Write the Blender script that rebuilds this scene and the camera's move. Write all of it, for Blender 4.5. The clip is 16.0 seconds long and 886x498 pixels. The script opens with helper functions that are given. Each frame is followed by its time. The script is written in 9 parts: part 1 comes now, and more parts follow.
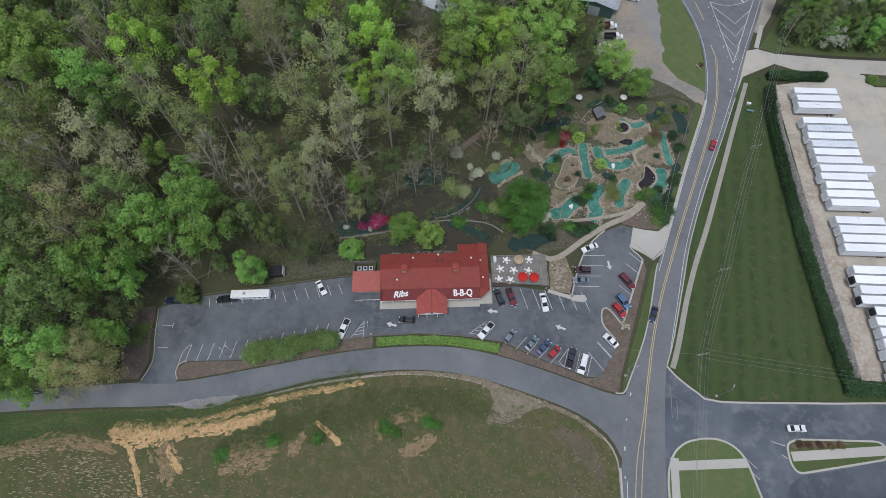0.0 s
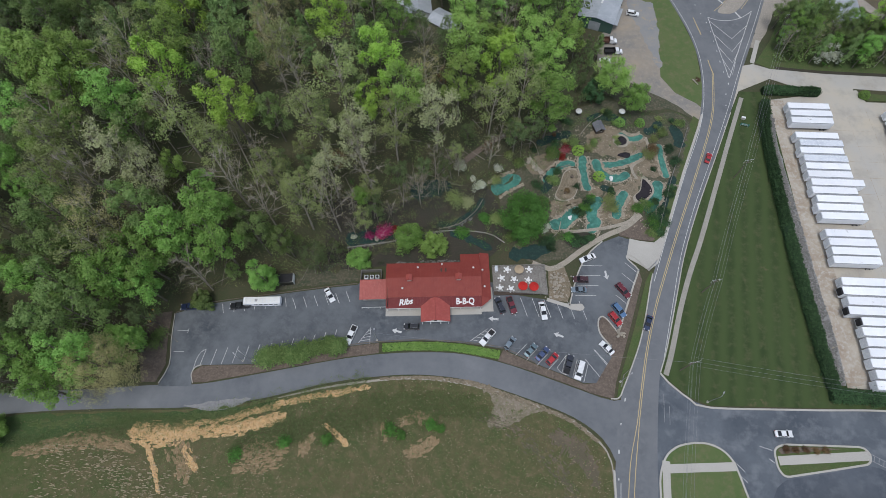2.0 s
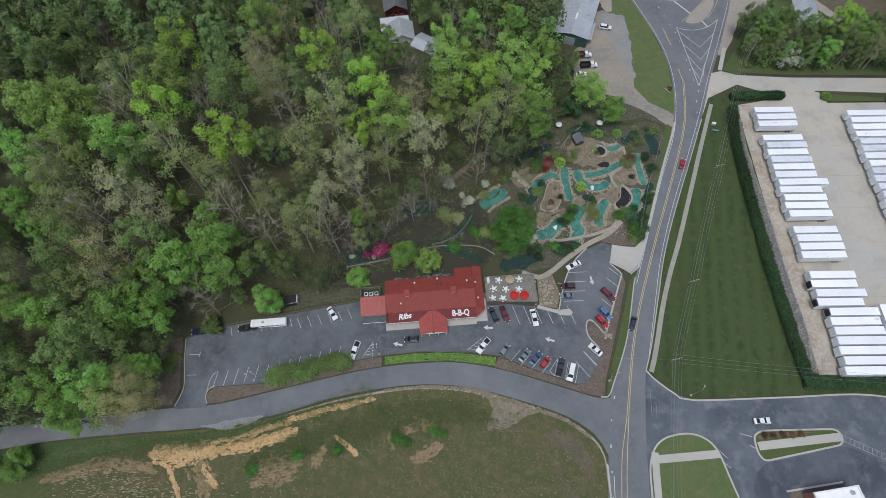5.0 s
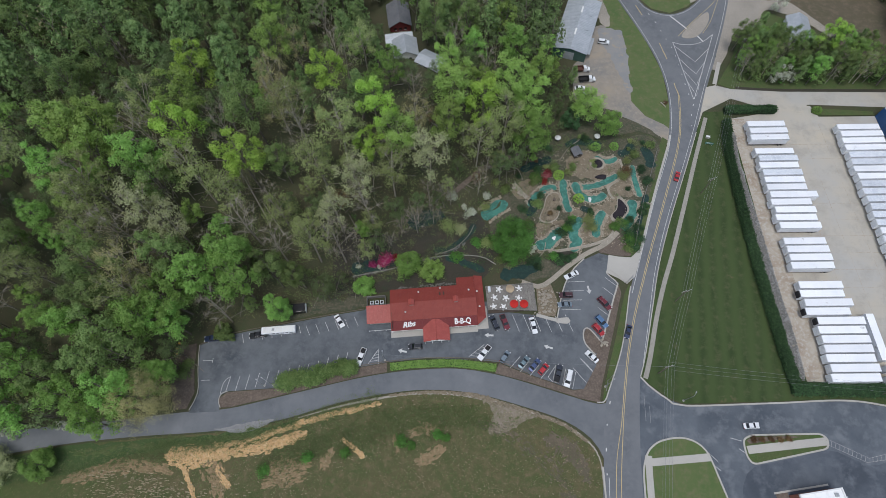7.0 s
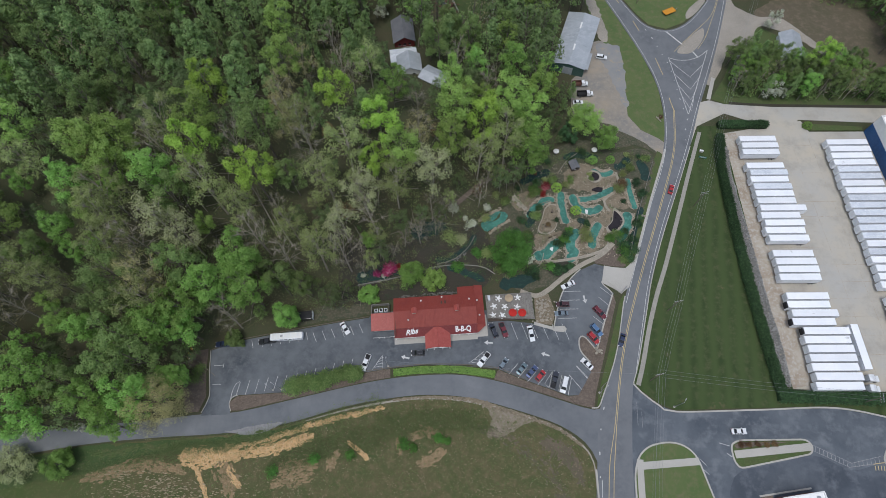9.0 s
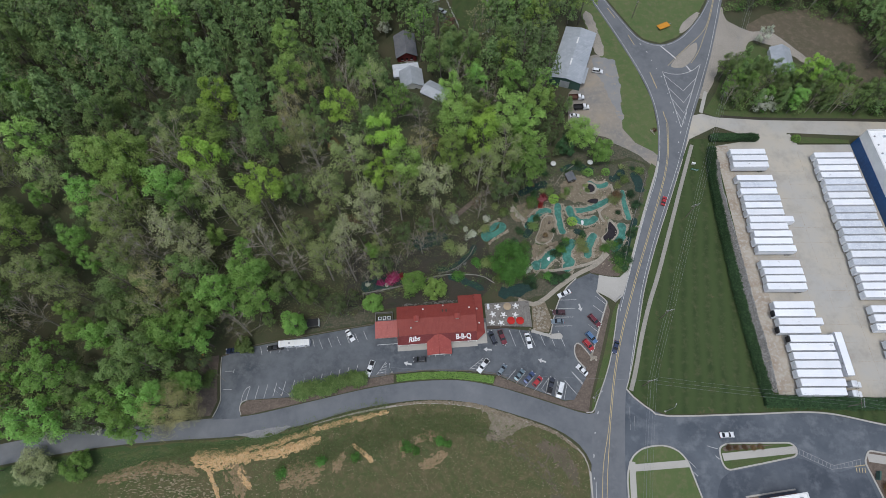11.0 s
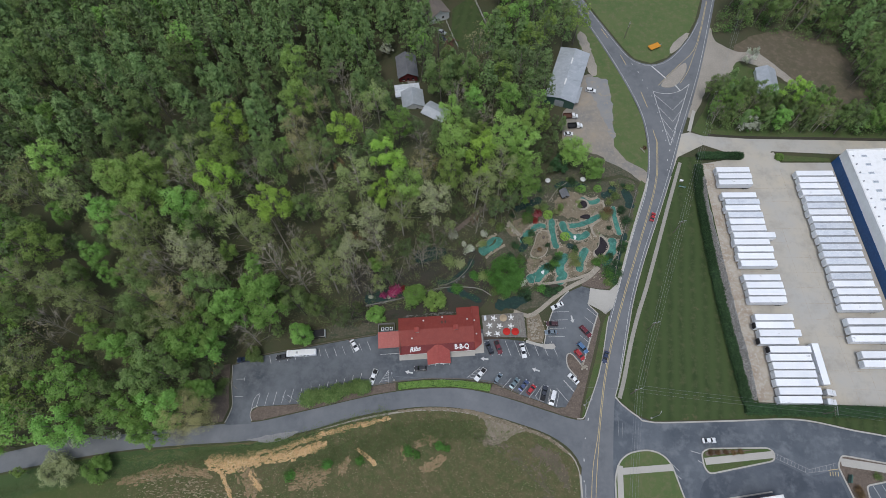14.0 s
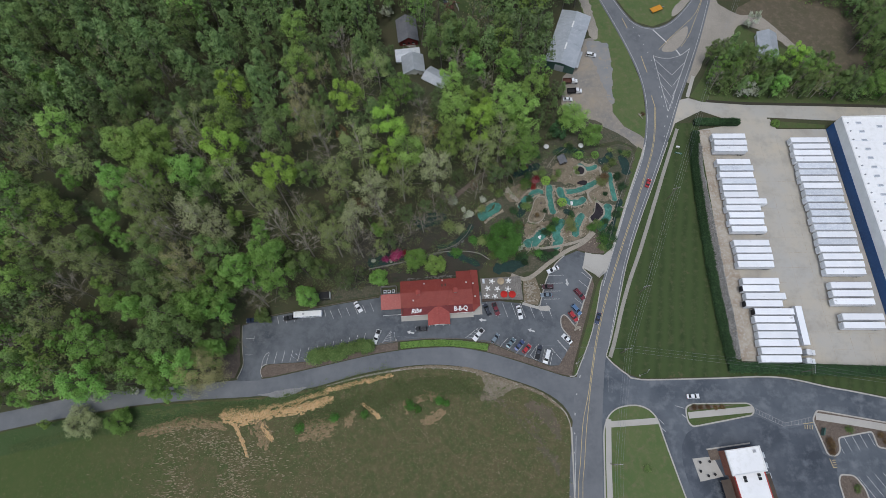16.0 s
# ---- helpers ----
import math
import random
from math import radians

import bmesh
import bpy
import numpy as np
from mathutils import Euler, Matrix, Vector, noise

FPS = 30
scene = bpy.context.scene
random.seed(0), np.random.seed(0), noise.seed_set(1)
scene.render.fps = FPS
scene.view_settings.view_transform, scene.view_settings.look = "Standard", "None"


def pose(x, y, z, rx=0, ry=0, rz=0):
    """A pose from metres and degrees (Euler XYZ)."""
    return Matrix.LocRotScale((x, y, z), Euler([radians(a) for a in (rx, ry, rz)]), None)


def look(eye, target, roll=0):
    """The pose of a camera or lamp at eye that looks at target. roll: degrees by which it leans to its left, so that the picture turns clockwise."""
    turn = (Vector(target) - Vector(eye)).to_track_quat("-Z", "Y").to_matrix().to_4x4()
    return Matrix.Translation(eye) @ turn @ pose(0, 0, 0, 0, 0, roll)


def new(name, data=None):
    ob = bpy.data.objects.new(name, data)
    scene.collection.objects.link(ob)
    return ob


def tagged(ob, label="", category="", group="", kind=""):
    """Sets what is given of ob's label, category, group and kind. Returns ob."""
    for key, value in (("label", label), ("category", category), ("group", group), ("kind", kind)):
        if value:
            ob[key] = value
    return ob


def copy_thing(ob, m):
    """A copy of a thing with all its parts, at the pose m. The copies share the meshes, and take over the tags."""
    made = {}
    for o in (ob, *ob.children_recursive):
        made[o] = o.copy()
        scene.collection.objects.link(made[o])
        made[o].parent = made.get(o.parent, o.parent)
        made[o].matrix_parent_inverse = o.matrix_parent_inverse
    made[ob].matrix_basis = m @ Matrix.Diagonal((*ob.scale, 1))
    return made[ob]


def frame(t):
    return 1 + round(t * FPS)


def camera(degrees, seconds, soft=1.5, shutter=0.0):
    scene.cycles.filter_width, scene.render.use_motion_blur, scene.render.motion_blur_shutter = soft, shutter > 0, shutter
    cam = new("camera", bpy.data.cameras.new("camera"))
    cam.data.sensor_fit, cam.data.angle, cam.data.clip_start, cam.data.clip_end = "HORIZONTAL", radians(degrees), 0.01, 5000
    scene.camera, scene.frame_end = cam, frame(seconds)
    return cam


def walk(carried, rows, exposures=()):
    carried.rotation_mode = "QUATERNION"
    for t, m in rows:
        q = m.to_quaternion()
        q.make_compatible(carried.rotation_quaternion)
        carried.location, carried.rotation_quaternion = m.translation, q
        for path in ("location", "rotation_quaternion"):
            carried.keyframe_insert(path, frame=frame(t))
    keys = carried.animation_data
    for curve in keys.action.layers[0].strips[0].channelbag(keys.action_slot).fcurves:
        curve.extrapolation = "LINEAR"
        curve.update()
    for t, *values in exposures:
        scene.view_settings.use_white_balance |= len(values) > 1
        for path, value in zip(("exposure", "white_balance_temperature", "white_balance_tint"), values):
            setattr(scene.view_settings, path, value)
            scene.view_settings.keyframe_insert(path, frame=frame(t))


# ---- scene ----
cam = camera(80.6, 16.0, soft=0.76)
PATH = [
    (0, (-0.097, -0.003, 143.221), (-1.617, 17.337, 107.201), -0.6),
    (0.5, (-0.082, 0.115, 144.971), (-1.662, 17.415, 108.931), -0.7),
    (1, (-0.094, 0.146, 146.834), (-1.734, 17.446, 110.814), -0.8),
    (1.5, (-0.135, 0.208, 148.71), (-1.855, 17.488, 112.67), -0.9),
    (2, (-0.17, 0.153, 150.59), (-1.93, 17.393, 114.53), -1.0),
    (2.5, (-0.278, 0.16, 152.42), (-2.018, 17.4, 116.36), -1.2),
    (3, (-0.446, 0.252, 154.189), (-1.866, 17.472, 118.109), -1.4),
    (3.5, (-0.434, 0.342, 155.923), (-1.514, 17.582, 119.863), -1.6),
    (4, (-0.436, 0.432, 157.673), (-1.496, 17.672, 121.613), -1.9),
    (6.5, (-0.999, 0.846, 167.269), (-2.219, 18.046, 131.169), -2.3),
    (7, (-0.917, 0.895, 169.257), (-2.177, 18.095, 133.157), -2.4),
    (7.5, (-0.862, 0.95, 171.253), (-2.162, 18.17, 135.173), -2.4),
    (8, (-0.891, 1.055, 173.251), (-2.231, 18.235, 137.151), -2.4),
    (8.5, (-0.874, 1.182, 175.405), (-2.234, 18.362, 139.305), -2.4),
    (9, (-0.93, 1.124, 177.504), (-2.29, 18.304, 141.404), -2.4),
    (11.5, (-1.306, 1.822, 188.426), (-2.646, 18.902, 152.286), -2.3),
    (12, (-1.336, 1.897, 190.537), (-2.676, 18.977, 154.397), -2.2),
    (12.5, (-1.316, 2.033, 192.569), (-2.636, 19.113, 156.409), -2.2),
    (13, (-1.255, 2.206, 194.542), (-2.555, 19.286, 158.382), -2.1),
    (13.5, (-1.155, 2.345, 196.579), (-2.455, 19.385, 160.419), -2.1),
    (14, (-1.118, 2.497, 198.608), (-2.418, 19.537, 162.428), -2.1),
    (14.5, (-1.106, 2.431, 200.63), (-2.386, 19.351, 164.39), -2.1),
    (15, (-1.121, 2.165, 202.51), (-2.361, 18.405, 165.97), -2.1),
    (15.5, (-1.164, 2.131, 204.186), (-2.364, 17.191, 167.146), -2.3),
    (16, (-1.191, 2.163, 205.841), (-2.351, 16.303, 168.441), -2.3),
]
EXPOSURE = [(0.0, -0.02), (7.0, -0.05), (9.0, -0.07), (12.0, -0.07), (14.5, -0.07), (15.2, -0.12), (16.0, -0.18)]
walk(cam, [(t, look(eye, target, roll)) for t, eye, target, roll in PATH], EXPOSURE)

# ---- daylight: overcast sky with a weak, wide sun ----
SUN_ELEVATION, SUN_ROTATION = 74.0, 200.0
world = bpy.data.worlds.new("overcast_sky")
scene.world = world
world.use_nodes = True
wn = world.node_tree.nodes
sky = wn.new("ShaderNodeTexSky")
sky.sky_type = "NISHITA"
sky.sun_disc = False
sky.sun_elevation, sky.sun_rotation = radians(SUN_ELEVATION), radians(SUN_ROTATION)
sky.air_density, sky.dust_density = 1.0, 1.0
grey = wn.new("ShaderNodeHueSaturation")
grey.inputs["Saturation"].default_value = 0.62
world.node_tree.links.new(sky.outputs[0], grey.inputs["Color"])
world.node_tree.links.new(grey.outputs[0], wn["Background"].inputs["Color"])
wn["Background"].inputs["Strength"].default_value = 0.172
sun = new("sun", bpy.data.lights.new("sun", "SUN"))
sun.data.energy, sun.data.angle, sun.data.color = 1.55, radians(20), (1.0, 0.985, 0.955)
sun_from = Vector((math.sin(radians(SUN_ROTATION)) * math.cos(radians(SUN_ELEVATION)),
                   math.cos(radians(SUN_ROTATION)) * math.cos(radians(SUN_ELEVATION)), math.sin(radians(SUN_ELEVATION))))
sun.matrix_world = look(sun_from * 300, (0, 0, 0))

# ---- materials ----


def material(name, colours, scales=(0.3, 4.0), rough=0.8, metal=0.0, bump=0.0, bump_scale=8.0, vary=0.0, coat=0.0, spots=None, stripes=None, translucent=0.0, hue=0.0, westward=None, fine=0.62):
    """A surface whose colour wanders between two or three tones at two scales, with grain, and by object or by island."""
    m = bpy.data.materials.new(name)
    m.use_nodes = True
    nt = m.node_tree
    n, link = nt.nodes, nt.links.new
    bsdf = n["Principled BSDF"]
    geo = n.new("ShaderNodeNewGeometry")

    def noise_at(scale, detail=9.0):
        t = n.new("ShaderNodeTexNoise")
        t.inputs["Scale"].default_value, t.inputs["Detail"].default_value, t.inputs["Roughness"].default_value = scale, detail, fine
        link(geo.outputs["Position"], t.inputs["Vector"])
        return t.outputs["Fac"]

    def ramp(fac, lo, hi):
        r = n.new("ShaderNodeMapRange")
        r.inputs["From Min"].default_value, r.inputs["From Max"].default_value = lo, hi
        link(fac, r.inputs["Value"])
        return r.outputs["Result"]

    def mix(fac, a, b, kind="MIX"):
        x = n.new("ShaderNodeMix")
        x.data_type, x.blend_type = "RGBA", kind
        for sock, v in ((x.inputs["Factor"], fac), (x.inputs["A"], a), (x.inputs["B"], b)):
            if hasattr(v, "links"):
                link(v, sock)
            else:
                sock.default_value = (*v, 1) if isinstance(v, tuple) else v
        return x.outputs["Result"]

    c = mix(ramp(noise_at(scales[0]), 0.36, 0.64), colours[0], colours[1])
    if len(colours) > 2:
        c = mix(ramp(noise_at(scales[1]), 0.48, 0.66), c, colours[2])
    if westward:
        place = n.new("ShaderNodeSeparateXYZ")
        link(geo.outputs["Position"], place.inputs[0])
        drift = n.new("ShaderNodeMath")
        drift.operation = "MULTIPLY_ADD"
        link(noise_at(0.05, 6.0), drift.inputs[0])
        drift.inputs[1].default_value = 70.0
        link(place.outputs["X"], drift.inputs[2])
        part_of = n.new("ShaderNodeMath")
        part_of.operation = "MULTIPLY"
        link(ramp(drift.outputs[0], westward[0], westward[1]), part_of.inputs[0])
        part_of.inputs[1].default_value = 0.72
        c = mix(part_of.outputs[0], c, westward[2])
    if stripes:
        sep = n.new("ShaderNodeSeparateXYZ")
        link(geo.outputs["Position"], sep.inputs[0])
        wave = n.new("ShaderNodeTexWave")
        wave.inputs["Scale"].default_value, wave.inputs["Distortion"].default_value, wave.inputs["Detail"].default_value = stripes[0], 1.5, 2.0
        turn = n.new("ShaderNodeVectorRotate")
        turn.rotation_type = "Z_AXIS"
        turn.inputs["Angle"].default_value = radians(stripes[1])
        link(geo.outputs["Position"], turn.inputs["Vector"])
        link(turn.outputs[0], wave.inputs["Vector"])
        c = mix(wave.outputs["Fac"], c, stripes[2]) if len(stripes) == 3 else c
    if spots:
        c = mix(ramp(noise_at(spots[0], 6.0), spots[1], spots[1] + 0.05), c, spots[2])
    if vary:
        info = n.new("ShaderNodeObjectInfo")
        hsv = n.new("ShaderNodeHueSaturation")
        link(c, hsv.inputs["Color"])
        r = n.new("ShaderNodeMapRange")
        r.inputs["To Min"].default_value, r.inputs["To Max"].default_value = 1 - vary, 1 + vary
        link(info.outputs["Random"], r.inputs["Value"])
        link(r.outputs["Result"], hsv.inputs["Value"])
        if hue:
            r2 = n.new("ShaderNodeMapRange")
            r2.inputs["To Min"].default_value, r2.inputs["To Max"].default_value = 0.5 - hue, 0.5 + hue
            link(info.outputs["Random"], r2.inputs["Value"])
            link(r2.outputs["Result"], hsv.inputs["Hue"])
        isl = n.new("ShaderNodeMapRange")
        isl.inputs["To Min"].default_value, isl.inputs["To Max"].default_value = 1 - vary * 0.4, 1 + vary * 0.4
        link(geo.outputs["Random Per Island"], isl.inputs["Value"])
        hsv2 = n.new("ShaderNodeHueSaturation")
        link(hsv.outputs[0], hsv2.inputs["Color"])
        link(isl.outputs["Result"], hsv2.inputs["Value"])
        c = hsv2.outputs[0]
    link(c, bsdf.inputs["Base Color"])
    bsdf.inputs["Roughness"].default_value, bsdf.inputs["Metallic"].default_value = rough, metal
    bsdf.inputs["Coat Weight"].default_value = coat
    if rough > 0.5:
        bsdf.inputs["Specular IOR Level"].default_value = 0.25
    if bump:
        b = n.new("ShaderNodeBump")
        b.inputs["Strength"].default_value, b.inputs["Distance"].default_value = bump, 0.05
        link(noise_at(bump_scale, 6.0), b.inputs["Height"])
        link(b.outputs[0], bsdf.inputs["Normal"])
    if translucent:
        tr = n.new("ShaderNodeBsdfTranslucent")
        link(c, tr.inputs["Color"])
        ms = n.new("ShaderNodeMixShader")
        ms.inputs[0].default_value = translucent
        link(bsdf.outputs[0], ms.inputs[1])
        link(tr.outputs[0], ms.inputs[2])
        link(ms.outputs[0], n["Material Output"].inputs["Surface"])
    return m


def paint(name, colour, rough=0.35, metal=0.0, coat=0.0):
    d = tuple(v * 0.86 for v in colour)
    return material(name, (colour, d), (0.9, 6.0), rough, metal, coat=coat)


FLOOR = material("leaf_litter", ((0.07, 0.068, 0.038), (0.052, 0.068, 0.031), (0.092, 0.078, 0.052)), (0.09, 3.0), 0.95, bump=0.6, bump_scale=2.0)
ASPHALT = material("worn_asphalt", ((0.18, 0.187, 0.197), (0.128, 0.136, 0.147), (0.168, 0.176, 0.186)), (0.07, 0.5), 0.9, bump=0.15, bump_scale=30, fine=0.68)
ASPHALT_LOT = material("car_park_asphalt", ((0.155, 0.167, 0.18), (0.068, 0.077, 0.089), (0.142, 0.153, 0.165)), (0.055, 0.35), 0.88, bump=0.15, bump_scale=30, fine=0.68)
ASPHALT_SIDE = material("side_road_asphalt", ((0.12, 0.129, 0.141), (0.195, 0.203, 0.213), (0.16, 0.168, 0.178)), (0.04, 0.3), 0.9, bump=0.15, bump_scale=30, fine=0.68)
ASPHALT_DARK = material("fresh_sealed_asphalt", ((0.05, 0.06, 0.075), (0.105, 0.119, 0.14), (0.12, 0.134, 0.154)), (0.05, 0.25), 0.85, bump=0.2, bump_scale=30)
WORN = material("pale_worn_asphalt", ((0.25, 0.25, 0.25), (0.19, 0.19, 0.195), (0.28, 0.275, 0.26)), (0.4, 2.0), 0.92, bump=0.2, bump_scale=20)
ASPHALT_NEW = material("sealed_asphalt", ((0.072, 0.085, 0.102), (0.132, 0.148, 0.168), (0.16, 0.174, 0.192)), (0.05, 0.22), 0.85, bump=0.2, bump_scale=30)
CONCRETE = material("pale_concrete", ((0.45, 0.43, 0.39), (0.385, 0.365, 0.33), (0.47, 0.45, 0.415)), (0.08, 5.0), 0.9, bump=0.2, bump_scale=20)
PAVE = material("weathered_footpath", ((0.33, 0.31, 0.27), (0.27, 0.255, 0.22), (0.37, 0.35, 0.31)), (0.3, 3.0), 0.92, bump=0.2, bump_scale=20)
FADED = material("worn_road_paint", ((0.3, 0.3, 0.3), (0.2, 0.2, 0.21), (0.38, 0.38, 0.37)), (0.8, 3.0), 0.8)
YARD = material("stained_concrete", ((0.485, 0.435, 0.35), (0.42, 0.41, 0.385), (0.37, 0.345, 0.305)), (0.035, 0.12), 0.9, bump=0.2, bump_scale=20, fine=0.7)
DIRT_SLAB = material("rusty_concrete", ((0.46, 0.415, 0.35), (0.33, 0.265, 0.2), (0.48, 0.45, 0.4)), (0.16, 0.9), 0.95, bump=0.3, bump_scale=10)
LAWN = material("mown_lawn", ((0.035, 0.058, 0.02), (0.052, 0.077, 0.028), (0.084, 0.092, 0.042)), (0.05, 0.4), 0.95, bump=0.5, bump_scale=14, stripes=(0.07, 8, (0.058, 0.086, 0.03)), spots=(0.1, 0.66, (0.1, 0.098, 0.048)), fine=0.7)
FIELD = material("rough_field", ((0.066, 0.09, 0.032), (0.112, 0.098, 0.05), (0.155, 0.124, 0.07)), (0.09, 0.4), 0.97, bump=0.9, bump_scale=3.0, spots=(0.8, 0.61, (0.18, 0.15, 0.09)), westward=(-60, -105, (0.06, 0.096, 0.026)), fine=0.78)
VERGE = material("verge_grass", ((0.06, 0.1, 0.03), (0.09, 0.1, 0.045), (0.1, 0.13, 0.05)), (0.3, 3.0), 0.95, bump=0.6, bump_scale=8)
CLAY = material("red_clay", ((0.58, 0.365, 0.175), (0.4, 0.255, 0.125), (0.58, 0.42, 0.24)), (0.45, 1.6), 0.95, bump=0.9, bump_scale=3, spots=(0.55, 0.6, (0.15, 0.125, 0.06)))
GRASS_DRY = material("dry_roadside_grass", ((0.082, 0.13, 0.044), (0.112, 0.142, 0.056), (0.148, 0.146, 0.076)), (0.08, 0.35), 0.95, bump=0.6, bump_scale=8, spots=(0.22, 0.64, (0.16, 0.135, 0.09)), fine=0.74)
BROWN_FIELD = material("bare_brown_field", ((0.13, 0.106, 0.076), (0.095, 0.092, 0.056), (0.17, 0.132, 0.097)), (0.05, 0.3), 0.97, bump=0.7, bump_scale=4, fine=0.74)
TRACK = material("brown_gravel_track", ((0.345, 0.31, 0.265), (0.26, 0.24, 0.205), (0.4, 0.36, 0.31)), (0.09, 2.0), 0.95, bump=0.5, bump_scale=8)
BARE = material("bare_grey_soil", ((0.24, 0.2, 0.155), (0.15, 0.135, 0.085), (0.28, 0.24, 0.19)), (0.25, 1.5), 0.95, bump=0.6, bump_scale=6, spots=(0.4, 0.6, (0.11, 0.12, 0.055)))
SCAR = material("brown_clay_soil", ((0.27, 0.19, 0.108), (0.17, 0.128, 0.07), (0.33, 0.245, 0.15)), (0.35, 1.5), 0.95, bump=0.8, bump_scale=4, spots=(0.5, 0.58, (0.12, 0.115, 0.052)))
STONE_DUST = material("blue_grey_gravel", ((0.225, 0.232, 0.24), (0.285, 0.272, 0.25), (0.25, 0.25, 0.248)), (0.15, 0.8), 0.95, bump=0.5, bump_scale=10, spots=(0.35, 0.56, (0.32, 0.28, 0.225)), fine=0.74)
MULCH = material("pine_mulch", ((0.16, 0.125, 0.1), (0.1, 0.08, 0.066), (0.2, 0.16, 0.13)), (0.35, 1.6), 0.97, bump=0.7, bump_scale=7, spots=(0.5, 0.63, (0.07, 0.07, 0.045)), fine=0.74)
GRAVEL = material("grey_gravel", ((0.34, 0.285, 0.22), (0.2, 0.198, 0.192), (0.32, 0.285, 0.24)), (0.055, 0.5), 0.95, bump=0.5, bump_scale=12, fine=0.7)
PAINT_WHITE = material("road_paint_white", ((0.62, 0.62, 0.6), (0.5, 0.5, 0.49), (0.36, 0.36, 0.36)), (0.6, 3.0), 0.7)
PAINT_YELLOW = material("road_paint_yellow", ((0.56, 0.43, 0.2), (0.48, 0.38, 0.2), (0.34, 0.3, 0.21)), (0.6, 3.0), 0.7)
RED_ROOF = material("red_metal_roof", ((0.245, 0.049, 0.038), (0.215, 0.043, 0.035), (0.25, 0.056, 0.043)), (0.2, 0.7), 0.6, bump=0.05, bump_scale=2)
RED_ROOF_PALE = material("faded_red_roof", ((0.36, 0.075, 0.06), (0.31, 0.065, 0.052), (0.39, 0.09, 0.075)), (0.2, 1.4), 0.5)
RED_SKIRT = material("dark_red_roof", ((0.165, 0.03, 0.03), (0.14, 0.026, 0.026), (0.185, 0.04, 0.036)), (0.2, 1.4), 0.55)
WHITE_PAINT = material("white_paint", ((0.78, 0.78, 0.77), (0.68, 0.68, 0.67), (0.74, 0.74, 0.73)), (0.3, 2.0), 0.5)
WHITE_ROOF = material("white_membrane", ((0.88, 0.88, 0.88), (0.82, 0.82, 0.82), (0.78, 0.78, 0.77)), (0.08, 0.6), 0.6)
TRAILER_WHITE = material("trailer_white", ((0.88, 0.89, 0.91), (0.78, 0.8, 0.83), (0.84, 0.84, 0.85)), (0.15, 1.2), 0.42, vary=0.07, spots=(0.33, 0.66, (0.5, 0.5, 0.5)))
TRAILER_GREY = material("bare_aluminium", ((0.72, 0.75, 0.79), (0.58, 0.61, 0.66), (0.8, 0.82, 0.84)), (0.25, 1.5), 0.4, metal=0.15, vary=0.08)
BLUE_WALL = material("blue_cladding", ((0.018, 0.085, 0.24), (0.015, 0.07, 0.2), (0.025, 0.1, 0.26)), (0.2, 1.0), 0.5)
GREEN_WALL = material("green_steel_wall", ((0.065, 0.12, 0.1), (0.05, 0.1, 0.085)), (0.2, 1.0), 0.55)
GREY_ROOF = material("grey_metal_roof", ((0.42, 0.45, 0.48), (0.36, 0.39, 0.42), (0.46, 0.48, 0.51)), (0.15, 0.5), 0.5, metal=0.2)
SLATE_ROOF = material("grey_shingles", ((0.16, 0.165, 0.18), (0.12, 0.125, 0.14), (0.2, 0.2, 0.21)), (0.3, 3.0), 0.85, bump=0.4, bump_scale=6)
BROWN_ROOF = material("brown_shingles", ((0.2, 0.17, 0.15), (0.16, 0.14, 0.125)), (0.3, 3.0), 0.85, bump=0.4, bump_scale=6)
RED_WALL = paint("barn_red_boards", (0.16, 0.03, 0.03), 0.8)
TIMBER_GREY = material("weathered_deck", ((0.26, 0.245, 0.225), (0.19, 0.18, 0.165), (0.3, 0.285, 0.262)), (0.4, 5.0), 0.85, bump=0.3, bump_scale=8, vary=0.1)
TIMBER_POLE = material("pole_timber", ((0.17, 0.14, 0.11), (0.13, 0.11, 0.09)), (0.8, 6.0), 0.9)
STEEL = material("galvanised_steel", ((0.42, 0.43, 0.44), (0.34, 0.35, 0.36)), (0.6, 5.0), 0.45, metal=0.7)
DARK = material("dark_rubber", ((0.02, 0.02, 0.022), (0.03, 0.03, 0.032)), (0.6, 5.0), 0.75)
GLASS = material("tinted_glass", ((0.012, 0.014, 0.017), (0.02, 0.022, 0.026)), (0.4, 2.0), 0.08)
CHROME = material("wheel_alloy", ((0.5, 0.5, 0.52), (0.4, 0.4, 0.42)), (2.0, 9.0), 0.3, metal=0.8)
LAMP_CLEAR = paint("headlamp_lens", (0.75, 0.76, 0.78), 0.12)
LAMP_RED = paint("tail_lamp_lens", (0.4, 0.02, 0.02), 0.15)
GREEN_FELT = material("teal_putting_carpet", ((0.068, 0.225, 0.175), (0.036, 0.115, 0.095), (0.105, 0.28, 0.225)), (0.22, 0.7), 0.9, bump=0.15, bump_scale=20, fine=0.7)
# dark green of netting and planting; also holds the tree shade on some greens
GREEN_DARK = material("shade_painted_green_netting", ((0.022, 0.052, 0.046), (0.02, 0.036, 0.031), (0.034, 0.07, 0.06)), (0.3, 1.2), 0.95, bump=0.3, bump_scale=9, fine=0.7)
ROCK = material("tan_stone", ((0.4, 0.345, 0.265), (0.26, 0.222, 0.17), (0.48, 0.42, 0.33)), (0.5, 3.0), 0.9, bump=0.6, bump_scale=5, vary=0.3)
GREY_ROCK = material("riprap_stone", ((0.22, 0.215, 0.2), (0.16, 0.157, 0.148), (0.29, 0.28, 0.262)), (0.5, 3.0), 0.9, bump=0.5, bump_scale=5, vary=0.25)
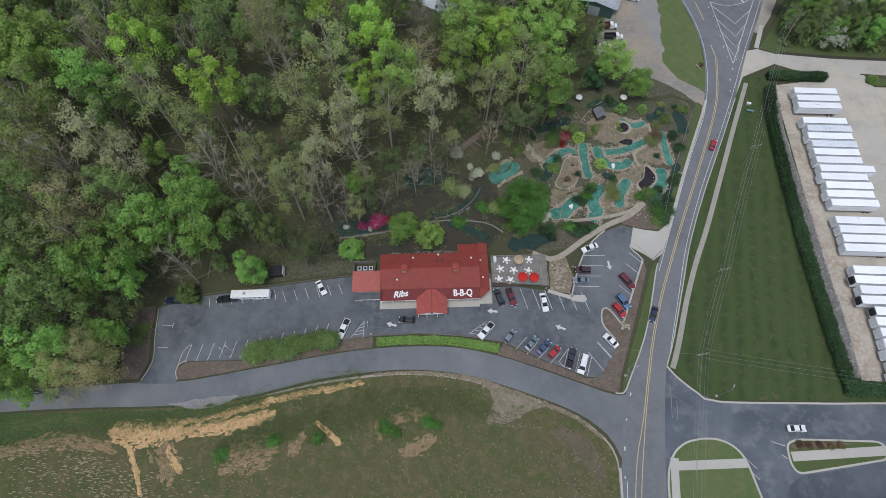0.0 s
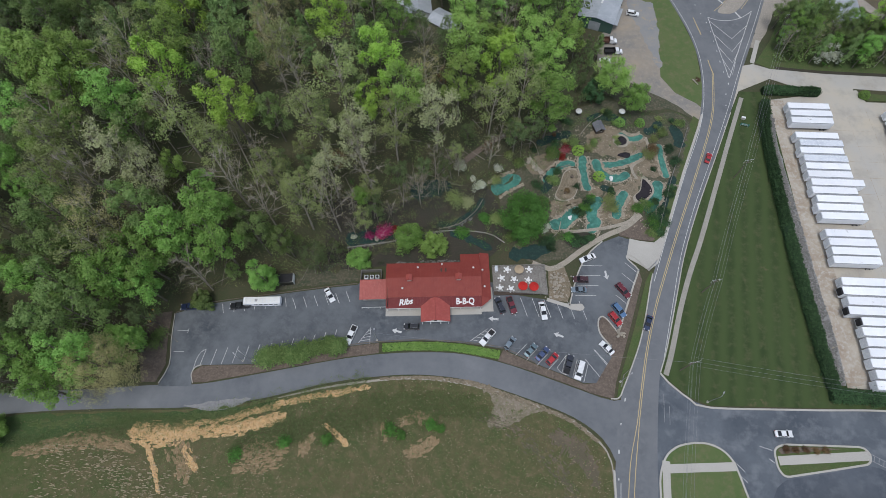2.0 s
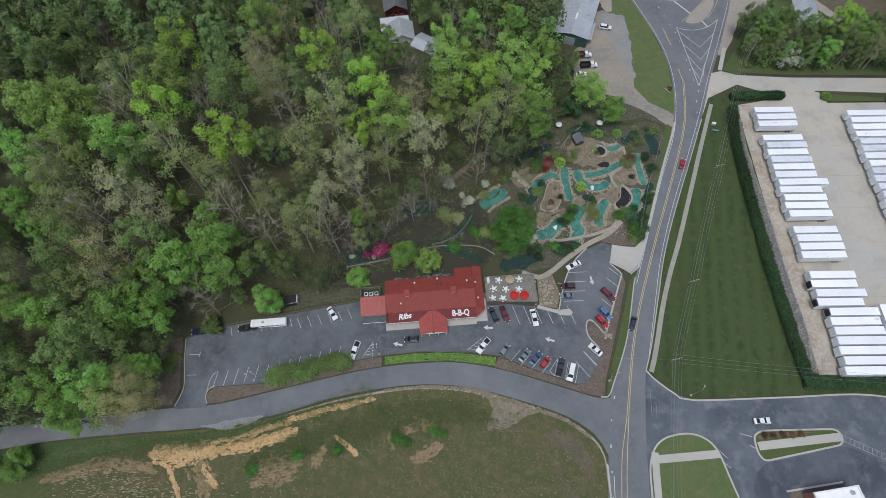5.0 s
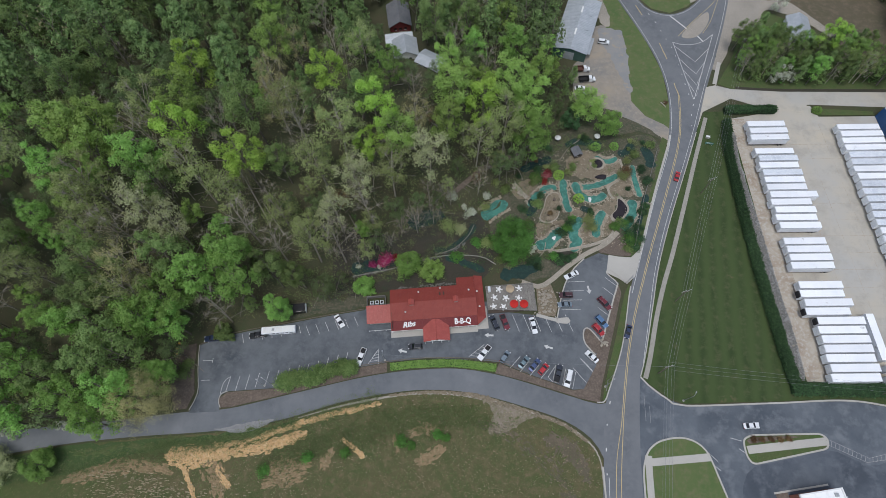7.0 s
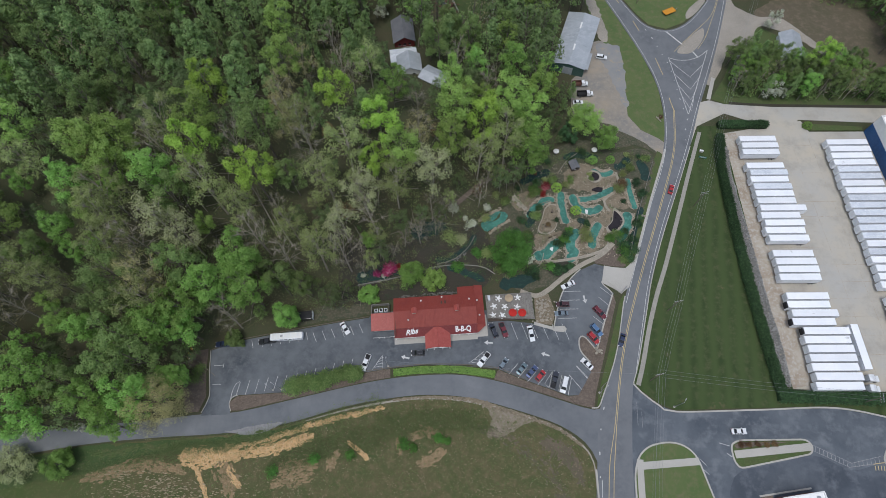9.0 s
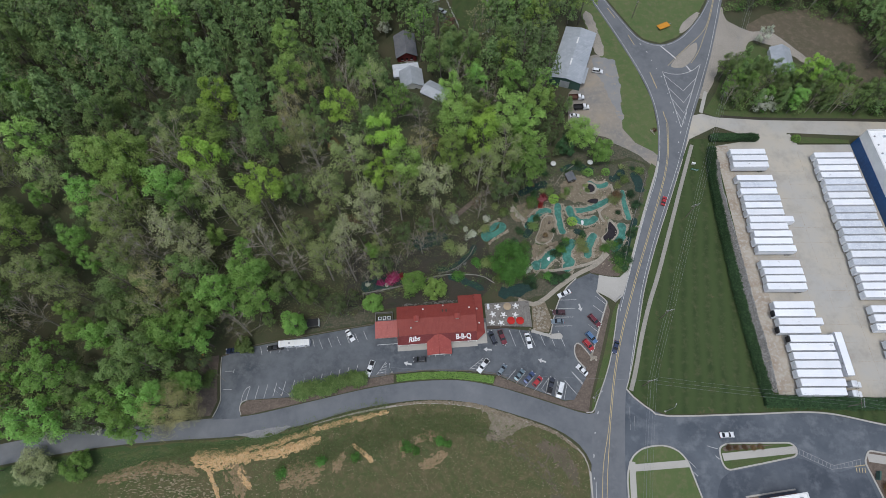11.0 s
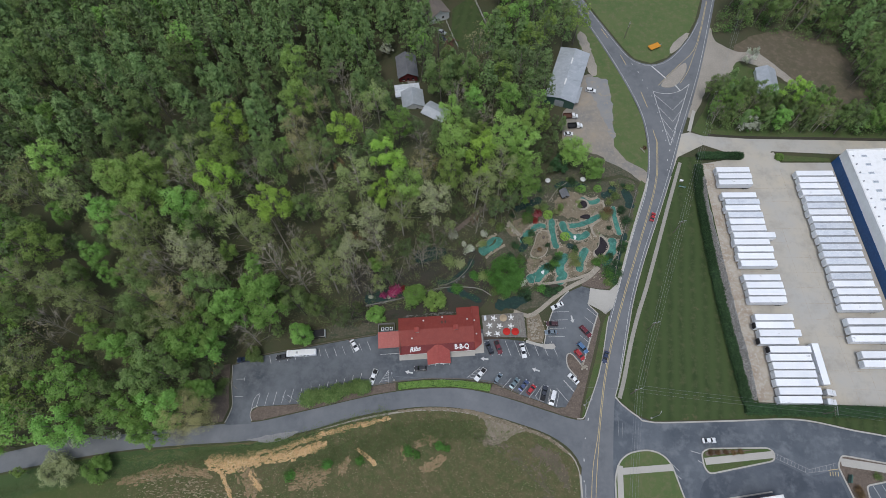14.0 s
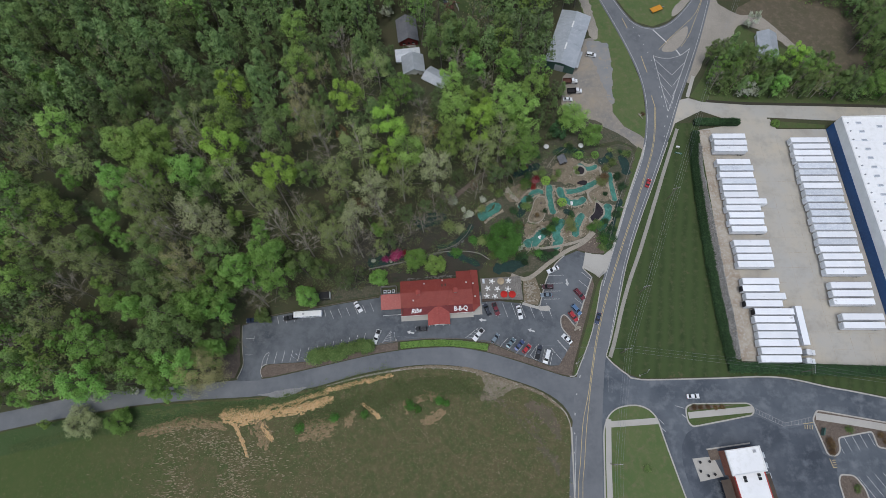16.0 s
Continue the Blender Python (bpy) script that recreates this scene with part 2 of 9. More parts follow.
SAND_BED = material("tan_gravel_bed", ((0.23, 0.185, 0.13), (0.135, 0.115, 0.08), (0.28, 0.235, 0.175)), (0.45, 2.2), 0.95, bump=0.6, bump_scale=8, spots=(0.6, 0.62, (0.07, 0.075, 0.045)))
# moist dark soil, coloured darker still in place of shade
SHADED_SOIL = material("wet_soil_with_painted_shade", ((0.055, 0.048, 0.038), (0.04, 0.042, 0.03), (0.075, 0.066, 0.052)), (0.15, 2.5), 0.95, bump=0.6, bump_scale=4)
GRASS_BANK = material("lush_bank_grass", ((0.045, 0.085, 0.026), (0.06, 0.095, 0.034), (0.085, 0.105, 0.05)), (0.15, 2.0), 0.95, bump=0.7, bump_scale=6)
GARDEN = material("garden_ground", ((0.1, 0.09, 0.062), (0.05, 0.066, 0.038), (0.16, 0.135, 0.1)), (0.25, 1.3), 0.95, bump=0.7, bump_scale=5, fine=0.72)
PALE_PATH = material("pale_stone_path", ((0.345, 0.305, 0.245), (0.265, 0.24, 0.195), (0.4, 0.36, 0.305)), (0.4, 2.5), 0.9, bump=0.3, bump_scale=8)
WATER = material("dark_water", ((0.017, 0.012, 0.013), (0.026, 0.02, 0.02)), (0.4, 2.0), 0.22)
BARK = material("grey_bark", ((0.16, 0.14, 0.115), (0.11, 0.097, 0.082), (0.22, 0.2, 0.17)), (0.4, 3.0), 0.9, bump=0.6, bump_scale=6, vary=0.25)
BARK_PALE = material("pale_bark", ((0.29, 0.26, 0.215), (0.21, 0.19, 0.155), (0.35, 0.32, 0.265)), (0.4, 3.0), 0.9, bump=0.5, bump_scale=6, vary=0.2)


def foliage(name, a, b, c, vary=0.28, hue=0.009):
    a, b, c = (tuple(v * 0.9 for v in tone) for tone in (a, b, c))
    return material(name, (a, b, c), (0.25, 1.2), 0.7, vary=vary, hue=hue, translucent=0.31, fine=0.5)


LEAF = {
    "fresh": foliage("fresh_leaves", (0.305, 0.46, 0.112), (0.24, 0.38, 0.092), (0.375, 0.525, 0.15)),
    "spring": foliage("spring_green_leaves", (0.255, 0.46, 0.105), (0.2, 0.375, 0.085), (0.33, 0.525, 0.145)),
    "lime": foliage("lime_leaves", (0.375, 0.59, 0.1), (0.3, 0.5, 0.085), (0.45, 0.65, 0.135), 0.18),
    "mid": foliage("mid_green_leaves", (0.2, 0.29, 0.095), (0.155, 0.235, 0.075), (0.26, 0.35, 0.12)),
    "olive": foliage("olive_spring_leaves", (0.3, 0.365, 0.135), (0.245, 0.305, 0.11), (0.375, 0.435, 0.18)),
    "pale": foliage("silver_green_leaves", (0.42, 0.455, 0.23), (0.34, 0.375, 0.185), (0.5, 0.525, 0.3)),
    "bud": foliage("budding_twigs", (0.3, 0.275, 0.145), (0.24, 0.225, 0.125), (0.36, 0.33, 0.19)),
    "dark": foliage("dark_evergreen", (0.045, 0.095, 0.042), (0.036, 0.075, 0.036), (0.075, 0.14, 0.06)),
    "pine": foliage("pine_needles", (0.235, 0.355, 0.13), (0.18, 0.285, 0.108), (0.31, 0.435, 0.16)),
    "under": foliage("understorey_leaves", (0.145, 0.2, 0.08), (0.11, 0.16, 0.066), (0.19, 0.25, 0.1)),
    "blossom": foliage("white_blossom", (0.6, 0.62, 0.5), (0.4, 0.45, 0.3), (0.7, 0.71, 0.63), 0.2, 0.0),
    "tallshrub": foliage("arching_shrub_leaves", (0.175, 0.26, 0.08), (0.13, 0.205, 0.062), (0.245, 0.33, 0.115)),
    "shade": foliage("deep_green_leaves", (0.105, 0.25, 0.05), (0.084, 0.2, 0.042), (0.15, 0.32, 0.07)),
    "rust": foliage("rusty_spring_leaves", (0.2, 0.12, 0.06), (0.15, 0.1, 0.055), (0.23, 0.16, 0.08)),
    "pink": foliage("pink_azalea", (0.5, 0.045, 0.17), (0.33, 0.02, 0.12), (0.62, 0.26, 0.36), 0.3, 0.01),
    "bank": foliage("long_meadow_grass", (0.135, 0.175, 0.066), (0.108, 0.145, 0.054), (0.165, 0.2, 0.085), 0.2),
    "hedge": foliage("evergreen_hedge", (0.068, 0.145, 0.058), (0.05, 0.11, 0.046), (0.1, 0.19, 0.08), 0.3),
    "tan": foliage("tan_young_leaves", (0.43, 0.4, 0.18), (0.36, 0.345, 0.15), (0.5, 0.465, 0.235), 0.12, 0.004),
    "brush": foliage("dry_brush_twigs", (0.155, 0.128, 0.082), (0.12, 0.102, 0.064), (0.2, 0.17, 0.112), 0.25),
    "straw": foliage("dry_grass_tufts", (0.24, 0.195, 0.11), (0.18, 0.15, 0.09), (0.28, 0.235, 0.14), 0.2),
    "salmon": foliage("salmon_blossom", (0.5, 0.16, 0.17), (0.42, 0.1, 0.12), (0.58, 0.3, 0.28), 0.25, 0.015),
    "red": foliage("red_maple_leaves", (0.3, 0.03, 0.03), (0.22, 0.02, 0.02), (0.36, 0.08, 0.06), 0.25),
}

# ---- building tools ----


def part(name, bm, mat, parent=None, label="", smooth=False):
    me = bpy.data.meshes.new(name)
    bm.to_mesh(me)
    bm.free()
    return hang(name, me, mat, parent, label, smooth)


def hang(name, me, mat, parent=None, label="", smooth=False):
    me.materials.clear()
    me.materials.append(mat)
    if smooth:
        me.shade_smooth()
    ob = new(name, me)
    if parent:
        ob.parent = parent
    if label:
        ob["label"] = label
    return ob


def thing(name, m, label="", category="", group="", kind=""):
    ob = new(name)
    ob.empty_display_size = 0.5
    ob.matrix_basis = m
    return tagged(ob, label, category, group, kind)


def structure(name, bm, mat, label="", category=""):
    return tagged(part(name, bm, mat), label, category, kind="structure")


def box(bm, x0, y0, z0, x1, y1, z1, bevel=0.0, m=None):
    vs = bmesh.ops.create_cube(bm, size=1.0)["verts"]
    for v in vs:
        v.co = Vector(((x0 + x1) / 2 + v.co.x * (x1 - x0), (y0 + y1) / 2 + v.co.y * (y1 - y0), (z0 + z1) / 2 + v.co.z * (z1 - z0)))
    if m is not None:
        for v in vs:
            v.co = m @ v.co
    if bevel:
        es = list({e for v in vs for e in v.link_edges})
        bmesh.ops.bevel(bm, geom=es, offset=bevel, segments=2, profile=0.6, affect="EDGES")
    return bm


def tube(bm, p, q, r0, r1=None, n=8):
    p, q = Vector(p), Vector(q)
    d = q - p
    m = Matrix.Translation((p + q) / 2) @ d.to_track_quat("Z", "Y").to_matrix().to_4x4()
    bmesh.ops.create_cone(bm, cap_ends=True, segments=n, radius1=r0, radius2=r0 if r1 is None else r1, depth=d.length, matrix=m)
    return bm


def prism(bm, outline, a0, a1, axis="y"):
    """An outline in two axes drawn out along the third; axis y: the outline lies in x and z, axis x: in y and z, axis z: in x and y."""
    def put(u, w, a):
        return (u, a, w) if axis == "y" else (a, u, w) if axis == "x" else (u, w, a)
    one = [bm.verts.new(put(u, w, a0)) for u, w in outline]
    two = [bm.verts.new(put(u, w, a1)) for u, w in outline]
    n = len(outline)
    fs = [bm.faces.new(one), bm.faces.new(two[::-1])]
    fs += [bm.faces.new((one[i], two[i], two[(i + 1) % n], one[(i + 1) % n])) for i in range(n)]
    bmesh.ops.recalc_face_normals(bm, faces=fs)
    return bm


def curve(pts, step=2.0, closed=False):
    """A smooth line through the points."""
    p = [np.array(q, float) for q in pts]
    n = len(p)
    out = []
    for i in range(n if closed else n - 1):
        a, b = p[i], p[(i + 1) % n]
        z = p[i - 1] if closed or i else 2 * a - b
        c = p[(i + 2) % n] if closed or i + 2 < n else 2 * b - a
        k = max(1, int(np.linalg.norm(b - a) / step))
        for j in range(k):
            t = j / k
            out.append(0.5 * (2 * a + (b - z) * t + (2 * z - 5 * a + 4 * b - c) * t ** 2 + (3 * a - z - 3 * b + c) * t ** 3))
    if not closed:
        out.append(p[-1])
    return [tuple(q) for q in out]


def rounded(pts, r, k=5):
    """The closed outline with its corners rounded off."""
    p = [np.array(q, float) for q in pts]
    out = []
    for i, b in enumerate(p):
        a, c = p[i - 1], p[(i + 1) % len(p)]
        u, v = a - b, c - b
        lu, lv = np.linalg.norm(u), np.linalg.norm(v)
        s, e = b + u / lu * min(r, lu * 0.45), b + v / lv * min(r, lv * 0.45)
        for j in range(k + 1):
            t = j / k
            out.append(tuple((1 - t) ** 2 * s + 2 * t * (1 - t) * b + t * t * e))
    return out


def lerp_points(table, x):
    return float(np.interp(x, [a for a, _ in table], [b for _, b in table]))


def ease(t):
    t = min(1.0, max(0.0, t))
    return t * t * (3 - 2 * t)


FOOT_OF_HILL = [(-400, 34), (-100, 36), (-90, 47), (-60, 55), (-38, 62), (-26, 70), (-8, 80), (6, 89), (16, 103), (30, 134), (36, 190), (50, 300), (90, 500)]


def hill(x, y):
    """The height of the ground: level round the roads, a steep bank and then a long rise into the woods to the north-west."""
    s = (y - lerp_points(FOOT_OF_HILL, x)) / 62
    h = 25 * (0.3 * ease(s * 2.6) + 0.7 * ease(s)) * ease((75 - x) / 110)
    h *= 1 - 0.6 * ease((y - 130) / 50) * ease((x + 90) / 50)
    return h


def drape(bm, longest=3.0):
    """Cuts long edges and lays the mesh on the slope of the hill."""
    if max(hill(v.co.x, v.co.y) for v in bm.verts) < 0.05:
        return bm
    for _ in range(5):
        es = [e for e in bm.edges if e.calc_length() > longest]
        if not es:
            break
        bmesh.ops.subdivide_edges(bm, edges=es, cuts=1)
        bmesh.ops.triangulate(bm, faces=bm.faces[:])
    for v in bm.verts:
        h = hill(v.co.x, v.co.y)
        v.co.z += h + 0.2 * min(1.0, h)
    return bm


def sheet(name, outline, z, mat, label="", category="", thick=0.25, smooth=0.0, parent=None, wobble=0.0):
    """A level slab with the outline given, its top at z."""
    pts = curve(outline, smooth, True) if smooth else list(outline)
    if wobble:
        pts = [(x + wobble * noise.noise((x * 0.7, y * 0.7, 3)), y + wobble * noise.noise((x * 0.7, y * 0.7, 9))) for x, y in pts]
    bm = bmesh.new()
    vs = [bm.verts.new((x, y, z)) for x, y in pts]
    f = bm.faces.new(vs)
    f.normal_update()
    if f.normal.z < 0:
        f.normal_flip()
    low = [bm.verts.new((x, y, z - thick)) for x, y in pts]
    n = len(vs)
    for i in range(n):
        bm.faces.new((vs[i], vs[(i + 1) % n], low[(i + 1) % n], low[i]))
    bmesh.ops.triangulate(bm, faces=[f])
    drape(bm)
    bmesh.ops.recalc_face_normals(bm, faces=bm.faces[:])
    if parent:
        return part(name, bm, mat, parent, label)
    return structure(name, bm, mat, label, category)


def strip_mesh(bm, pts, width, z0, z1, closed=False):
    """A band of that width along the line, from z0 up to z1."""
    n = len(pts)
    rows = []
    for i in range(n):
        a = np.array(pts[i - 1] if i or closed else pts[i])
        b = np.array(pts[(i + 1) % n] if i + 1 < n or closed else pts[i])
        d = (b - a)[:2] / max(1e-6, np.linalg.norm((b - a)[:2]))
        s = np.array((-d[1], d[0])) * width / 2
        p = np.array(pts[i][:2])
        rows.append([bm.verts.new((*(p + s), z0)), bm.verts.new((*(p + s), z1)), bm.verts.new((*(p - s), z1)), bm.verts.new((*(p - s), z0))])
    for i in range(n if closed else n - 1):
        a, b = rows[i], rows[(i + 1) % n]
        for j in range(3):
            bm.faces.new((a[j], b[j], b[j + 1], a[j + 1]))
    if not closed:
        bm.faces.new(rows[0])
        bm.faces.new(rows[-1][::-1])
    bmesh.ops.recalc_face_normals(bm, faces=bm.faces[:])
    return bm


def strip(name, pts, width, z0, z1, mat, label="", category="", closed=False, step=2.0, smooth=True):
    line = curve(pts, step, closed) if smooth else list(pts)
    return structure(name, drape(strip_mesh(bmesh.new(), line, width, z0, z1, closed)), mat, label, category)

# ---- ground, one sheet to the horizon ----


def ground_mesh():
    xs = np.concatenate([[-3000, -1200, -600, -400], np.arange(-300, 301, 5.0), [400, 600, 1200, 3000]])
    ys = np.concatenate([[-3000, -1200, -600, -300], np.arange(-200, 361, 5.0), [420, 600, 1200, 3000]])
    verts = [(x, y, hill(x, y) - 0.09 + (0.16 * noise.noise((x * 0.08, y * 0.08, 0)) * min(1, hill(x, y) / 3))) for y in ys for x in xs]
    w = len(xs)
    faces = [(j * w + i, j * w + i + 1, (j + 1) * w + i + 1, (j + 1) * w + i) for j in range(len(ys) - 1) for i in range(w - 1)]
    me = bpy.data.meshes.new("ground")
    me.from_pydata(verts, [], faces)
    return me


tagged(hang("ground", ground_mesh(), FLOOR, smooth=True), "brown leaf litter and bare earth of the wooded ground", "ground", kind="structure")

# main road, which forks round a grass triangle to the north
ROAD_LEFT = [(41, -60), (41.6, -13), (44, 14.3), (46.5, 31), (53, 47), (57.7, 66), (63, 82.2), (71.5, 107), (79.5, 128.5), (83.3, 148), (83, 167), (78, 187), (66, 219), (50, 256), (20, 330)]
FORK = [(28, 334), (60.9, 247.9), (68.6, 231), (78.5, 211.3), (83.4, 204.5), (91.6, 201.7), (100.6, 206), (110.9, 218), (118.9, 232.4), (124.6, 249.4), (146, 330)]
ROAD_RIGHT = [(154, 330), (131.3, 249.6), (117.3, 204.7), (108.2, 179), (100, 158), (92.5, 137), (84.5, 117), (75.5, 95), (69, 77), (65, 62.5), (60.5, 46), (57.8, 38), (56, 25), (54.7, 10.8), (53.6, -13), (53, -60)]
CENTRE = [(44.6, -60), (45.6, -12.8), (46.8, -1.2), (48.3, 12), (50.4, 22.8), (52.8, 35.6), (54.9, 45.5), (58.2, 57.5), (61.5, 67.3), (67.1, 83), (72.6, 97.5), (79.3, 115.6), (83.6, 128), (86.3, 139), (88.2, 154.5)]
sheet("road_main", curve(ROAD_LEFT, 3) + curve(FORK, 3) + curve(ROAD_RIGHT, 3), 0.03, ASPHALT, "two-lane grey asphalt road that forks", "road")

SIDE_NORTH = [(-230, -8), (-172, 7), (-141.7, 14.5), (-107, 19.4), (-84.9, 22.6), (-72.4, 24), (-55.1, 28.6), (-32.5, 34.7), (-17, 37.6), (-1.3, 38.8), (11.4, 37.4), (22.3, 34.8), (36, 31), (44.2, 29.1), (50, 31)]
SIDE_SOUTH = [(46, 8), (43.8, 13.5), (40.6, 18.8), (32.7, 23.8), (19.3, 27.9), (3.9, 31.3), (-10.1, 31.8), (-22.4, 30.3), (-37.4, 27), (-56.2, 20.9), (-75.2, 17.2), (-97.6, 14.9), (-119.8, 12), (-141.7, 7.5), (-172, 0), (-230, -16)]
sheet("road_side", curve(SIDE_NORTH, 3) + curve(SIDE_SOUTH, 3), 0.02, ASPHALT_SIDE, "curving grey asphalt side road past the car park", "road")

SE_NORTH = [(55, 37), (57.8, 38), (59.8, 35.6), (65.5, 31.2), (70.7, 29.5), (97.6, 31.1), (122.3, 32.6), (141.8, 29.6), (161.5, 26.6), (260, 10)]
sheet("road_east", SE_NORTH + [(260, -70), (53.2, -70), (53.4, -13), (54.5, 10.8), (55, 25)], 0.022, ASPHALT_NEW, "dark patched asphalt road and car park", "road")

# car park of the restaurant
LOT = [(-84.9, 22.2), (-83.2, 28.5), (-85, 36), (-86.4, 43.9), (-77.9, 47.5), (-60.5, 51.7), (-42.7, 55.7), (-32.9, 57.7), (-31, 60), (9, 62), (11, 58.8), (26, 57.6), (32.1, 55.6), (33.7, 62.8), (35.9, 69.5),
       (39.4, 75), (43.2, 78.7), (48.6, 81.4), (52, 80.4), (51, 73.5), (54.5, 70), (51.4, 62.4), (47.6, 51.6), (44.4, 44.7), (44.2, 41.4), (39.5, 33.6), (36, 33.3), (30, 35.3), (22.3, 37.8),
       (12.9, 41.3), (3.3, 42.2), (-11.1, 41.9), (-23.7, 40.2), (-33.1, 38.2), (-58.7, 30.8), (-74, 29.2), (-76, 28), (-76.4, 26.6), (-75.2, 23)]
sheet("car_park", LOT, 0.028, ASPHALT_LOT, "dark asphalt restaurant car park with painted bays", "car park")
sheet("pavement_apron", [(52, 80.8), (50.6, 74), (54.7, 71.8), (57.3, 70), (60.3, 72.6), (64.6, 84.5), (59.7, 80), (55.4, 80.2)], 0.05, CONCRETE, "pale concrete entrance apron", "pavement")

# grass, beds and verges
sheet("lawn_east", [(57.8, 38), (60.5, 46), (65, 62.5), (69, 77), (75.5, 95), (84.5, 117), (92.5, 137), (97, 146), (107, 146.5), (107.5, 100), (108.8, 60), (110, 36), (172, 38), (200, 30), (161.5, 27.2), (141.8, 30.2), (122.3, 33.2), (97.6, 31.7), (70.7, 30.1), (65.5, 31.8), (60, 36)],
      0.0, LAWN, "striped mown lawn beside the road", "lawn")
FIELD_EDGE = [(46.5, -60), (43.8, 4.1), (43.4, 12.9), (40.2, 18.2), (32.4, 23.2), (19.2, 27.3), (3.9, 30.7), (-10.1, 31.2), (-22.4, 29.7), (-37.2, 26.4), (-56, 20.3), (-75, 16.6), (-97.5, 14.3), (-119.7, 11.4), (-141.6, 6.9), (-172, -0.6), (-230, -16.6)]
sheet("field_south", [(41, -60)] + FIELD_EDGE[1:] + [(-300, -40), (-300, -150), (41, -150)], 0.0, FIELD, "rough field of dry and green grass", "field")
sheet("verge_road", [(46.9, 30.6), (53.3, 47), (58, 65.5), (58.6, 69.4), (57.8, 69.6), (56.0, 66.3), (51.7, 51.6), (45.9, 34.0), (45.2, 30)], 0.012, VERGE, "narrow grass verge inside the kerb", "grass verge")
sheet("bed_car_park_east", [(45.2, 34.5), (50.6, 52), (54.9, 66.5), (54.2, 69.8), (51.4, 62.4), (47.6, 51.6), (44.4, 44.7), (44.2, 41.4), (39.5, 33.6), (36, 33), (38.5, 30.6), (44.2, 29.6)], 0.06, MULCH, "brown pine-straw bed along the car park", "mulch bed")
sheet("bed_car_park_south", [(38.5, 30.4), (36, 33), (30, 35.1), (22.3, 37.5), (12.9, 41), (11.4, 37.7), (22.3, 35.2), (36, 31.4)], 0.06, MULCH, "brown pine-straw bank between car park and side road", "mulch bed")
sheet("bed_ivy", [(-22.7, 40), (-14, 41.2), (-1.4, 41.6), (12.1, 40.6), (11.3, 37.9), (-1.3, 39.2), (-13.9, 38.5), (-22.6, 37.3)], 0.05, VERGE, "strip of bright green ground cover", "plant bed")
sheet("bed_car_park_west", [(-75.4, 24.2), (-76.4, 26.8), (-74, 29), (-58.7, 30.6), (-33.1, 38), (-23.7, 40), (-23.4, 37), (-32.5, 35.1), (-55.1, 29), (-72.2, 24.4)], 0.06, MULCH, "brown mulch bed with shrubs", "mulch bed")
sheet("bed_west_edge", [(-86, 23.4), (-84.6, 28.5), (-86.4, 36), (-87.6, 44.5), (-94, 43), (-93, 30), (-90, 23)], 0.03, MULCH, "brown mulch bank at the end of the car park", "mulch bed")
sheet("bed_island", [(41.1, 48.8), (40.9, 51.9), (42, 53.5), (43.2, 53), (46.4, 49), (45, 45.4), (43.6, 45)], 0.17, MULCH, "mulched kerbed island in the car park", "mulch bed")
sheet("grass_fork", [(61.8, 248), (69.4, 231.3), (79.1, 212), (83.8, 205.3), (91.6, 202.7), (100.1, 206.8), (110.2, 218.6), (118, 232.8), (123.6, 249.4), (146, 332), (28, 332)], 0.01, GRASS_DRY, "green grass triangle in the road fork", "lawn")
sheet("grass_strip_north", [(49, 257), (42, 254), (54, 226), (58, 208), (62, 193), (69, 189), (69.4, 182), (68.9, 165), (68.3, 151), (73, 143.4), (80.1, 139), (81.8, 137), (83.5, 148), (83.2, 167), (78.2, 187), (66.2, 219)], 0.006, GRASS_DRY, "grass strip between gravel yard and road", "lawn")
sheet("gravel_yard", [(46, 170), (52, 178), (57, 193), (62, 194), (68, 191), (70.5, 180), (70, 168), (69, 157.7), (70.8, 150), (75, 144.5), (81.6, 140), (83, 133), (80, 129.4), (75.9, 135), (66, 142), (58, 147), (46, 150)], 0.0, GRAVEL, "worn grey gravel yard beside the metal shed", "yard", smooth=2.0, wobble=1.3)
sheet("gravel_lay_by", [(104.6, 169), (108, 179), (117.2, 204.7), (124.6, 228), (125.4, 221), (127.4, 217), (135.6, 211.6), (144, 211.6), (149.6, 207), (155, 199.6), (163, 189), (160.6, 187.4), (150, 198), (142, 203), (134.5, 205.2), (130.4, 198), (124, 193.4), (118, 190.4), (112.4, 178.7), (108, 171)], 0.014, TRACK, "pale brown gravel lay-by and track", "yard", smooth=1.5, wobble=0.7)
sheet("gravel_grey", [(58.8, 192.0), (67.7, 191.6), (69.2, 184.4), (69.6, 174.0), (69.0, 162.3), (69.0, 154.2), (67.0, 158.0), (65.1, 165.5), (63.1, 172.1), (62.1, 179.0), (59.3, 181.3)], 0.012, STONE_DUST, "blue-grey stone dust at the edge of the yard", "yard", smooth=1.5, wobble=1.4)
sheet("bank_fork", [(101.6, 209.6), (104.7, 217), (112.3, 224), (113.6, 223.6), (109.4, 216.4), (104.8, 211)], 0.024, TRACK, "worn tan edge of the grass triangle", "bare ground", smooth=1.5, wobble=0.6)
sheet("bank_shed", [(56, 222), (58.4, 208), (60, 196), (63.4, 193.4), (64.4, 199), (62.4, 210), (60, 222)], 0.012, TRACK, "bare tan earth beside the metal shed", "bare ground", smooth=1.5, wobble=0.9)
sheet("field_north_east", [(134, 214), (142, 221), (156, 226), (170, 227), (188, 222), (193, 205), (193, 186), (190, 170), (170, 175), (160, 186), (152, 197), (146, 206), (139, 209)], 0.008, BROWN_FIELD, "bare brown field among trees", "field", smooth=2.0, wobble=1.6)
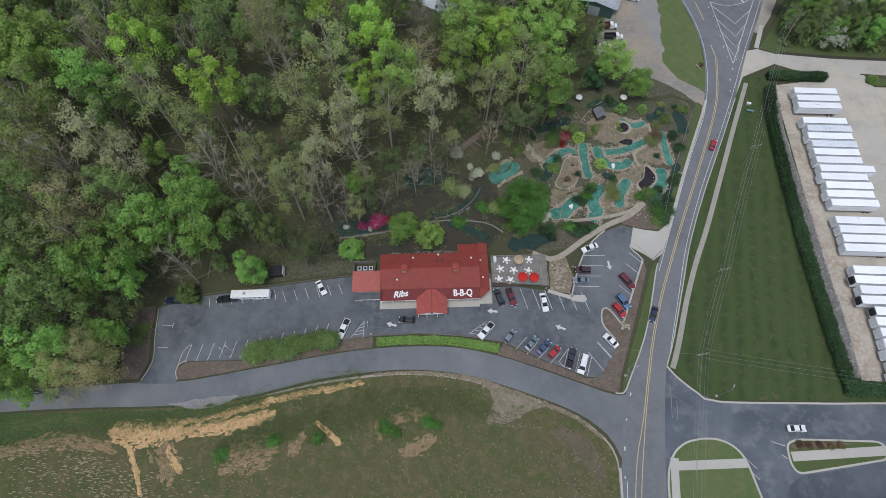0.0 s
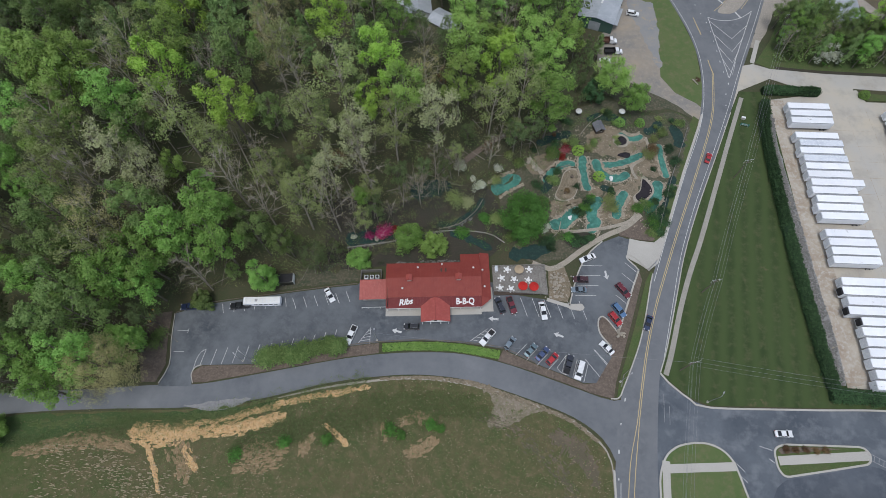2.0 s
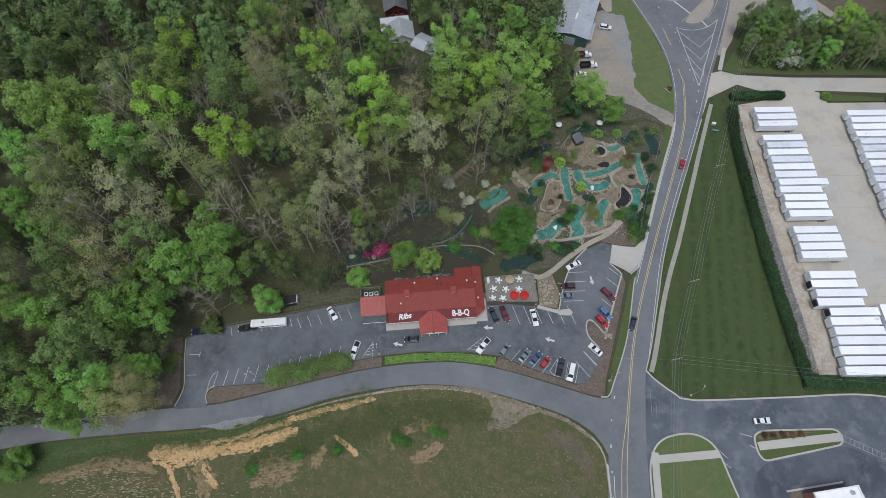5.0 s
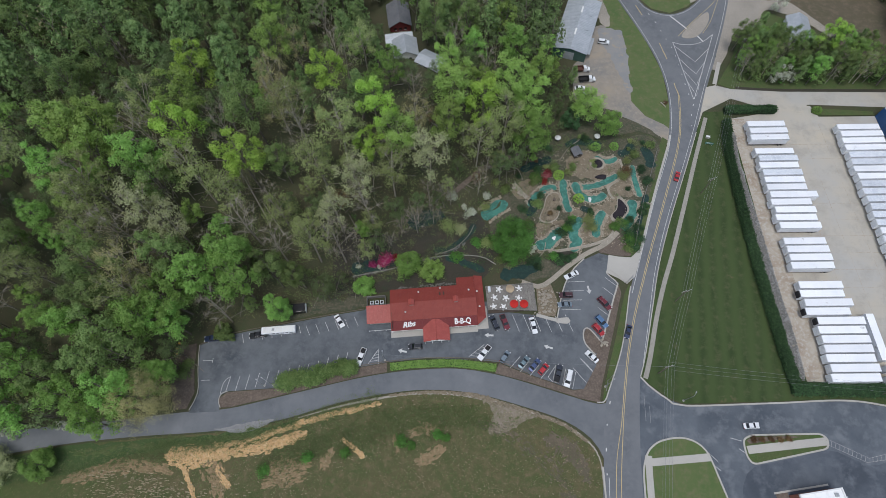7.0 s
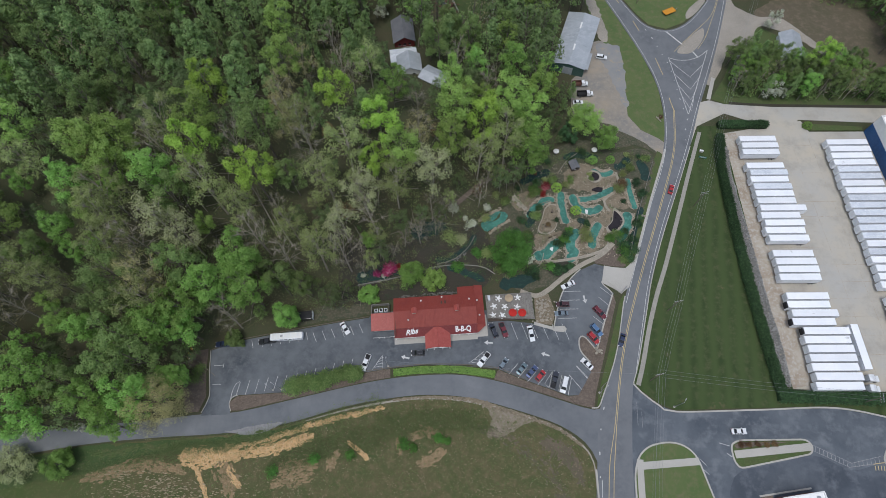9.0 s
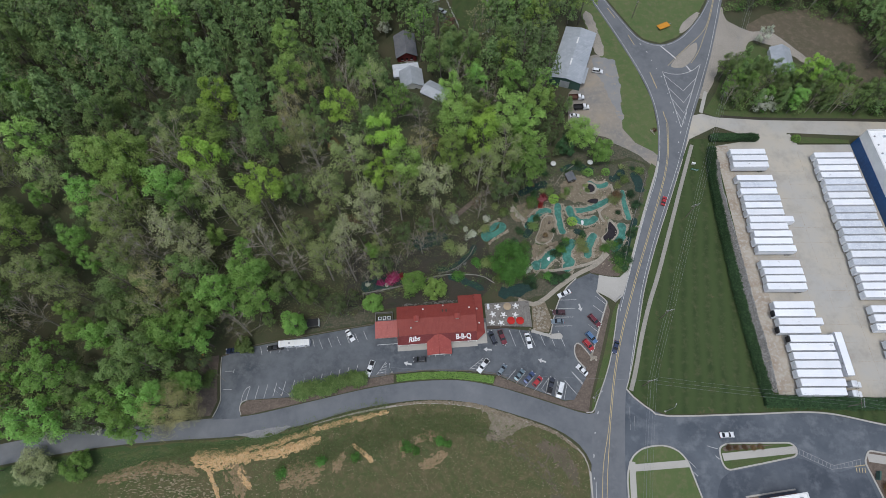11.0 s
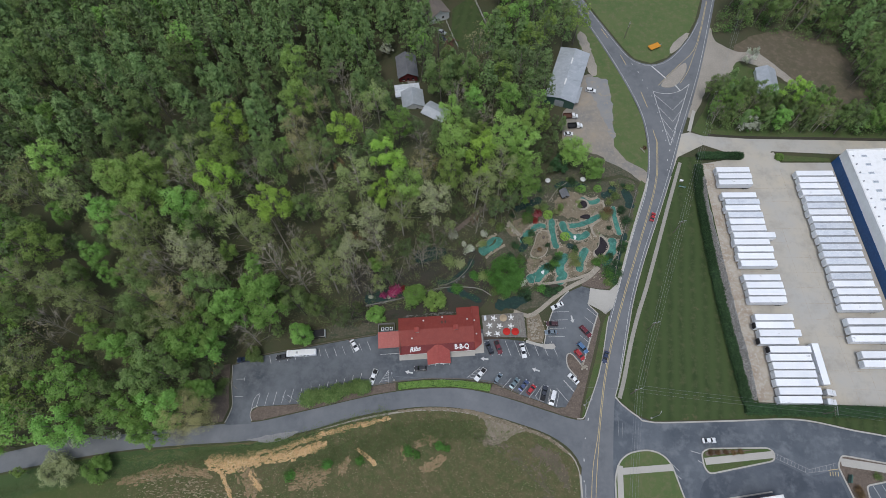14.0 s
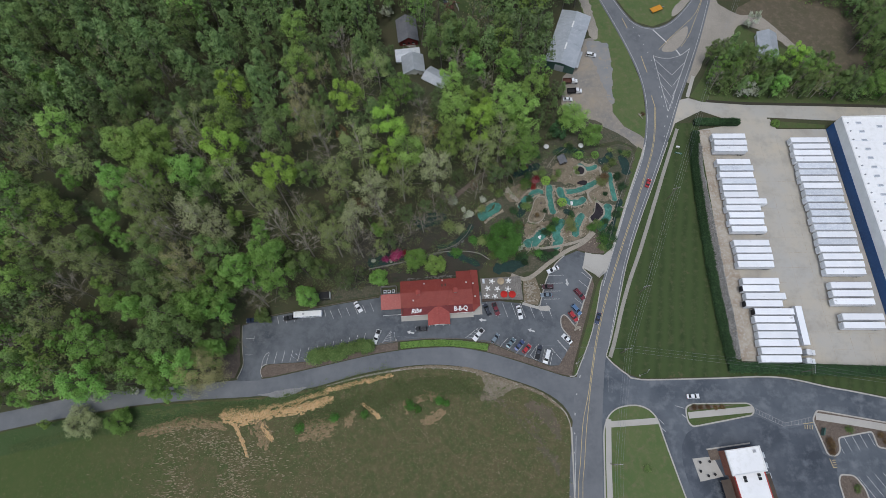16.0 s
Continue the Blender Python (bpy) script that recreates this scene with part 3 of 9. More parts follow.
sheet("driveway_concrete", [(92.5, 137), (96.4, 146), (109, 153.2), (125, 147), (137, 146.3), (139, 150.6), (165, 150), (230, 150), (230, 158), (165, 157.6), (130, 157.2), (110, 158.2), (104, 160.2), (100, 159)], 0.036, YARD, "pale concrete driveway to the truck yard", "driveway")
sheet("truck_yard", [(106.6, 142.6), (126, 147), (140, 150), (142, 144.4), (164.2, 145.1), (169.4, 58.3), (170.6, 38.6), (110, 38.2), (107.8, 87.5)], 0.02, YARD, "large stained concrete truck yard", "yard")
sheet("yard_margin", [(106.6, 142.6), (112, 142.8), (113.8, 87.5), (117, 40), (110, 38.2), (107.8, 87.5)], 0.028, DIRT_SLAB, "rust-stained margin of the concrete yard", "yard")
sheet("bed_yard_entrance", [(139.5, 146.4), (140.5, 148.8), (143, 148.6), (164, 147.4), (164, 145.6), (142.3, 145)], 0.18, VERGE, "kerbed grass strip at the yard entrance", "grass verge")

sheet("car_park_drive_in", [(83, 1), (85.6, 10.6), (88, 12.4), (100, 15.2), (111.4, 17.8), (122, 14), (131, 15.4), (134, 6), (138, 4), (137.4, -3), (138.4, -9), (139.3, -31), (150, -70), (88.6, -70), (88.6, -28)], 0.027, ASPHALT_DARK, "freshly sealed dark car park of the drive-in", "car park", smooth=2.0)
sheet("worn_shoulder", [(-75.7, 17.6), (-72, 17.2), (-68.6, 16.8), (-64, 17.6), (-60.5, 19), (-57.6, 21.2), (-62, 20.6), (-65.9, 20), (-71, 18.6)], 0.034, WORN, "pale worn patch at the edge of the side road", "road", smooth=0.8, wobble=0.5)
# joints between the slabs of the yard
bm = bmesh.new()
for i in range(7):
    x = 112.6 + 7.6 * i
    strip_mesh(bm, [(x - 2.2, 142 if i else 138), (x + 3.4, 39)], 0.11, 0.0, 0.0235)
for j in range(15):
    strip_mesh(bm, [(108.4, 44 + 6.6 * j), (165.6, 44.4 + 6.7 * j)], 0.11, 0.0, 0.0245)
structure("yard_joints", bm, DIRT_SLAB, "dirty joints between the yard slabs", "joint")
# islands of the eastern car park
ISLAND_A = rounded([(53.8, -60), (54.2, -12.4), (55.2, 10.8), (57.2, 15.9), (60.6, 18.6), (64.6, 19.7), (68, 20), (70.9, 19.4), (73.4, 18), (75.3, 15.5), (78.4, 4), (81.6, -7.1), (88, -28), (88, -60)], 2.5)
sheet("island_grass_corner", ISLAND_A, 0.15, GRASS_DRY, "kerbed grass island with a footpath", "lawn")
ISLAND_B = rounded([(86.2, 20), (88.9, 21.4), (100, 22), (110, 22.5), (111.7, 20.9), (111, 18.3), (100, 15.8), (87.9, 13.1), (86.4, 15.2)], 1.6)
sheet("island_planted", ISLAND_B, 0.15, VERGE, "long kerbed island with shrubs and footpath", "island")
sheet("island_planted_bed", [(87.2, 19.8), (89, 20.9), (100, 21.5), (104, 21.4), (88, 18.9)], 0.165, MULCH, "mulch bed on the long island", "mulch bed")
ISLAND_C = rounded([(132.6, 17.6), (134.8, 21.1), (159.3, 17.8), (230, 8), (230, 4), (159, 8.4), (154.2, 9.0), (153.4, 14.4), (140.6, 11.6), (140.4, 7.2), (138.5, 5.2), (135.6, 5.6)], 1.2)
sheet("island_corner", ISLAND_C, 0.15, MULCH, "kerbed mulch island by the drive-through", "island")
ISLAND_D = rounded([(137.6, -3.4), (138.6, -0.8), (143.6, -1.0), (146.4, -5.2), (150.4, -30), (139.5, -30), (138.4, -10)], 1.4)
sheet("island_small", ISLAND_D, 0.15, MULCH, "small kerbed mulch island", "island")

sheet("grass_bank_west", [(-172, -1.4), (-141.6, 6.4), (-119.7, 10.9), (-97.5, 13.8), (-75, 16.1), (-56, 19.8), (-48, 22.4), (-58, 17), (-72, 14.2), (-92, 11.4), (-110, 5.4), (-130, 1), (-172, -9)], 0.02, GRASS_BANK, "lush green grass bank below the side road", "grass verge", wobble=1.2, smooth=3.0)
sheet("grass_north_east", [(105, 161), (112, 172), (120, 188), (127, 203), (133, 206), (152, 192), (166, 184), (230, 178), (230, 158), (165, 157.8), (130, 157.4), (110, 158.4)], 0.004, VERGE, "grassy ground under the trees by the driveway", "grass")
sheet("verge_car_park_north", [(-64, 53), (-42.7, 57), (-33, 59), (-31, 62), (-35, 66), (-48, 62), (-60, 58)], 0.016, GARDEN, "thin mossy grass between car park and wood", "grass verge", smooth=2.0, wobble=1.2)
# flat dark band painted in for the shadow at the driveway's north edge
strip("driveway_margin", [(112, 158.8), (130, 158.0), (165, 158.4), (230, 158.8)], 1.6, -0.1, 0.03, SHADED_SOIL, "dark band for the shadow and retaining edge along the driveway", "bare ground")
# footpaths
strip("pavement_east", [(59.4, 37.6), (61.8, 44.6), (65.7, 58), (70, 70.4), (74.9, 82.6), (84.2, 108.1), (89.2, 122), (97, 143)], 1.5, -0.1, 0.06, PAVE, "narrow pale concrete footpath beside the road", "pavement")
strip("pavement_island", [(57.4, 12.6), (75.6, 14.7)], 2.2, 0.0, 0.17, CONCRETE, "concrete footpath across the grass island", "pavement")
strip("pavement_island_side", [(57.2, 14.5), (56.7, 6), (56, -12.4), (55.6, -60)], 2.0, 0.0, 0.166, CONCRETE, "concrete footpath along the main road", "pavement")
strip("pavement_island_planted", [(87, 17.1), (111.2, 20.4)], 2.3, 0.0, 0.17, CONCRETE, "concrete footpath on the long island", "pavement")
strip("pavement_corner", [(134, 18.9), (159, 15.9), (230, 6)], 2.6, 0.0, 0.175, CONCRETE, "concrete footpath on the corner island", "pavement")
strip("pavement_lay_by", [(103.8, 160.8), (108, 173)], 1.6, -0.1, 0.05, CONCRETE, "short concrete footpath", "pavement")
strip("path_garden", [(21, 69.6), (26.6, 68), (30.8, 70.2), (36.1, 74.9), (43.2, 80.4), (49.6, 84), (53, 86.6), (56.2, 90)], 1.7, 0.0, 0.13, PALE_PATH, "pale curved garden path", "path")

strip("gutter_west", [(60.9, 75.4), (63.4, 82.4), (71.9, 107.2), (79.9, 128.7), (81.6, 134)], 0.8, -0.1, 0.041, CONCRETE, "pale concrete gutter beside the road", "gutter")
sheet("verge_garden_north", [(60, 134), (70, 135.6), (78.4, 131.4), (76, 135.4), (66, 142.6), (58, 147.6), (48, 151), (44, 146), (50, 139)], -0.01, GARDEN, "worn grass between garden and gravel yard", "grass verge", smooth=2.0, wobble=1.0)
# kerbs
KERB = 0.16
strip("kerb_main_west", [(46.2, 30.6), (53, 47.4), (57.6, 66.3), (58.4, 69)], 0.35, 0, KERB, CONCRETE, "concrete kerb and gutter", "kerb")
strip("kerb_corner_west", [(46.2, 30.8), (45.4, 29.8), (43.4, 29.6)], 0.35, 0, KERB, CONCRETE, "curved kerb at the junction", "kerb", step=0.5)
strip("kerb_main_east", [(57.9, 38.2), (60.6, 46), (65.1, 62.5), (69.1, 77), (75.6, 95), (84.6, 117), (92, 135.6)], 0.3, 0, 0.13, CONCRETE, "long concrete kerb beside the lawn", "kerb")
strip("kerb_east_road", SE_NORTH[1:], 0.5, 0, KERB, CONCRETE, "concrete kerb and gutter along the lawn", "kerb")
strip("kerb_field", [(43.6, -60), (43.4, 4), (43.2, 11)], 0.5, 0, KERB, CONCRETE, "concrete kerb by the field", "kerb")
for label, line in (("grass island", ISLAND_A), ("long planted island", ISLAND_B), ("corner island", ISLAND_C), ("small island", ISLAND_D)):
    strip("kerb_island", line, 0.5, 0, 0.19, CONCRETE, "concrete kerb round the " + label, "kerb", closed=True, step=1.5, smooth=False)
strip("kerb_car_park_island", [(44.2, 44.6), (41.2, 48.4), (40.8, 51.9), (41.6, 53.5), (43.2, 53.1), (46.6, 48.8)], 0.4, 0, 0.2, CONCRETE, "curved kerb of the car park island", "kerb", step=0.6)
strip("kerb_car_park_east", [(46.8, 49.4), (51.2, 62), (54, 69.6)], 0.5, 0, 0.2, CONCRETE, "concrete kerb of the eastern bays", "kerb")
strip("kerb_apron", [(54, 69.8), (53.2, 71), (51, 73.2), (50.6, 74.4), (52.2, 74.8), (55, 72.6), (56.6, 70.4)], 0.35, 0, 0.2, CONCRETE, "looped kerb at the entrance", "kerb", step=0.6)
strip("kerb_car_park_middle", [(25.6, 58), (31.6, 56.6), (36, 56.9), (36.6, 56), (35.6, 55.2), (32.2, 55.4)], 0.5, 0, 0.2, CONCRETE, "rounded kerb end beside the bays", "kerb", step=0.6)
strip("kerb_garden_bays", [(32.3, 56), (33.9, 62.8), (36, 69.4), (39.5, 75.3), (43.2, 79)], 0.4, 0, 0.2, CONCRETE, "concrete kerb of the garden bays", "kerb")
strip("kerb_ivy", [(-33, 38.6), (-23.7, 40.4), (-11, 42), (3.3, 42.3), (12.9, 41.5), (22.3, 38)], 0.2, 0, 0.15, TIMBER_POLE, "dark timber edging of the plant bed", "edging")
strip("kerb_north", [(-86.4, 44.2), (-77.9, 47.9), (-60.5, 52.1), (-42.7, 56.1), (-33, 58.1)], 0.2, 0, 0.15, TIMBER_POLE, "timber edging along the wood", "edging")
strip("kerb_west", [(-86.6, 43.9), (-85.2, 36), (-83.5, 28.5), (-85, 23)], 0.2, 0, 0.15, CONCRETE, "thin kerb at the end of the car park", "kerb")
strip("kerb_mulch_west", [(-75.2, 24), (-76.3, 26.4), (-75.6, 28.6), (-74, 29.2)], 0.2, 0, 0.15, CONCRETE, "thin curved kerb of the mulch bed", "kerb", step=0.6)

sheet("island_bays", [(25.6, 57.9), (31.6, 56.7), (36, 56.8), (36.5, 56), (35.6, 55.3), (32.2, 55.5), (25.4, 57.2)], 0.17, CONCRETE, "pale concrete end of the bay island", "island")

# ---- painted markings ----


def line_paint(name, segments, width, z, mat, label):
    bm = bmesh.new()
    for pts in segments:
        strip_mesh(bm, pts, width, z - 0.03, z)
    return structure(name, bm, mat, label, "road marking")


def offset(pts, d):
    out = []
    for i, p in enumerate(pts):
        a, b = np.array(pts[max(0, i - 1)]), np.array(pts[min(len(pts) - 1, i + 1)])
        t = (b - a) / np.linalg.norm(b - a)
        out.append((p[0] - t[1] * d, p[1] + t[0] * d))
    return out


def dashes(pts, on, off):
    line = curve(pts, 0.5)
    out, run, keep, gap = [], 0.0, [line[0]], False
    for a, b in zip(line, line[1:]):
        run += math.dist(a, b)
        if not gap:
            keep.append(b)
        if run > (off if gap else on):
            if not gap:
                out.append(keep)
            gap, run, keep = not gap, 0.0, [b]
    return out


CEN = curve(CENTRE, 2.5)
parted = [0.24 + 0.5 * ease((26 - p[1]) / 14) for p in CEN]  # the two lines part south of the junction
line_paint("centre_line", [[offset(CEN, side * w)[i] for i, w in enumerate(parted)] for side in (1, -1)], 0.2, 0.045, PAINT_YELLOW, "double yellow centre line, worn")
line_paint("edge_line_east", [curve([(59.2, 42), (63.7, 60), (67.8, 76), (74.4, 95), (83.3, 117), (91.2, 137), (99.2, 159), (107.4, 180), (116.4, 205), (130.3, 250)], 3)], 0.16, 0.045, PAINT_WHITE, "white edge line on the main road")
line_paint("edge_line_west", [curve([(58.6, 66.5), (63.8, 82), (72.3, 106.7), (80.3, 128.2), (84, 148), (83.8, 167), (78.8, 187.3), (66.8, 219.3), (51, 256)], 3), [(42.6, -60), (43.6, -13), (44.9, 8)]], 0.16, 0.045, PAINT_WHITE, "white edge line")
line_paint("fork_line", [curve([(60.2, 247.5), (67.9, 230.7), (77.8, 210.8), (83, 203.8), (91.6, 200.9), (101, 205.2), (111.4, 217.6), (119.6, 232)], 3)], 0.14, 0.045, PAINT_WHITE, "white line round the fork")
line_paint("fork_centre", [[(76.9, 207.5), (79, 201.2)], [(84.3, 184), (86.3, 174.3)], [(68.6, 226), (71.6, 219.4)], [(60.4, 243), (63.4, 236.6)], curve([(88.2, 154.5), (87.6, 158), (87.2, 161)], 1.5)], 0.3, 0.045, PAINT_YELLOW, "broken pale yellow line on the north-west branch")
line_paint("fork_centre_east", [curve([(93.2, 188.2), (97.6, 193.4), (102.4, 198.8), (109, 205.8), (113.8, 211.7), (118.3, 222.3), (126.4, 248)], 3), curve([(104.2, 190.2), (108.6, 197.1), (112.2, 205.4), (118.7, 222), (126.8, 248)], 3)], 0.2, 0.045, PAINT_YELLOW, "yellow lines on the north-east branch")
line_paint("chevrons", [[(90.2, 184.5), (93.9, 152.5)], [(108.3, 189.4), (94.1, 152.5)], curve([(90.2, 184.5), (94, 183.2), (99, 183.4), (104, 185.6), (108.3, 189.4)], 1)] +
           [[(90.3 + 0.116 * k, 184 - k), (98.2 - 0.12 * k, 174.5 - k * 0.92), (105.9 - 0.38 * k, 182.8 - k)] for k in (1.5, 9, 15.5, 22)], 0.22, 0.045, PAINT_WHITE, "white chevron hatching in the fork")
line_paint("stop_bar", [[(91.6, 200.6), (97.6, 192.8)], [(101.6, 188.4), (103.4, 185)]], 0.6, 0.045, PAINT_WHITE, "white stop bar at the fork")
line_paint("turn_dashes", dashes([(44.0, 2), (45.3, 20), (48.4, 34)], 0.5, 6.0) + dashes([(92.3, 155), (91.8, 159.3), (91, 169), (89.8, 179.2), (86.9, 188.6), (83.9, 198.2), (81.4, 203)], 0.5, 4.4) + dashes([(93.4, 150), (91.7, 144.7), (90.4, 136), (88.6, 128)], 0.5, 4.4), 0.3, 0.045, PAINT_WHITE, "short white turning dashes")
line_paint("old_stop_marks", [[(57.8, 24.5), (58.2, 32)], [(59.2, 24), (59.5, 29)]], 0.1, 0.04, FADED, "faded yellow marks at the junction")
sheet("island_gravel", [(94.7, 187.7), (97.2, 192.4), (103.6, 199.4), (108.6, 203.2), (108, 197.7), (104, 191), (99.5, 187.2)], 0.13, TRACK, "worn gravel traffic island", "island", smooth=1.0)


def bays(name, foot, head, n, step, label, extra=()):
    """A row of bay lines; each runs from foot to head, n of them, step apart."""
    seg = [[(foot[0] + step[0] * i, foot[1] + step[1] * i), (head[0] + step[0] * i, head[1] + step[1] * i)] for i in range(n)]
    return line_paint(name, seg + list(extra), 0.13, 0.042, PAINT_WHITE, label)


bays("bay_lines_west", (-74.6, 28.9), (-74, 33.7), 6, (3.08, 0.58), "white parking bay lines at the west end", [curve([(-76.2, 27.6), (-76, 31), (-75.2, 33), (-74, 33.9)], 0.5)])
bays("bay_lines_shrubs", (-55.6, 34.2), (-55.2, 37.3), 7, (3.07, 0.95), "white parking bay lines by the shrubs")
bays("bay_lines_wood", (-50.3, 48.4), (-52, 51.6), 6, (3.2, 0.72), "white parking bay lines by the wood")
bays("bay_lines_wood_west", (-72, 45.2), (-73, 48), 7, (3.1, 0.62), "faint white bay lines by the wood")
bays("bay_lines_front", (13.2, 40.6), (16.6, 44.6), 5, (3.05, -1.25), "slanted white bay lines by the side road")
bays("bay_lines_corner", (29.8, 35.6), (31.2, 41), 3, (3.1, -1.0), "white bay lines in the south corner", [[(29.8, 35.6), (28.4, 37), (31.2, 41)]])
bays("bay_lines_hatched", (36.6, 40.2), (42, 33.8), 2, (2.6, 3.1), "white bay lines by the mulch corner", [[(42, 33.8), (44.6, 36.9)], [(39.4, 43.3), (44.2, 38)]])
bays("bay_lines_deck", (12.6, 51.6), (10.4, 57.4), 8, (3.55, 0.1), "white bay lines below the deck")
bays("bay_lines_garden", (34.2, 59.8), (40.6, 60.2), 4, (0.75, 3.4), "white bay lines below the garden")
bays("bay_lines_east", (44.2, 53.6), (48.6, 49.8), 6, (1.15, 3.7), "white bay lines along the eastern kerb")
line_paint("bay_hatching", [[(3, 42.8), (8, 47)], [(5.6, 42.6), (9.8, 46.2)]] + [[(3.6 + 1.2 * i, 43.2 + i), (5.8 + 1.1 * i, 43 + 0.9 * i)] for i in range(4)], 0.12, 0.042, PAINT_WHITE, "hatched white bay by the pickup")
line_paint("bay_hatching_west", [[(-29.8, 39.4), (-26.8, 44.4)], [(-26.4, 39.6), (-26.8, 44.4)]] + [[(-29.2 + 0.6 * i, 40.2 + i), (-26.4, 40.8 + i)] for i in range(4)], 0.12, 0.042, PAINT_WHITE, "hatched white bay by the shrubs")
line_paint("bay_marks_end", [[(-84.2, 38.8), (-81, 39)], [(-81, 38.2), (-81, 39.8)], [(-83.4, 32.4), (-80.4, 32.6)]], 0.12, 0.042, PAINT_WHITE, "white bay marks at the west kerb")
bays("bay_lines_drive_in", (141.6, 6.3), (139.7, 11.4), 5, (2.95, 0.75), "white bay lines beside the corner island")
bays("bay_lines_drive_in_south", (149.3, -8.1), (145, -1.5), 4, (3.0, 0.6), "white bay lines beside the small island")
line_paint("crossing_ladder", [[(111.8, 20.9), (122.4, 16)], [(111.4, 19.3), (121.4, 14.8)]] + [[(112.6 + 1.1 * i, 20.4 - 0.51 * i), (112.1 + 1.1 * i, 19 - 0.48 * i)] for i in range(9)] + [[(122.4, 16), (132, 18.4)], [(121.4, 14.8), (132.6, 16.6)]] + [[(123.4 + 1.3 * i, 16.2 + 0.3 * i), (123.2 + 1.3 * i, 15 + 0.2 * i)] for i in range(7)], 0.14, 0.04, FADED, "worn ladder-marked pedestrian crossing")
line_paint("crossing_ladder_west", [[(75.8, 15.4), (77.6, 13.6)], [(76.4, 12.4), (78, 11)], [(82.6, 20.4), (85.8, 19.6)], [(84.6, 17.4), (86, 16.4)]], 0.16, 0.04, PAINT_WHITE, "worn crossing marks")

line_paint("order_marks", [[(129.2 + 0.9 * i, 14.2), (129.4 + 0.9 * i, 15.6)] for i in range(4)] + [[(129, 16), (132.6, 16.6)], [(136, 4.2), (136.8, 1.2)]] + [[(136.8, 3.8 - 0.8 * i), (138, 3.9 - 0.8 * i)] for i in range(4)], 0.22, 0.042, PAINT_YELLOW, "pale yellow lane marks of the drive-through")


def arrow(x, y, turn, mat, label):
    bm = bmesh.new()
    m = pose(x, y, 0, 0, 0, turn)
    vs = [bm.verts.new(m @ Vector((*p, 0.043))) for p in ((1.5, 0), (0.2, 0.85), (0.2, 0.3), (-1.5, 0.3), (-1.5, -0.3), (0.2, -0.3), (0.2, -0.85))]
    f = bm.faces.new(vs)
    bmesh.ops.extrude_face_region(bm, geom=[f])
    for v in vs:
        v.co.z -= 0.02
    structure("road_arrow", bm, mat, label, "road marking")


for ax, ay, at in ((-18.9, 44, 170), (9.6, 50.2, 178), (58.4, 75.4, 150), (43.9, 67.3, -80), (29, 46.8, 163)):
    arrow(ax, ay, at, PAINT_WHITE, "white painted direction arrow")

# ---- trees and shrubs ----


def limb_rows(rows, p, q, r0, r1, sides):
    """Adds a tapered limb from p to q to the lists of corners and faces."""
    verts, faces = rows
    p, q = np.array(p, float), np.array(q, float)
    d = (q - p) / max(1e-6, np.linalg.norm(q - p))
    u = np.cross(d, (0.3, 0.2, 0.93) if abs(d[2]) < 0.9 else (1.0, 0, 0))
    u /= np.linalg.norm(u)
    w = np.cross(d, u)
    k = len(verts)
    for c, r in ((p, r0), (q, r1)):
        for i in range(sides):
            a = 2 * math.pi * i / sides
            verts.append(tuple(c + (u * math.cos(a) + w * math.sin(a)) * r))
    for i in range(sides):
        j = (i + 1) % sides
        faces.append((k + i, k + j, k + sides + j, k + sides + i))


def leaf_mesh(name, centres, spread, count, size, g, flat=0.8):
    """Many small folded leaf sprays strewn about the centres."""
    c = np.repeat(np.array(centres), count, axis=0)
    n = len(c)
    d = g.normal(0, 1, (n, 3))
    far = np.linalg.norm(d, axis=1) + 1e-6
    d *= np.minimum(1.0, np.random.default_rng(n).uniform(1.3, 2.3, n) / far)[:, None]
    c = c + d * np.array((spread, spread, spread * flat))
    out = c - np.mean(centres, axis=0) * np.array((1, 1, 0.85))
    out /= np.linalg.norm(out, axis=1)[:, None] + 1e-6
    if np.ptp(np.array(centres)[:, 0]) > 30:
        out = np.array((0.0, 0.0, 1.0))
    nrm = g.normal(0, 0.34, (n, 3)) + out * 0.55 + np.array((0, 0, 0.6))
    nrm /= np.linalg.norm(nrm, axis=1)[:, None]
    u = np.cross(nrm, g.normal(0, 1, (n, 3)))
    u /= np.linalg.norm(u, axis=1)[:, None]
    w = np.cross(nrm, u)
    s = (size * g.uniform(0.55, 1.25, n))[:, None]
    droop = nrm * s * 0.25
    v = np.stack([c + u * s, c + w * s * 0.62 - droop, c - u * s, c - w * s * 0.62 - droop], 1).reshape(-1, 3)
    me = bpy.data.meshes.new(name)
    me.from_pydata(v.tolist(), [], np.arange(4 * n).reshape(-1, 4).tolist())
    return me


def rows_mesh(name, rows):
    me = bpy.data.meshes.new(name)
    me.from_pydata(rows[0], [], rows[1])
    return me


def pine_frame(g, height, radius):
    rows, tips = ([], []), []
    r = height * 0.011 + 0.04
    limb_rows(rows, (0, 0, -0.8), (0, 0, height), r * 1.2, 0.04, 7)
    z = height * 0.3
    while z < height * 0.98:
        reach = radius * (1.05 - (z / height) ** 1.6) + 0.4
        for i in range(5):
            az = g.uniform(0, 6.28)
            e = np.array((math.cos(az) * reach, math.sin(az) * reach, z + reach * g.uniform(0.0, 0.3)))
            limb_rows(rows, (0, 0, z), e, r * 0.25, 0.02, 3)
            for t in (0.45, 0.72, 1.0):
                tips.append(np.array((0, 0, z)) + (e - np.array((0, 0, z))) * t + g.normal(0, 0.2, 3))
        z += height * g.uniform(0.045, 0.075)
    return rows, tips


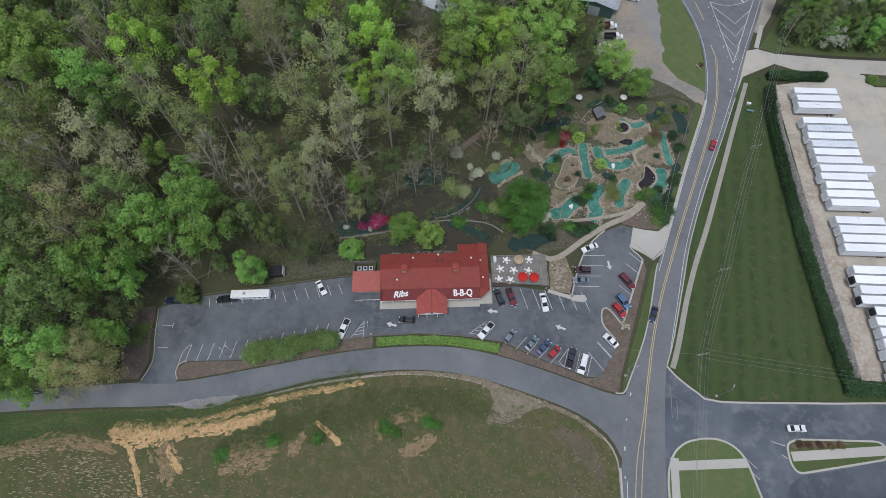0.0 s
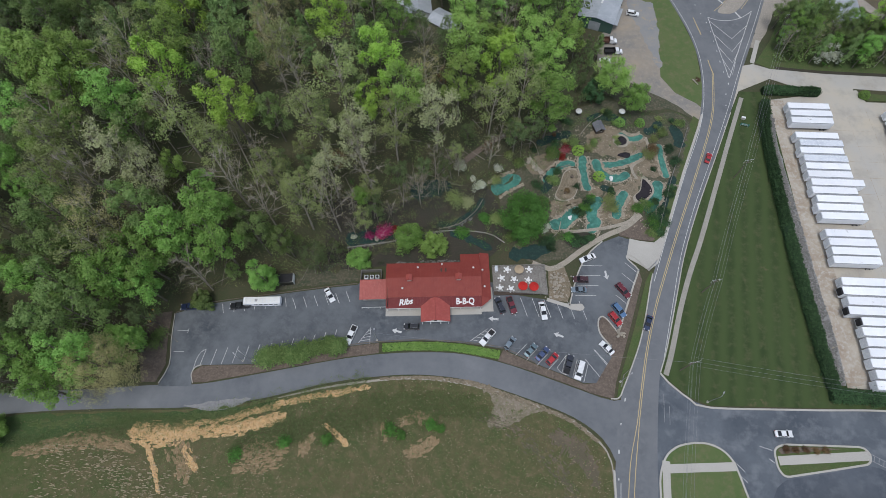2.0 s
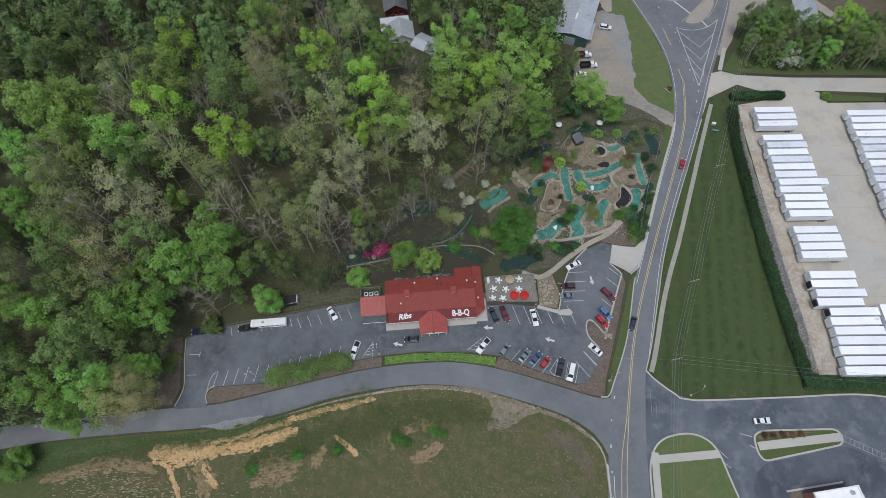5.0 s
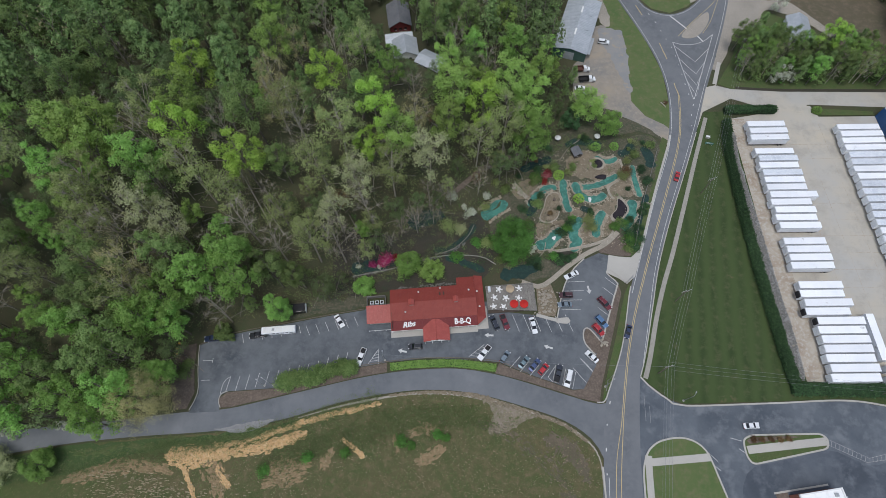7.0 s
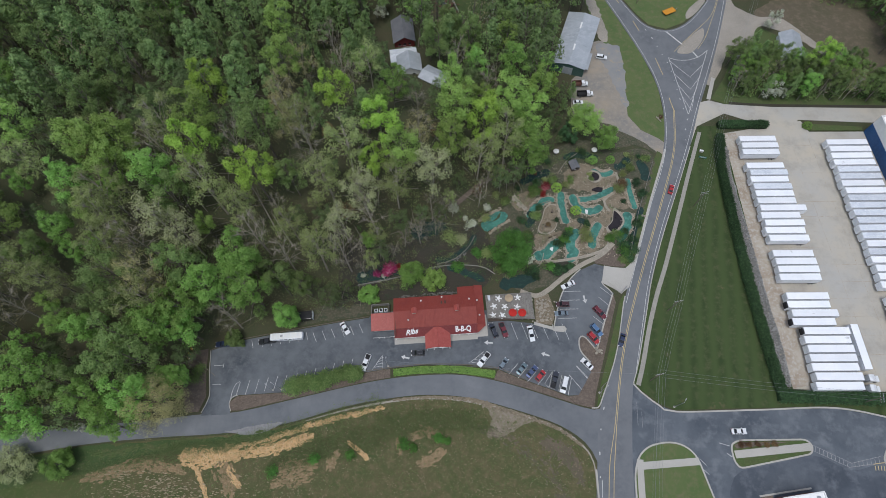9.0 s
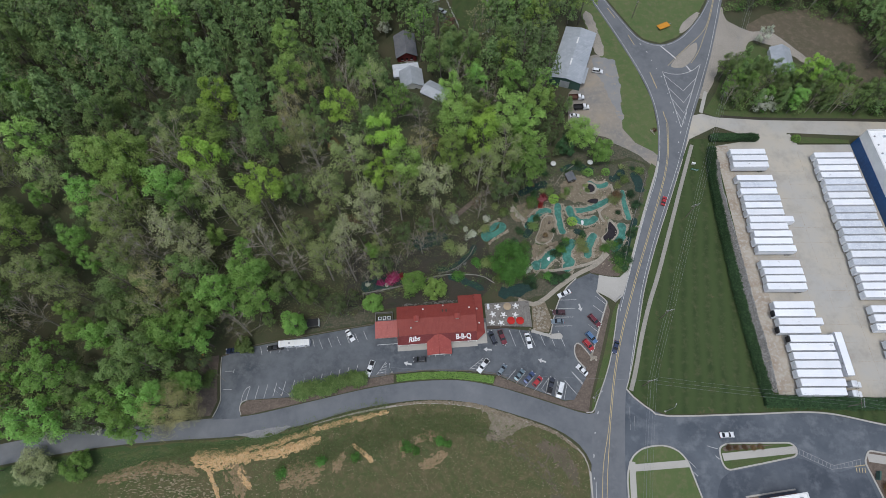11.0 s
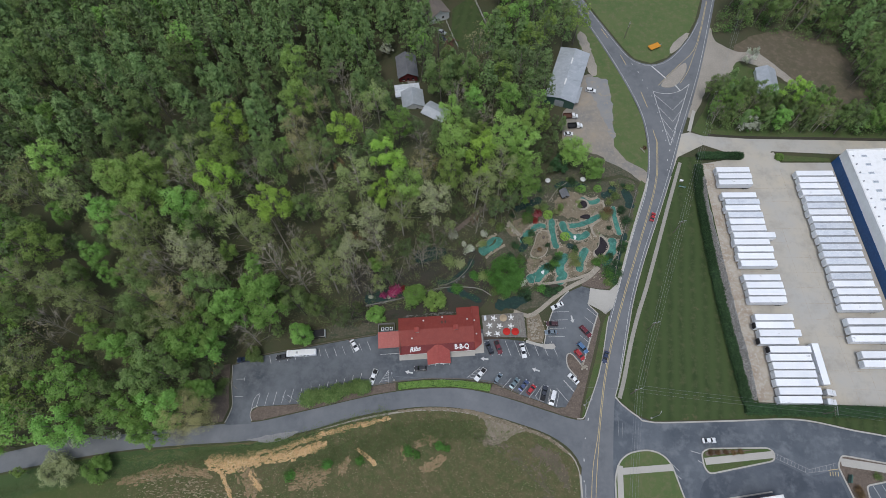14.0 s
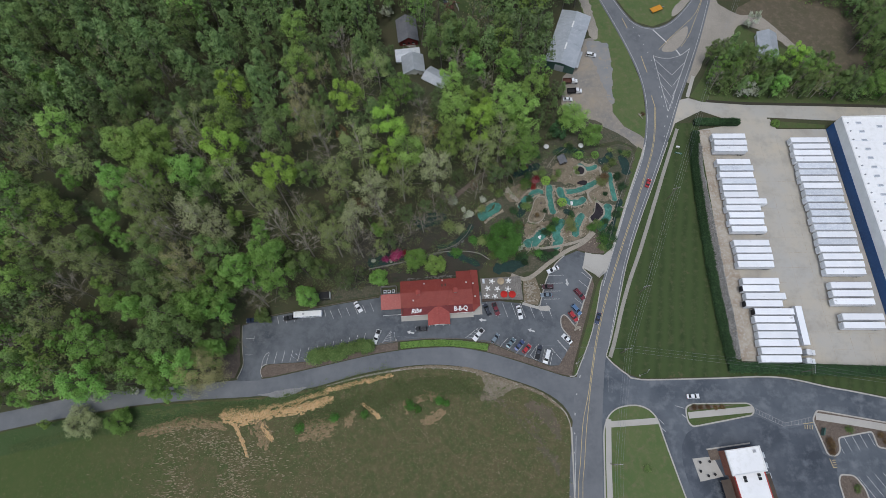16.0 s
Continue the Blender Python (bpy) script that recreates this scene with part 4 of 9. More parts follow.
def spray_mesh(name, centres, facing, spread, count, size, g, lift=0.5):
    """Small three-cornered leaf sprays strewn round the centres, turned the way each centre faces."""
    c = np.repeat(centres, count, axis=0)
    f = np.repeat(facing, count, axis=0)
    n = len(c)
    d = g.normal(0, 1, (n, 3))
    d *= np.minimum(1.0, 1.7 / (np.linalg.norm(d, axis=1) + 1e-6))[:, None]
    c = c + d * np.repeat(np.broadcast_to(spread, len(centres)), count)[:, None]
    nrm = f * 0.7 + g.normal(0, 0.42, (n, 3)) + np.array((0, 0, lift))
    nrm /= np.linalg.norm(nrm, axis=1)[:, None]
    u = np.cross(nrm, g.normal(0, 1, (n, 3)))
    u /= np.linalg.norm(u, axis=1)[:, None] + 1e-9
    w = np.cross(nrm, u)
    k = (size * g.uniform(0.6, 1.3, n))[:, None]
    v = np.stack([c + u * k, c - u * k * 0.55 + w * k * 0.8, c - u * k * 0.55 - w * k * 0.8], 1).reshape(-1, 3)
    me = bpy.data.meshes.new(name)
    me.from_pydata(v.tolist(), [], np.arange(3 * n).reshape(-1, 3).tolist())
    return me


def clouded_tree(g, height, radius, puffs, low, per_puff, size, thin=0.0, twigs=True):
    """A tall woodland tree: a long trunk, limbs, and a crown of separate rounded leaf clouds, each made of smaller clumps."""
    rows = ([], [])
    top = np.array((g.normal(0, 0.035) * height, g.normal(0, 0.035) * height, height * 0.93))
    r = height * 0.0085 + 0.03
    knee = top * 0.5 + np.array((g.normal(0, 0.3), g.normal(0, 0.3), 0))
    limb_rows(rows, (0, 0, -0.8), knee, r * 1.25, r * 0.8, 7)
    limb_rows(rows, knee, top, r * 0.8, r * 0.2, 6)
    centres, facing, spreads = [], [], []
    for i in range(puffs):
        f = (i + g.uniform(0.1, 0.9)) / puffs
        z = height * (low + (0.97 - low) * f)
        wide = radius * math.sqrt(max(0.06, 1 - ((f - 0.38) / 0.72) ** 2))
        az = i * 2.4 + g.uniform(-0.6, 0.6)
        out = wide * g.uniform(0.35, 0.8)
        axis = top * (z / top[2])
        p = np.array((axis[0] + math.cos(az) * out, axis[1] + math.sin(az) * out, z))
        pr = radius * g.uniform(0.26, 0.4) * (1.12 - 0.3 * f)
        base = top * max(0.3, z / top[2] - 0.16 - 0.1 * g.uniform())
        mid = base + (p - base) * 0.55 + np.array((0, 0, -0.25))
        limb_rows(rows, base, mid, r * 0.4, r * 0.24, 5 if twigs else 3)
        limb_rows(rows, mid, p, r * 0.24, 0.03, 4 if twigs else 3)
        knots = int(11 * (1 - 0.25 * thin))
        d = g.normal(0, 1, (knots, 3)) + np.array((math.cos(az) * 0.5, math.sin(az) * 0.5, 0.55))
        d /= np.linalg.norm(d, axis=1)[:, None]
        q = p + d * pr * g.uniform(0.62, 1.05 + 0.5 * thin, (knots, 1)) * np.array((1, 1, 0.82))
        if twigs:
            for e in q[::1 if thin > 0.3 else 3]:
                limb_rows(rows, p + (mid - p) * g.uniform(0, 0.5), e, 0.05 + 0.03 * thin, 0.018, 3)
        centres.append(q)
        facing.append(d)
        spreads.append(np.full(knots, pr * (0.27 + 0.05 * thin)))
    c, f, sp = np.concatenate(centres), np.concatenate(facing), np.concatenate(spreads)
    return rows, spray_mesh("crown", c, f, sp, max(2, int(per_puff / 11)), size, g)


def needle_tree(g, height, radius, size, count):
    rows, tips = pine_frame(g, height, radius)
    tips = np.array(tips)
    face = tips * np.array((1, 1, 0))
    face /= np.linalg.norm(face, axis=1)[:, None] + 0.2
    return rows, spray_mesh("crown", tips, face, 0.5, count, size, g, 0.8)


# kind: leaf tone, bark, height, radius, clouds, lowest leaves, sprays a cloud, spray size, thinness, words
KINDS = {
    "fresh": ("fresh", BARK, 25, 6.0, 15, 0.46, 330, 0.25, 0.1, "tall broadleaved tree in fresh yellow-green leaf", "tree"),
    "lime": ("lime", BARK, 25, 6.0, 13, 0.46, 360, 0.25, 0.0, "tall tree in bright lime-green young leaf", "tree"),
    "spring": ("spring", BARK, 25, 6.0, 17, 0.4, 330, 0.26, 0.15, "tall tree in bright green spring leaf", "tree"),
    "mid": ("mid", BARK, 25, 6.0, 15, 0.42, 310, 0.26, 0.1, "mid-green leafy woodland tree", "tree"),
    "olive": ("olive", BARK_PALE, 25, 6.0, 15, 0.46, 230, 0.23, 0.45, "thin-leaved olive-green spring tree", "tree"),
    "pale": ("pale", BARK_PALE, 25, 6.0, 15, 0.42, 240, 0.22, 0.5, "tree in silvery grey-green young leaf", "tree"),
    "bud": ("bud", BARK_PALE, 24, 5.4, 14, 0.42, 40, 0.17, 0.95, "nearly bare grey tree just budding", "tree"),
    "tan": ("tan", BARK_PALE, 23, 6.0, 15, 0.4, 260, 0.15, 0.8, "tree with tan and cream young leaves", "tree"),
    "rust": ("rust", BARK, 17, 4.6, 12, 0.4, 170, 0.22, 0.4, "tree with rusty-brown young leaves", "tree"),
    "blossom": ("blossom", BARK, 8, 3.2, 11, 0.3, 150, 0.2, 0.2, "small tree covered in white blossom", "tree"),
    "under": ("under", BARK, 25, 6.4, 13, 0.4, 210, 0.29, 0.25, "dull green understorey tree", "tree"),
    "pine": ("pine", BARK, 25, 4.4, 0, 0.3, 13, 0.34, 0.0, "dark green pine tree", "conifer"),
}


def stock_tree(kind, seed, light=False):
    leaf, bark, tall, wide, puffs, low, per, size, thin, words, cat = KINDS[kind]
    g = np.random.default_rng(seed)
    if kind == "pine":
        rows, crown = needle_tree(g, tall, wide, size * (1.35 if light else 1), per // 2 if light else per)
    else:
        rows, crown = clouded_tree(g, tall, wide, puffs - 3 if light else puffs, low, per * (0.26 if light else 1), size * (1.8 if light else 1), thin, not light)
    return rows_mesh("trunk", rows), crown


STOCK = {kind: [stock_tree(kind, 100 + 10 * v + len(kind) * 3 + ord(kind[0])) for v in range(4)] for kind in KINDS}


def tree(kind, v, x, y, scale=1.0, turn=0.0, label="", group="", z=None):
    leaf, bark, *_, words, cat = KINDS[kind]
    ob = thing("pine_tree" if kind == "pine" else "tree", pose(x, y, hill(x, y) - 0.09 if z is None else z, 0, 0, turn) @ Matrix.Diagonal((scale, scale, scale, 1)), label or words, cat, group)
    trunk, crown = STOCK[kind][v % 4]
    hang("trunk", trunk, bark, ob)
    hang("crown", crown, LEAF[leaf], ob)
    return ob


CLEAR = [  # centre and radius of what the wood leaves open
    (-30, 183, 9), (-32, 176, 9), (-27, 167, 10), (-22, 158, 10), (-14, 152, 9), (-25, 149, 8), (-17, 143, 8), (-10, 144, 8), (-9, 196, 8), (-38, 190, 6), (-38, 180, 5), (-4, 212, 14), (-12, 200, 8), (-13, 198, 8), (-12, 222, 12), (-11, 207, 9), (2, 222, 17), (43, 176, 11), (48, 190, 11), (53, 203, 10), (0, 200, 10), (-6, 195, 9), (52, 162, 14), (46, 152, 8), (62, 180, 19), (72, 150, 12), (64, 200, 10), (60, 135, 10)]


def in_wood(x, y):
    edge = lerp_points([(-400, 14), (-150, 16), (-100, 21.5), (-95, 23), (-92, 31), (-90, 40), (-88, 50), (-60, 57), (-48, 59), (-40, 63), (-36, 70), (-30, 76), (-18, 84), (-8, 90), (0, 102), (12, 106), (20, 112), (26, 126), (32, 136), (38, 166), (60, 190), (200, 330)], x)
    if y < edge or x > 60 - max(0, y - 200) * 0.45 or (x > 40 and 142 < y < 209):
        return False
    return all((x - a) ** 2 + (y - b) ** 2 > r * r for a, b, r in CLEAR)


# the crowns that stand out: kind, then place and size of each
STANDING = [
    ("fresh", [(-161.6, 52.1, 1.06), (-145.4, 73, 1.2), (-110.9, 89.8, 1.12), (-116.5, 96.2, 1.2), (-120.9, 98.8, 1.2), (-109.8, 98.9, 1.12), (-148.8, 104.4, 1.2), (-22, 104.7, 1.14), (-115.3, 105, 0.89), (-89.4, 109.4, 1.2), (-6.1, 113.6, 1.08), (-4.1, 123.6, 1.2), (13.9, 133.1, 1.2), (25.2, 134.7, 1.2), (-65.6, 136.4, 1.07), (-6.2, 141.4, 0.87)]),
    ("fresh", [(27.5, 150, 0.94), (-69.6, 159.4, 1.11)]),
    ("lime", [(-67.6, 92.5, 1.2), (-87.5, 99.6, 1.2), (-31, 102.4, 0.88), (-29.1, 112.9, 1.11), (6, 122.1, 1.18), (-45.3, 124.1, 1.05), (-88.7, 125.6, 1.11)]),
    ("spring", [(-105.7, 16.9, 0.9), (-131.2, 16.9, 1.14), (-100.5, 23.7, 1.2), (-131.9, 28.8, 1.2), (-96, 46.1, 1.2), (-90.2, 47.6, 0.99), (-58.4, 53.7, 0.66), (-90.3, 54, 1.2), (-81.2, 59.5, 1.2), (-70.2, 60.1, 1.14), (-73.7, 67.5, 1.2), (-161.1, 80.2, 1.05), (-97.2, 88.7, 1.18)]),
    ("spring", [(24, 118.7, 1.2), (-158.4, 127.2, 1.02), (-27.2, 131.4, 0.84), (17.6, 155, 1.02)]),
    ("mid", [(-155.1, 22.8, 1.09), (-122.7, 28.4, 1.01), (-107.3, 32.4, 1.19), (-100, 35.8, 1.2), (-105.8, 44.3, 1.2), (-108.9, 50.2, 1.2), (-151.9, 56.4, 1.03), (-107.5, 59.3, 1.2), (-89.4, 63.1, 1.19), (-60.4, 63.9, 0.93), (-53.2, 64.5, 0.77), (-134.5, 64.7, 0.98), (-153.3, 82.2, 1.03), (-92, 83.9, 1.11), (-58, 95.5, 0.84), (-67.3, 107.9, 1.2)]),
    ("mid", [(-128.3, 117.8, 1.02), (-164.4, 117.9, 0.93), (-124.9, 130.7, 1.04), (-152.6, 142, 1.04), (-168.6, 147.7, 1.09), (-179.3, 153.9, 1.2), (-115.2, 158, 1.09), (-11.7, 161.4, 1.02), (-7.5, 175.3, 0.99), (0.5, 168.6, 1.0), (12.8, 176.8, 1.0)]),
    ("olive", [(-150.2, 39.7, 1.2), (-98.5, 52.9, 1.2), (-130.7, 58.9, 0.97), (-140.9, 61.4, 1.11), (-154.7, 64.8, 1.15), (-109.6, 67.1, 1.14), (-48, 72.4, 1.1), (-112.1, 75, 1.16), (-56, 79, 0.91), (-111.7, 82.2, 1.17), (-72.5, 84.9, 0.95), (-82.5, 87.6, 1.2), (-154.1, 92.9, 1.12), (-140.7, 93, 1.01), (-45.7, 94.4, 1.12), (-23.7, 95.4, 1.07)]),
    ("olive", [(-40.2, 105.1, 1.2), (-98.5, 107.1, 1.19), (-54.4, 110.8, 1.08), (4.4, 111, 1.09), (14.3, 118.3, 1.2), (-36, 140.5, 0.94)]),
    ("bud", [(-159.6, 30.6, 1.11), (-142.4, 50.5, 1.05), (-77, 52.1, 1.01), (-103.2, 71.6, 1.12), (-59, 71.6, 1.02), (-39.7, 73, 1.14), (-66.9, 75.6, 1.2), (-30.5, 85.8, 1.05), (-98.8, 100, 1.2), (-75, 101.8, 1.1), (-52.4, 103.4, 1.06), (-18.3, 126.2, 0.83), (6.9, 143, 0.89), (-53.6, 159.7, 1.03)]),
    ("tan", [(-97.3, 61.5, 1.2), (-60.1, 112.3, 1.1), (-15.9, 116.2, 0.92), (-65.3, 125.1, 0.93), (-58.6, 139.8, 0.96)]),
    ("pale", [(-89.1, 73.3, 1.03), (-94.9, 75.2, 1.2), (-40.8, 81.7, 1), (-33.4, 90.6, 1.15), (-11.9, 101.3, 1.2)]),
    ("pine", [(-170.5, 132.8, 1.15), (-108.8, 136.8, 1.02), (-81.4, 139.6, 0.91), (-141.3, 146.8, 1.16), (-129, 148.9, 1.09), (-152.1, 152.8, 1.15), (-85.8, 157, 1.04)]),
]
tries = np.random.default_rng(3)
cell = {}


def crowded(x, y, gap):
    key = (int(x // 10), int(y // 10))
    return any((x - a) ** 2 + (y - b) ** 2 < gap * gap for i in (-1, 0, 1) for j in (-1, 0, 1) for a, b in cell.get((key[0] + i, key[1] + j), ()))


def take(x, y):
    cell.setdefault((int(x // 10), int(y // 10)), []).append((x, y))


count = 0
for kind, row in STANDING:
    for x, y, size in row:
        take(x, y)
        tree(kind, count, x, y, size, tries.uniform(0, 360), group="woodland trees")
        count += 1

spots = []
for _ in range(40000):
    x, y = tries.uniform(-230, 66), tries.uniform(18, 300)
    if not in_wood(x, y) or crowded(x, y, 6.6 if y < 118 else 6.0):
        continue
    take(x, y)
    spots.append((x, y))


def kind_at(x, y, u):
    """Evergreens gather in the far north-west, fresh green along the south edge, pale thin crowns between."""
    if x < -20 and y > 118:
        return "pine" if u < (0.72 if y - 0.35 * x > 170 else 0.4) else "under" if u < 0.84 else "mid" if u < 0.9 else "spring" if u < 0.95 else "bud"
    if x > -20 and y > 152:
        return "pine" if u < 0.26 else "spring" if u < 0.36 else "fresh" if u < 0.48 else "under" if u < 0.9 else "bud"
    if x > -20 and y > 125:
        return "spring" if u < 0.2 else "fresh" if u < 0.44 else "under" if u < 0.86 else "bud"
    if x < -75 and y < 90:
        return "spring" if u < 0.34 else "under" if u < 0.62 else "fresh" if u < 0.78 else "olive" if u < 0.9 else "bud"
    return "bud" if u < 0.34 else "olive" if u < 0.48 else "under" if u < 0.86 else "pale" if u < 0.92 else "rust"


def nearness(p):
    return math.hypot((p[0] + 45) / 1.25, p[1] - 85)


spots.sort(key=nearness)
for x, y in spots[:170]:
    k = kind_at(x, y, tries.uniform())
    under_crown = any((x - a) ** 2 + (y - b) ** 2 < 81 for _, row in STANDING for a, b, _ in row)
    tree(k, int(tries.integers(4)), x, y, tries.uniform(0.4, 0.72) if under_crown else tries.uniform(0.6, 0.84) if k == "under" else tries.uniform(0.72, 1.05), tries.uniform(0, 360), group="woodland trees")

# slim bare saplings along the foot of the wood
for k in range(46):
    x = tries.uniform(-42, 16)
    y = lerp_points([(-42, 68), (-30, 76), (-18, 84), (-8, 91), (0, 101), (16, 108)], x) + tries.uniform(-1.5, 9)
    if not crowded(x, y, 2.6):
        take(x, y)
        tree("bud" if k % 4 else "olive", k, x, y, tries.uniform(0.4, 0.68), tries.uniform(0, 360), "slim grey sapling just coming into bud", "saplings at the wood's edge")

# the rest of the wood, joined, of lighter build
LIGHT = {kind: [stock_tree(kind, 300 + 10 * v + ord(kind[1]), True) for v in range(3)] for kind in KINDS}


def joined_trees(far, words):
    """Trees too far to tell apart, one mesh for the trunks and one for the crowns of each kind."""
    for k, places in far.items():
        for which, mat in ((0, KINDS[k][1]), (1, LEAF[KINDS[k][0]])):
            verts, faces, base = [], [], 0
            sides = 4 - which
            for i, (x, y, size) in enumerate(places):
                me = LIGHT[k][i % 3][which]
                co = np.empty(len(me.vertices) * 3)
                me.vertices.foreach_get("co", co)
                co = co.reshape(-1, 3)
                idx = np.empty(len(me.loops), int)
                me.loops.foreach_get("vertex_index", idx)
                a, s = i * 2.399, size * (0.7 + 0.4 * ((i * 0.618) % 1))
                rot = np.array(((math.cos(a), -math.sin(a), 0), (math.sin(a), math.cos(a), 0), (0, 0, 1))) * s
                verts.append(co @ rot.T + np.array((x, y, hill(x, y) - 0.09)))
                faces.append(idx.reshape(-1, sides) + base)
                base += len(co)
            v, f = np.concatenate(verts), np.concatenate(faces)
            me = bpy.data.meshes.new("far_wood")
            me.vertices.add(len(v))
            me.vertices.foreach_set("co", v.ravel())
            me.loops.add(f.size)
            me.loops.foreach_set("vertex_index", f.ravel())
            me.polygons.add(len(f))
            me.polygons.foreach_set("loop_start", np.arange(len(f)) * sides)
            me.update(calc_edges=True)
            tagged(hang("far_wood_trunks" if which == 0 else "far_wood_crowns", me, mat), words + " of " + KINDS[k][9].split(" ", 1)[-1] + "s", "woodland", kind="stuff")


far = {}
for x, y in spots[170:]:
    far.setdefault(kind_at(x, y, tries.uniform()), []).append((x, y, 1.08))
joined_trees(far, "distant woodland")

# ---- the restaurant ----


def roof_slope(name, parent, a, b, c, d, mat, label="", seam=0.45, thick=0.12):
    """A metal roof slope with standing seams: eave a to b, ridge d to c above them."""
    bm = bmesh.new()
    a, b, c, d = map(Vector, (a, b, c, d))
    up = (b - a).cross(d - a).normalized()
    if up.z < 0:
        up = -up
    n = max(1, int((b - a).length / seam)) if seam else 1
    w = 0.03 / (b - a).length
    prof = [(0.0, 0.0)]
    for i in range(1, n):
        k = i / n
        prof += [(k - w, 0.0), (k - w * 0.6, 0.035), (k + w * 0.6, 0.035), (k + w, 0.0)]
    prof.append((1.0, 0.0))
    eave = [bm.verts.new(a.lerp(b, k) + up * (thick + h)) for k, h in prof]
    ridge = [bm.verts.new(d.lerp(c, k) + up * (thick + h)) for k, h in prof]
    for i in range(len(prof) - 1):
        bm.faces.new((eave[i], eave[i + 1], ridge[i + 1], ridge[i]))
    low = [bm.verts.new(p) for p in (a, b, c, d)]
    bm.faces.new(low)
    bm.faces.new([low[0]] + eave + [low[1]])
    bm.faces.new([low[3]] + ridge + [low[2]])
    bm.faces.new((low[0], eave[0], ridge[0], low[3]))
    bm.faces.new((low[1], eave[-1], ridge[-1], low[2]))
    bmesh.ops.recalc_face_normals(bm, faces=bm.faces[:])
    return part(name, bm, mat, parent, label)


def box_part(name, parent, dims, mat, label="", bevel=0.0, m=None):
    return part(name, box(bmesh.new(), *dims, bevel=bevel, m=m), mat, parent, label)


def lettering(text, size, parent, m, mat, label, shear=0.0):
    cu = bpy.data.curves.new("lettering", "FONT")
    cu.body, cu.size, cu.extrude, cu.offset, cu.shear, cu.align_x = text, size, 0.04, size * 0.028, shear, "CENTER"
    tmp = bpy.data.objects.new("lettering", cu)
    me = bpy.data.meshes.new_from_object(tmp)
    bpy.data.objects.remove(tmp)
    ob = hang("lettering", me, mat, parent, label)
    ob.matrix_basis = m
    return ob


CREAM = material("cream_wall", ((0.5, 0.47, 0.42), (0.42, 0.4, 0.36)), (0.3, 2.0), 0.8)
TIMBER_DARK = material("dark_stained_timber", ((0.09, 0.07, 0.055), (0.07, 0.055, 0.045)), (0.5, 4.0), 0.8)
BRICK = material("red_brick", ((0.25, 0.1, 0.07), (0.2, 0.08, 0.06), (0.3, 0.15, 0.11)), (0.6, 5.0), 0.9, bump=0.3, bump_scale=12)


